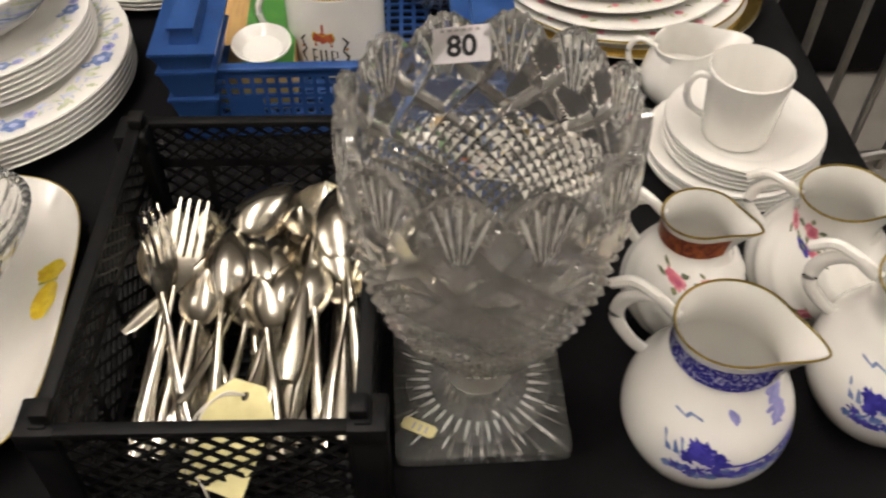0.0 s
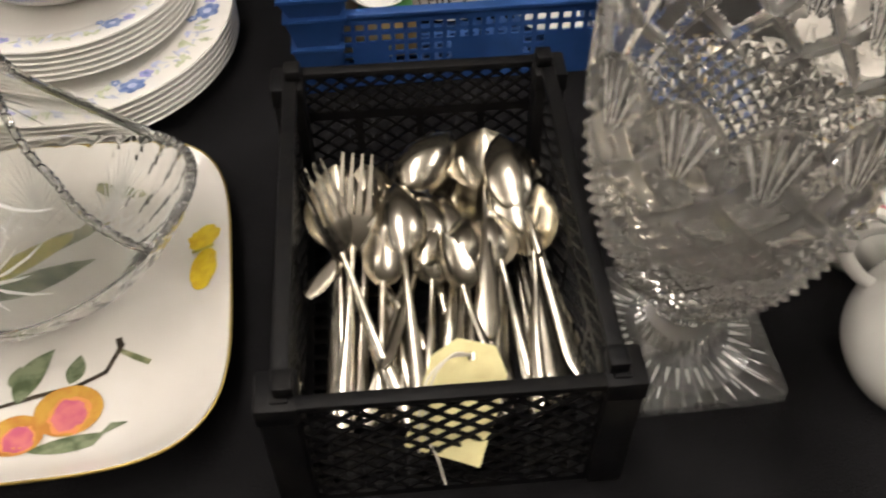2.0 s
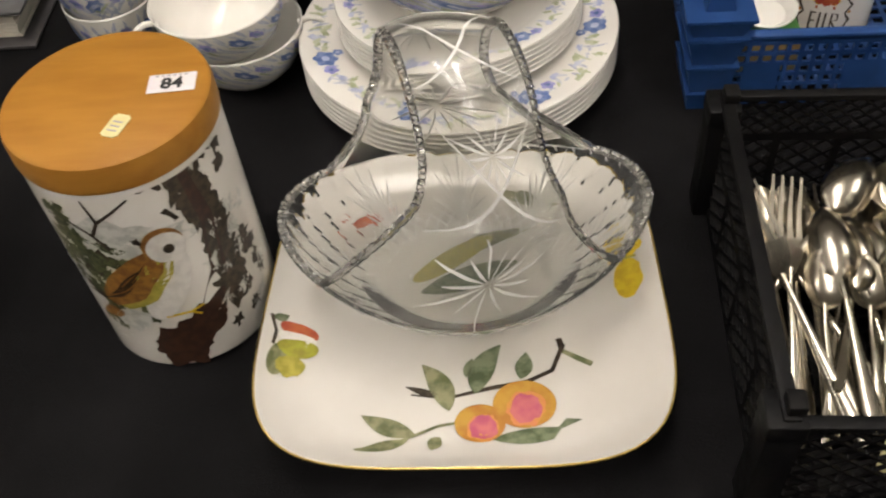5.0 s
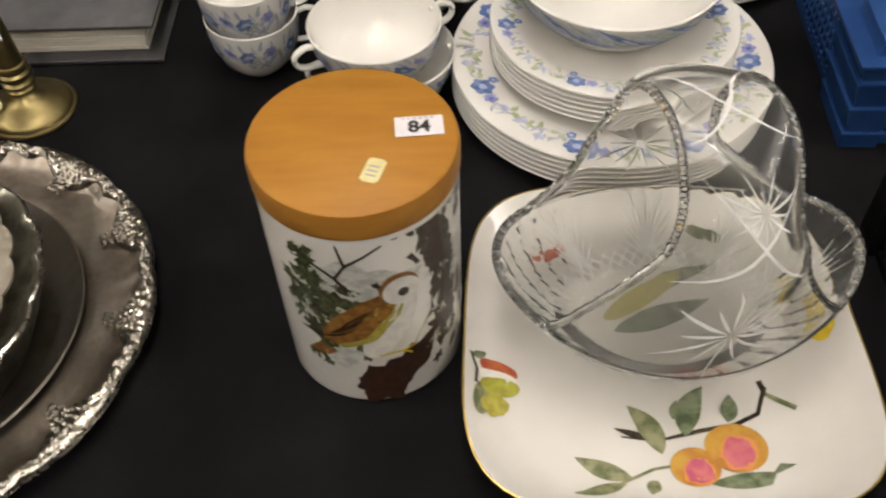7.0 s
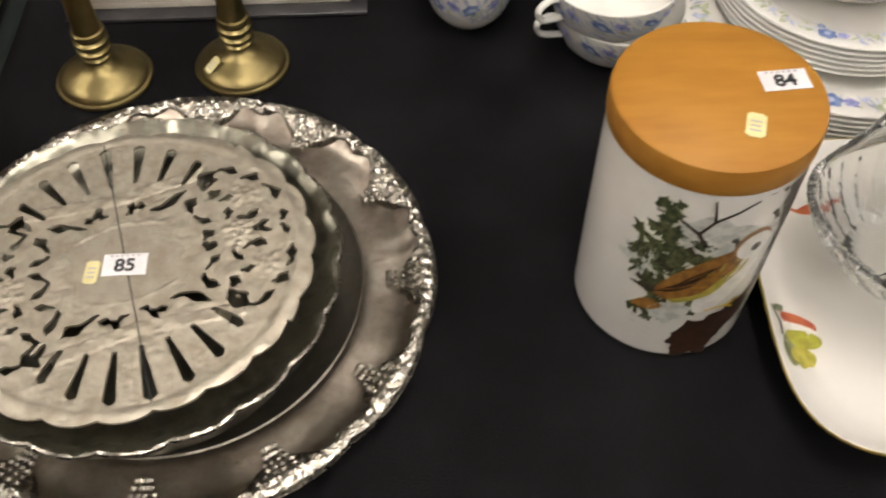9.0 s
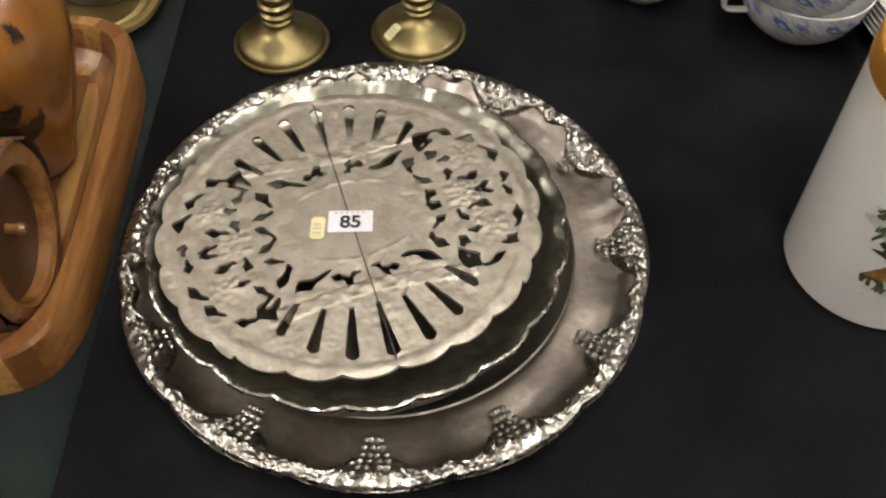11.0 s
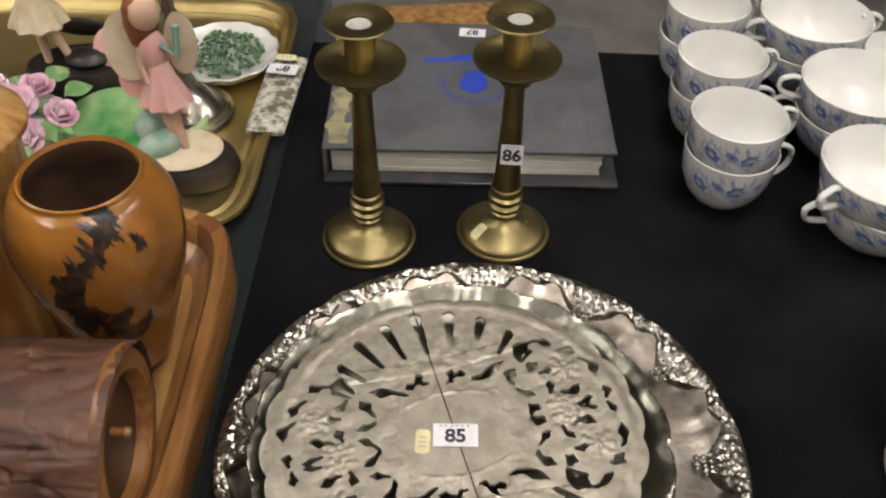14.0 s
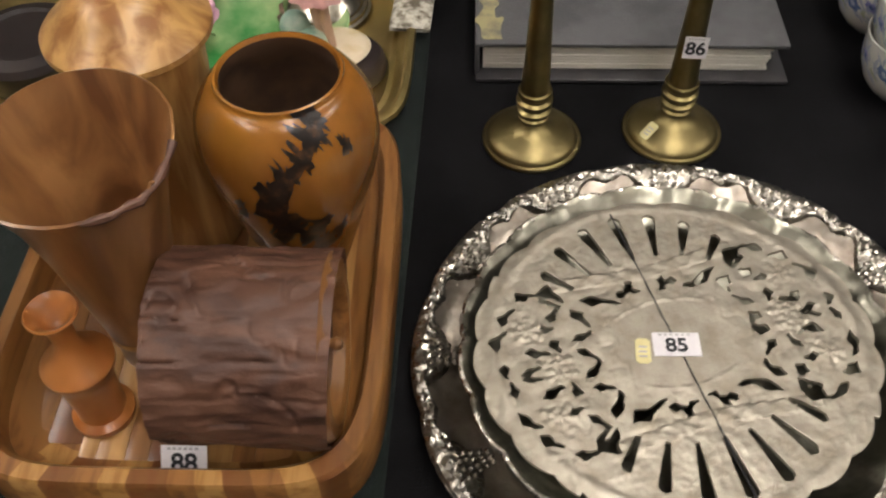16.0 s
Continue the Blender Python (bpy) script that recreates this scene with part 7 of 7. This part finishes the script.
def goblet():
    t = thing("wooden_goblet", "tall brown turned wood beaker with natural bark edge", "goblet", (-1.245, 0.4475, FL))
    outer = [(0.0, 0.0), (0.020, 0.0), (0.021, 0.003), (0.0205, 0.022), (0.022, 0.025), (0.0225, 0.030), (0.0235, 0.034), (0.029, 0.070), (0.036, 0.115), (0.043, 0.150), (0.050, 0.172), (0.054, 0.182)]
    inner = [(0.0525, 0.1828), (0.049, 0.174), (0.041, 0.150), (0.033, 0.115), (0.026, 0.07), (0.0, 0.055)]

    def warp(th, i, r, z):
        k = min(max((z - 0.12) / 0.06, 0), 1)
        bite = math.exp(-(math.atan2(math.sin(th + 0.55), math.cos(th + 0.55)) / 0.45) ** 2)
        return r * (1 + 0.012 * k * noise.noise(Vector((math.cos(th) * 5, math.sin(th) * 5, 0)))), z + k * 0.006 * math.sin(th + 0.4) - k * 0.005 * bite * (1 + noise.noise(Vector((th * 9, 1, 1))))
    turned("body", outer + inner, BROWN_WOOD, t, "", 96, warp)
    rim = []
    for k in range(14):
        th = -1.2 + 1.25 * k / 13
        r, z = warp(th, 0, 0.0533, 0.1810)
        rim.append((r * math.cos(th), r * math.sin(th), z))
    tube("bark_edge", rim, [0.0012 + 0.0016 * abs(math.sin(k * 2.3)) for k in range(14)], BARK, t, "dark bark left on the rim", n=8)
    turned("pale_ring", [(0.0225, 0.0245), (0.0234, 0.026), (0.0238, 0.029), (0.0234, 0.0315)], PALE_WOOD, t, "pale turned ring", 48)


goblet()
jar = thing("lidded_wood_jar", "tall ash wood jar with broad domed lid", "jar", (-1.247, 0.557, FL))
turned("body", [(0, 0), (0.040, 0), (0.0415, 0.003), (0.0405, 0.06), (0.0405, 0.13), (0.0425, 0.168), (0.041, 0.169), (0, 0.169)], PALE_WOOD, jar, "striped ash body", 72)
turned("lid", [(0, 0.1692), (0.047, 0.1692), (0.0505, 0.172), (0.0505, 0.176), (0.047, 0.180), (0.039, 0.186), (0.030, 0.196), (0.022, 0.203), (0, 0.206)], PALE_WOOD, jar, "domed ash lid with broad rim", 72)
turned("knob", [(0, 0.2055), (0.006, 0.206), (0.005, 0.213), (0.010, 0.222), (0.008, 0.230), (0, 0.232)], PALE_WOOD, jar, n=24)
bud = thing("bud_vase", "small turned cherry wood bud vase with flared neck", "vase", (-1.2640, 0.3960, FL))
turned("body", [(0, 0), (0.0185, 0), (0.0195, 0.002), (0.0192, 0.005), (0.0150, 0.0085), (0.0145, 0.012), (0.0165, 0.040), (0.0185, 0.052), (0.0212, 0.055), (0.0215, 0.058), (0.0185, 0.062), (0.0095, 0.070), (0.0068, 0.080),
                (0.0075, 0.092), (0.0125, 0.102), (0.0150, 0.105), (0.0142, 0.1062), (0.0095, 0.102), (0.0055, 0.092), (0, 0.088)], CHERRY, bud, "", 64)

# ---- gilt tray with ornaments ----
def gold_tray():
    t = thing("gilt_tray", "rectangular gold-coloured metal tray with rolled rim", "tray", (-1.335, 0.838, 0.0015), 1.0)
    A, B, n, V, F = 0.237, 0.192, 128, [], []
    rows = [(0.0, 0.016), (-0.001, 0.0195), (-0.005, 0.0205), (-0.008, 0.0185), (-0.010, 0.012), (-0.017, 0.007), (-0.021, 0.0085), (-0.024, 0.0065), (-0.030, 0.0045)]
    for off, z in [(-0.014, 0.0)] + rows:
        for k in range(n):
            x, y = superoval(A + off, B + off, 2 * math.pi * k / n, 9)
            V.append((x, y, z))
    R = len(rows) + 1
    for i in range(R - 1):
        for k in range(n):
            F.append((i * n + k, i * n + (k + 1) % n, (i + 1) * n + (k + 1) % n, (i + 1) * n + k))
    edge = 7
    raw("rolled_rim", V[:edge * n], [f for f in F if max(f) < edge * n], GOLD_TRAY, t, "rolled gold metal rim")
    cut = (edge - 1) * n
    floor_faces = [tuple(k - cut for k in f) for f in F if min(f) >= cut] + [tuple((R - 1) * n - cut + k for k in range(n))]
    raw("tray_floor", V[cut:], floor_faces, GOLD_TRAY, t, "flat gold metal floor")
    raw("underside", V[:n], [tuple(reversed(range(n)))], GOLD_TRAY, t)


gold_tray()
GT = 0.0066
cs = thing("silver_candlestick", "silver-plated candlestick with spreading reeded foot on the gilt tray", "candlestick", (-1.186, 0.828, GT))
turned("foot", [(0, 0), (0.044, 0), (0.0455, 0.002), (0.044, 0.005), (0.041, 0.006), (0.0405, 0.009), (0.037, 0.010), (0.036, 0.013), (0.024, 0.022), (0.014, 0.034), (0.009, 0.050), (0.007, 0.062), (0, 0.063)], SILVER, cs, "reeded spreading foot", 72)
turned("stem", [(0, 0.062), (0.008, 0.063), (0.0105, 0.067), (0.008, 0.071), (0.0055, 0.076), (0.0065, 0.100), (0.0095, 0.108), (0.0065, 0.114), (0.008, 0.130), (0.014, 0.136), (0.012, 0.150), (0, 0.150)], SILVER, cs, "knopped stem", 40)


def joined(name, pieces, parent=None):
    """Pieces of (verts, faces, material) in one mesh, each in its own material."""
    V, F, I, mats = [], [], [], []
    for v, f, m in pieces:
        if m not in mats:
            mats.append(m)
        b = len(V)
        V += [tuple(q) for q in v]
        F += [tuple(b + k for k in face) for face in f]
        I += [mats.index(m)] * len(f)
    ob = raw(name, V, F, mats, parent)
    ob.data.polygons.foreach_set("material_index", I)
    return ob


def moved(vf, x, y, z, sx=1, sy=1, sz=1, rz=0, rx=0):
    M = pose(x, y, z, rx, 0, rz) @ Matrix.Diagonal((sx, sy, sz, 1))
    return [M @ Vector(v) for v in vf[0]], vf[1]


BALL = lathe([(0, -1), (0.5, -0.866), (0.866, -0.5), (1, 0), (0.866, 0.5), (0.5, 0.866), (0, 1)], 20)
DISC = lathe([(0, 0), (1, 0), (1.05, 0.3), (0.98, 0.8), (0.9, 1.0), (0, 1.05)], 40)
SKIRT = lathe([(0, 1), (0.35, 1), (0.55, 0.6), (0.9, 0.15), (1.0, 0), (0.9, 0.02), (0, 0.5)], 40, lambda th, i, r, z: (r * (1 + 0.10 * math.sin(9 * th) * (z < 0.5)), z))


def wing(px, py, pz, r, rz, rx=80, sy=1.5):
    return moved(lathe([(0, 0), (0.6, 0.015), (1, 0), (0.6, -0.015), (0, -0.01)], 24), px, py, pz, r, r * sy, r, rz, rx)


def ornament_a():
    ob = joined("figurine", [
        (*moved(DISC, 0, 0, 0, 0.036, 0.031, 0.016), EBONY),
        (*moved(DISC, -0.006, 0.002, 0.0165, 0.030, 0.025, 0.004, 20), CREAMY),
        (*moved(BALL, -0.022, -0.002, 0.026, 0.020, 0.012, 0.010, 40), TEAL),
        (*moved(BALL, -0.032, 0.006, 0.034, 0.012, 0.010, 0.012, 10), TEAL),
        (*sweep([(-0.004, 0.002, 0.019), (-0.008, 0.003, 0.045), (-0.010, 0.004, 0.072)], [0.0035, 0.0045, 0.0055], 10), SKIN),
        (*sweep([(-0.010, 0.004, 0.019), (-0.014, 0.005, 0.045), (-0.016, 0.005, 0.072)], [0.0035, 0.0045, 0.0055], 10), SKIN),
        (*moved(SKIRT, -0.012, 0.004, 0.060, 0.020, 0.017, 0.034), PINK),
        (*moved(BALL, -0.014, 0.005, 0.100, 0.011, 0.009, 0.018), PINK),
        (*sweep([(-0.006, 0.000, 0.108), (0.004, 0.002, 0.098), (0.006, 0.004, 0.120)], 0.0030, 8), TEAL),
        (*sweep([(-0.022, 0.004, 0.108), (-0.024, 0.000, 0.090), (-0.020, -0.004, 0.078)], 0.0030, 8), SKIN),
        (*moved(BALL, -0.016, 0.006, 0.128, 0.012, 0.012, 0.014), SKIN),
        (*moved(BALL, -0.020, 0.008, 0.118, 0.013, 0.011, 0.026, 0, 8), AUBURN),
        (*wing(-0.036, 0.012, 0.098, 0.017, 20), CREAMY),
        (*wing(-0.034, 0.010, 0.074, 0.013, 20, 80, 1.2), PINK),
        (*wing(0.004, 0.016, 0.100, 0.015, -20), CREAMY)])
    ob.matrix_basis = pose(-1.160, 0.742, GT) @ Matrix.Diagonal((1.1, 1.1, 1.22, 1))
    return tagged(ob, "fairy-like bisque figurine in pink on a dark oval base", "figurine")


def ornament_b():
    ob = joined("figurine", [
        (*moved(DISC, 0, 0, 0, 0.052, 0.034, 0.030, 12), EBONY),
        (*moved(BALL, 0.012, -0.004, 0.036, 0.022, 0.016, 0.009, 0), EBONY),
        (*wing(0.038, -0.002, 0.046, 0.019, -8, 66, 1.1), PINK),
        (*sweep([(-0.002, -0.006, 0.034), (-0.012, -0.004, 0.062), (-0.018, -0.002, 0.082)], [0.004, 0.0045, 0.006], 10), SKIN),
        (*sweep([(-0.026, -0.004, 0.030), (-0.028, -0.002, 0.060), (-0.028, 0.0, 0.082)], [0.004, 0.0045, 0.006], 10), SKIN),
        (*moved(SKIRT, -0.026, 0, 0.072, 0.027, 0.025, 0.040), CREAMY),
        (*moved(BALL, -0.026, 0, 0.120, 0.012, 0.010, 0.020), PINK),
        (*moved(BALL, -0.026, 0, 0.150, 0.013, 0.013, 0.014), AUBURN),
        (*moved(BALL, 0.006, 0.016, 0.058, 0.030, 0.005, 0.012, 0, 20), EBONY)])
    ob.matrix_basis = pose(-1.300, 0.868, GT)
    return tagged(ob, "bisque figurine in a pleated cream skirt on a dark rocky base", "figurine")


ornament_a()
ornament_b()

leafp = thing("leaf_plate", "green and white glazed leaf-shaped plate lying on the gilt tray", "plate", (-1.238, 0.770, GT), 18)
turned("body", [(0, 0), (0.046, 0), (0.066, 0.008), (0.074, 0.015), (0.073, 0.0165), (0.062, 0.011), (0.04, 0.004), (0, 0.003)], GREENGL, leafp, "green shading to white glaze", 80,
       lambda th, i, r, z: (r * (1 + 0.05 * math.sin(5 * th) + 0.15 * math.cos(th) ** 3), z))
shell = thing("bird_dish", "white shell dish with green mossy modelling on the gilt tray", "dish", (-1.166, 0.910, GT), -25)
turned("body", [(0, 0), (0.034, 0), (0.046, 0.010), (0.054, 0.020), (0.053, 0.0215), (0.043, 0.014), (0, 0.006)], CHINA, shell, "white scalloped shell", 72, lambda th, i, r, z: (r * (1 + 0.05 * abs(math.sin(6 * th)) * (r > 0.04)), z))
bm = bmesh.new()
for k in range(260):
    a, r = random.random() * 6.28, 0.040 * math.sqrt(random.random())
    bmesh.ops.create_icosphere(bm, subdivisions=1, radius=random.uniform(0.0016, 0.0034), matrix=Matrix.Translation((r * math.cos(a), r * math.sin(a), 0.014 + random.random() * 0.008)))
tagged(part("moss", bm, surface("moss_glaze", (0.05, 0.12, 0.04), 0.4, second=(0.12, 0.22, 0.10), scale=120), shell, "green modelled moss"), kind="stuff")


def rose_bunch():
    t = thing("china_roses", "bunch of pink china roses with green leaves", "ornament", (-1.322, 0.762, GT), 0)
    turned("basket", [(0, 0), (0.030, 0), (0.042, 0.020), (0.046, 0.034), (0.0, 0.040)], CHINA, t, "white china basket", 40)

    def rose(x, y, z, s, rx, rz):
        V, F = [], []
        petals = [moved(BALL, 0, 0, s * 0.55, s * 0.30, s * 0.30, s * 0.36)]
        for count, out, wide, lean, up, turn in ((3, 0.24, 0.42, 14, 0.56, 0.0), (5, 0.46, 0.46, 30, 0.46, 0.5), (6, 0.72, 0.50, 52, 0.34, 0.2)):
            for k in range(count):
                a = 2 * math.pi * k / count + turn
                petals.append(moved(BALL, s * out * math.cos(a), s * out * math.sin(a), s * up, s * wide, s * 0.09, s * 0.42, math.degrees(a) + 90, lean))
        for pv, pf in petals:
            b = len(V)
            V += [tuple(q) for q in pv]
            F += [tuple(b + k for k in f) for f in pf]
        M = pose(x, y, z, rx, 0, rz)
        raw("rose", [M @ Vector(v) for v in V], F, LILAC, t, "pink layered rose", sharp=80)
    for x, y, z, s, rx, rz in ((0.022, -0.030, 0.036, 0.0135, 40, 20), (0.005, 0.000, 0.048, 0.0145, 25, 60), (-0.024, 0.024, 0.046, 0.0125, 20, 10), (0.012, 0.032, 0.044, 0.012, 15, 80), (0.040, 0.006, 0.036, 0.0115, 35, 60),
                               (-0.020, -0.024, 0.040, 0.0125, 40, -30), (-0.045, 0.0, 0.036, 0.012, 30, -60)):
        rose(x, y, z, s * 1.28, rx, rz)
    for k in range(16):
        a = k * 2.4
        r = 0.018 + 0.034 * (k % 4) / 3
        M = pose(r * math.cos(a), r * math.sin(a), 0.034 + 0.004 * (k % 3), 18 * math.sin(a), 15 * math.cos(a), math.degrees(a))
        V, F = [], []
        for i in range(6):
            f = i / 5
            w = 0.011 * math.sin(math.pi * f ** 0.8)
            for s in (-1, 0, 1):
                V.append(M @ Vector((0.030 * f, s * w, 0.004 * math.sin(math.pi * f) - (0.003 if s == 0 else 0))))
        for i in range(5):
            for j in range(2):
                q = i * 3 + j
                F.append((q, q + 1, q + 4, q + 3))
        raw("leaf", V, F, LEAFG, t, "pale green china leaf")


rose_bunch()
dk = thing("dark_lid", "black turned bowl standing beyond the wooden tray", "bowl", (-1.415, 0.72, GT))
turned("body", [(0, 0), (0.034, 0), (0.044, 0.014), (0.050, 0.040), (0.047, 0.046), (0.036, 0.049), (0.034, 0.046), (0.0, 0.045)], EBONY, dk, "", 64)

pk = thing("bagged_packet", "clear plastic bag of small white pieces with lot sticker", "packet", (-1.101, 0.848, 0.0215), -2)
V, F = [], []
for i in range(13):
    for j in range(29):
        x, y = (i / 12 - 0.5) * 0.036, (j / 28 - 0.5) * 0.128
        V.append((x, y, 0.004 * (1 - (2 * i / 12 - 1) ** 4) * (1 - (2 * j / 28 - 1) ** 8) + 0.0016 * noise.noise(Vector((x * 160, y * 120, 3)))))
for i in range(12):
    for j in range(28):
        F.append((i * 29 + j, (i + 1) * 29 + j, (i + 1) * 29 + j + 1, i * 29 + j + 1))
n0 = len(V)
V += [(x, y, -0.0035) for x, y, z in V[:n0]]
F += [tuple(k + n0 for k in reversed(f)) for f in F[:]]
raw("filling", V, F, surface("wrapped_pieces", (0.58, 0.55, 0.46), 0.25, second=(0.16, 0.14, 0.10), scale=110, mix=(0.42, 0.6), coat=0.6), pk, "white pieces showing through plastic", sharp=60)
lot_label("89", pk, pose(0.001, 0.026, 0.0098, 0, 0, 176), 0.030, 0.017)
price_tab(pk, pose(0.0, 0.048, 0.0092, 0, 0, 90), 0.010, 0.018)

# ---- what stands behind and beside the tables ----
ch = thing("wooden_chair", "pale wooden chair standing behind the tables", "chair", (-1.02, 1.36, -0.75), 8)
for sx in (-1, 1):
    for sy in (-1, 1):
        block("leg", sx * 0.18 - 0.018, sx * 0.18 + 0.018, sy * 0.17 - 0.018, sy * 0.17 + 0.018, 0, 0.44, PALE_WOOD, ch, "", 0.003)
block("seat", -0.21, 0.21, -0.20, 0.20, 0.44, 0.47, PALE_WOOD, ch, "pale wooden seat", 0.006)
bag = thing("patterned_cushion", "dark red patterned cushion lying on the floor behind the table", "cushion", (-0.82, 1.66, -0.75), 4)
V, F = [], []
BALLBIG = lathe([(0, -1), (0.6, -0.9), (0.9, -0.5), (1, 0), (0.9, 0.5), (0.6, 0.9), (0, 1)], 48)
V, F = moved(BALLBIG, 0, 0, 0.10, 0.20, 0.14, 0.10)
raw("cover", V, F, surface("patterned_cloth", (0.22, 0.03, 0.05), 0.8, second=(0.35, 0.25, 0.12), scale=22, mix=(0.5, 0.6)), bag, "dark red patterned cloth")
st = thing("metal_rack", "dull steel rack of thin uprights standing on the floor", "rack", (0.78, 1.30, -0.75), 0)
for k in range(5):
    tube("upright", [(0.09 * k - 0.22, 0.02 * k, 0), (0.09 * k - 0.20, 0.02 * k, 0.70)], 0.008, STEEL, st, "", n=8)
tube("top_rail", [(-0.22, 0, 0.70), (0.20, 0.08, 0.70)], 0.010, STEEL, st, "", n=8)
tube("bottom_rail", [(-0.24, 0, 0.04), (0.16, 0.08, 0.04)], 0.010, STEEL, st, "", n=8)
far = thing("far_table", "further sale table under a black cloth", "table", (1.35, 2.05, -0.75), 0)
block("cloth", -0.75, 0.75, -0.38, 0.38, 0.02, 0.745, BLACK_CLOTH, far, "black cloth reaching near the floor", 0.01)
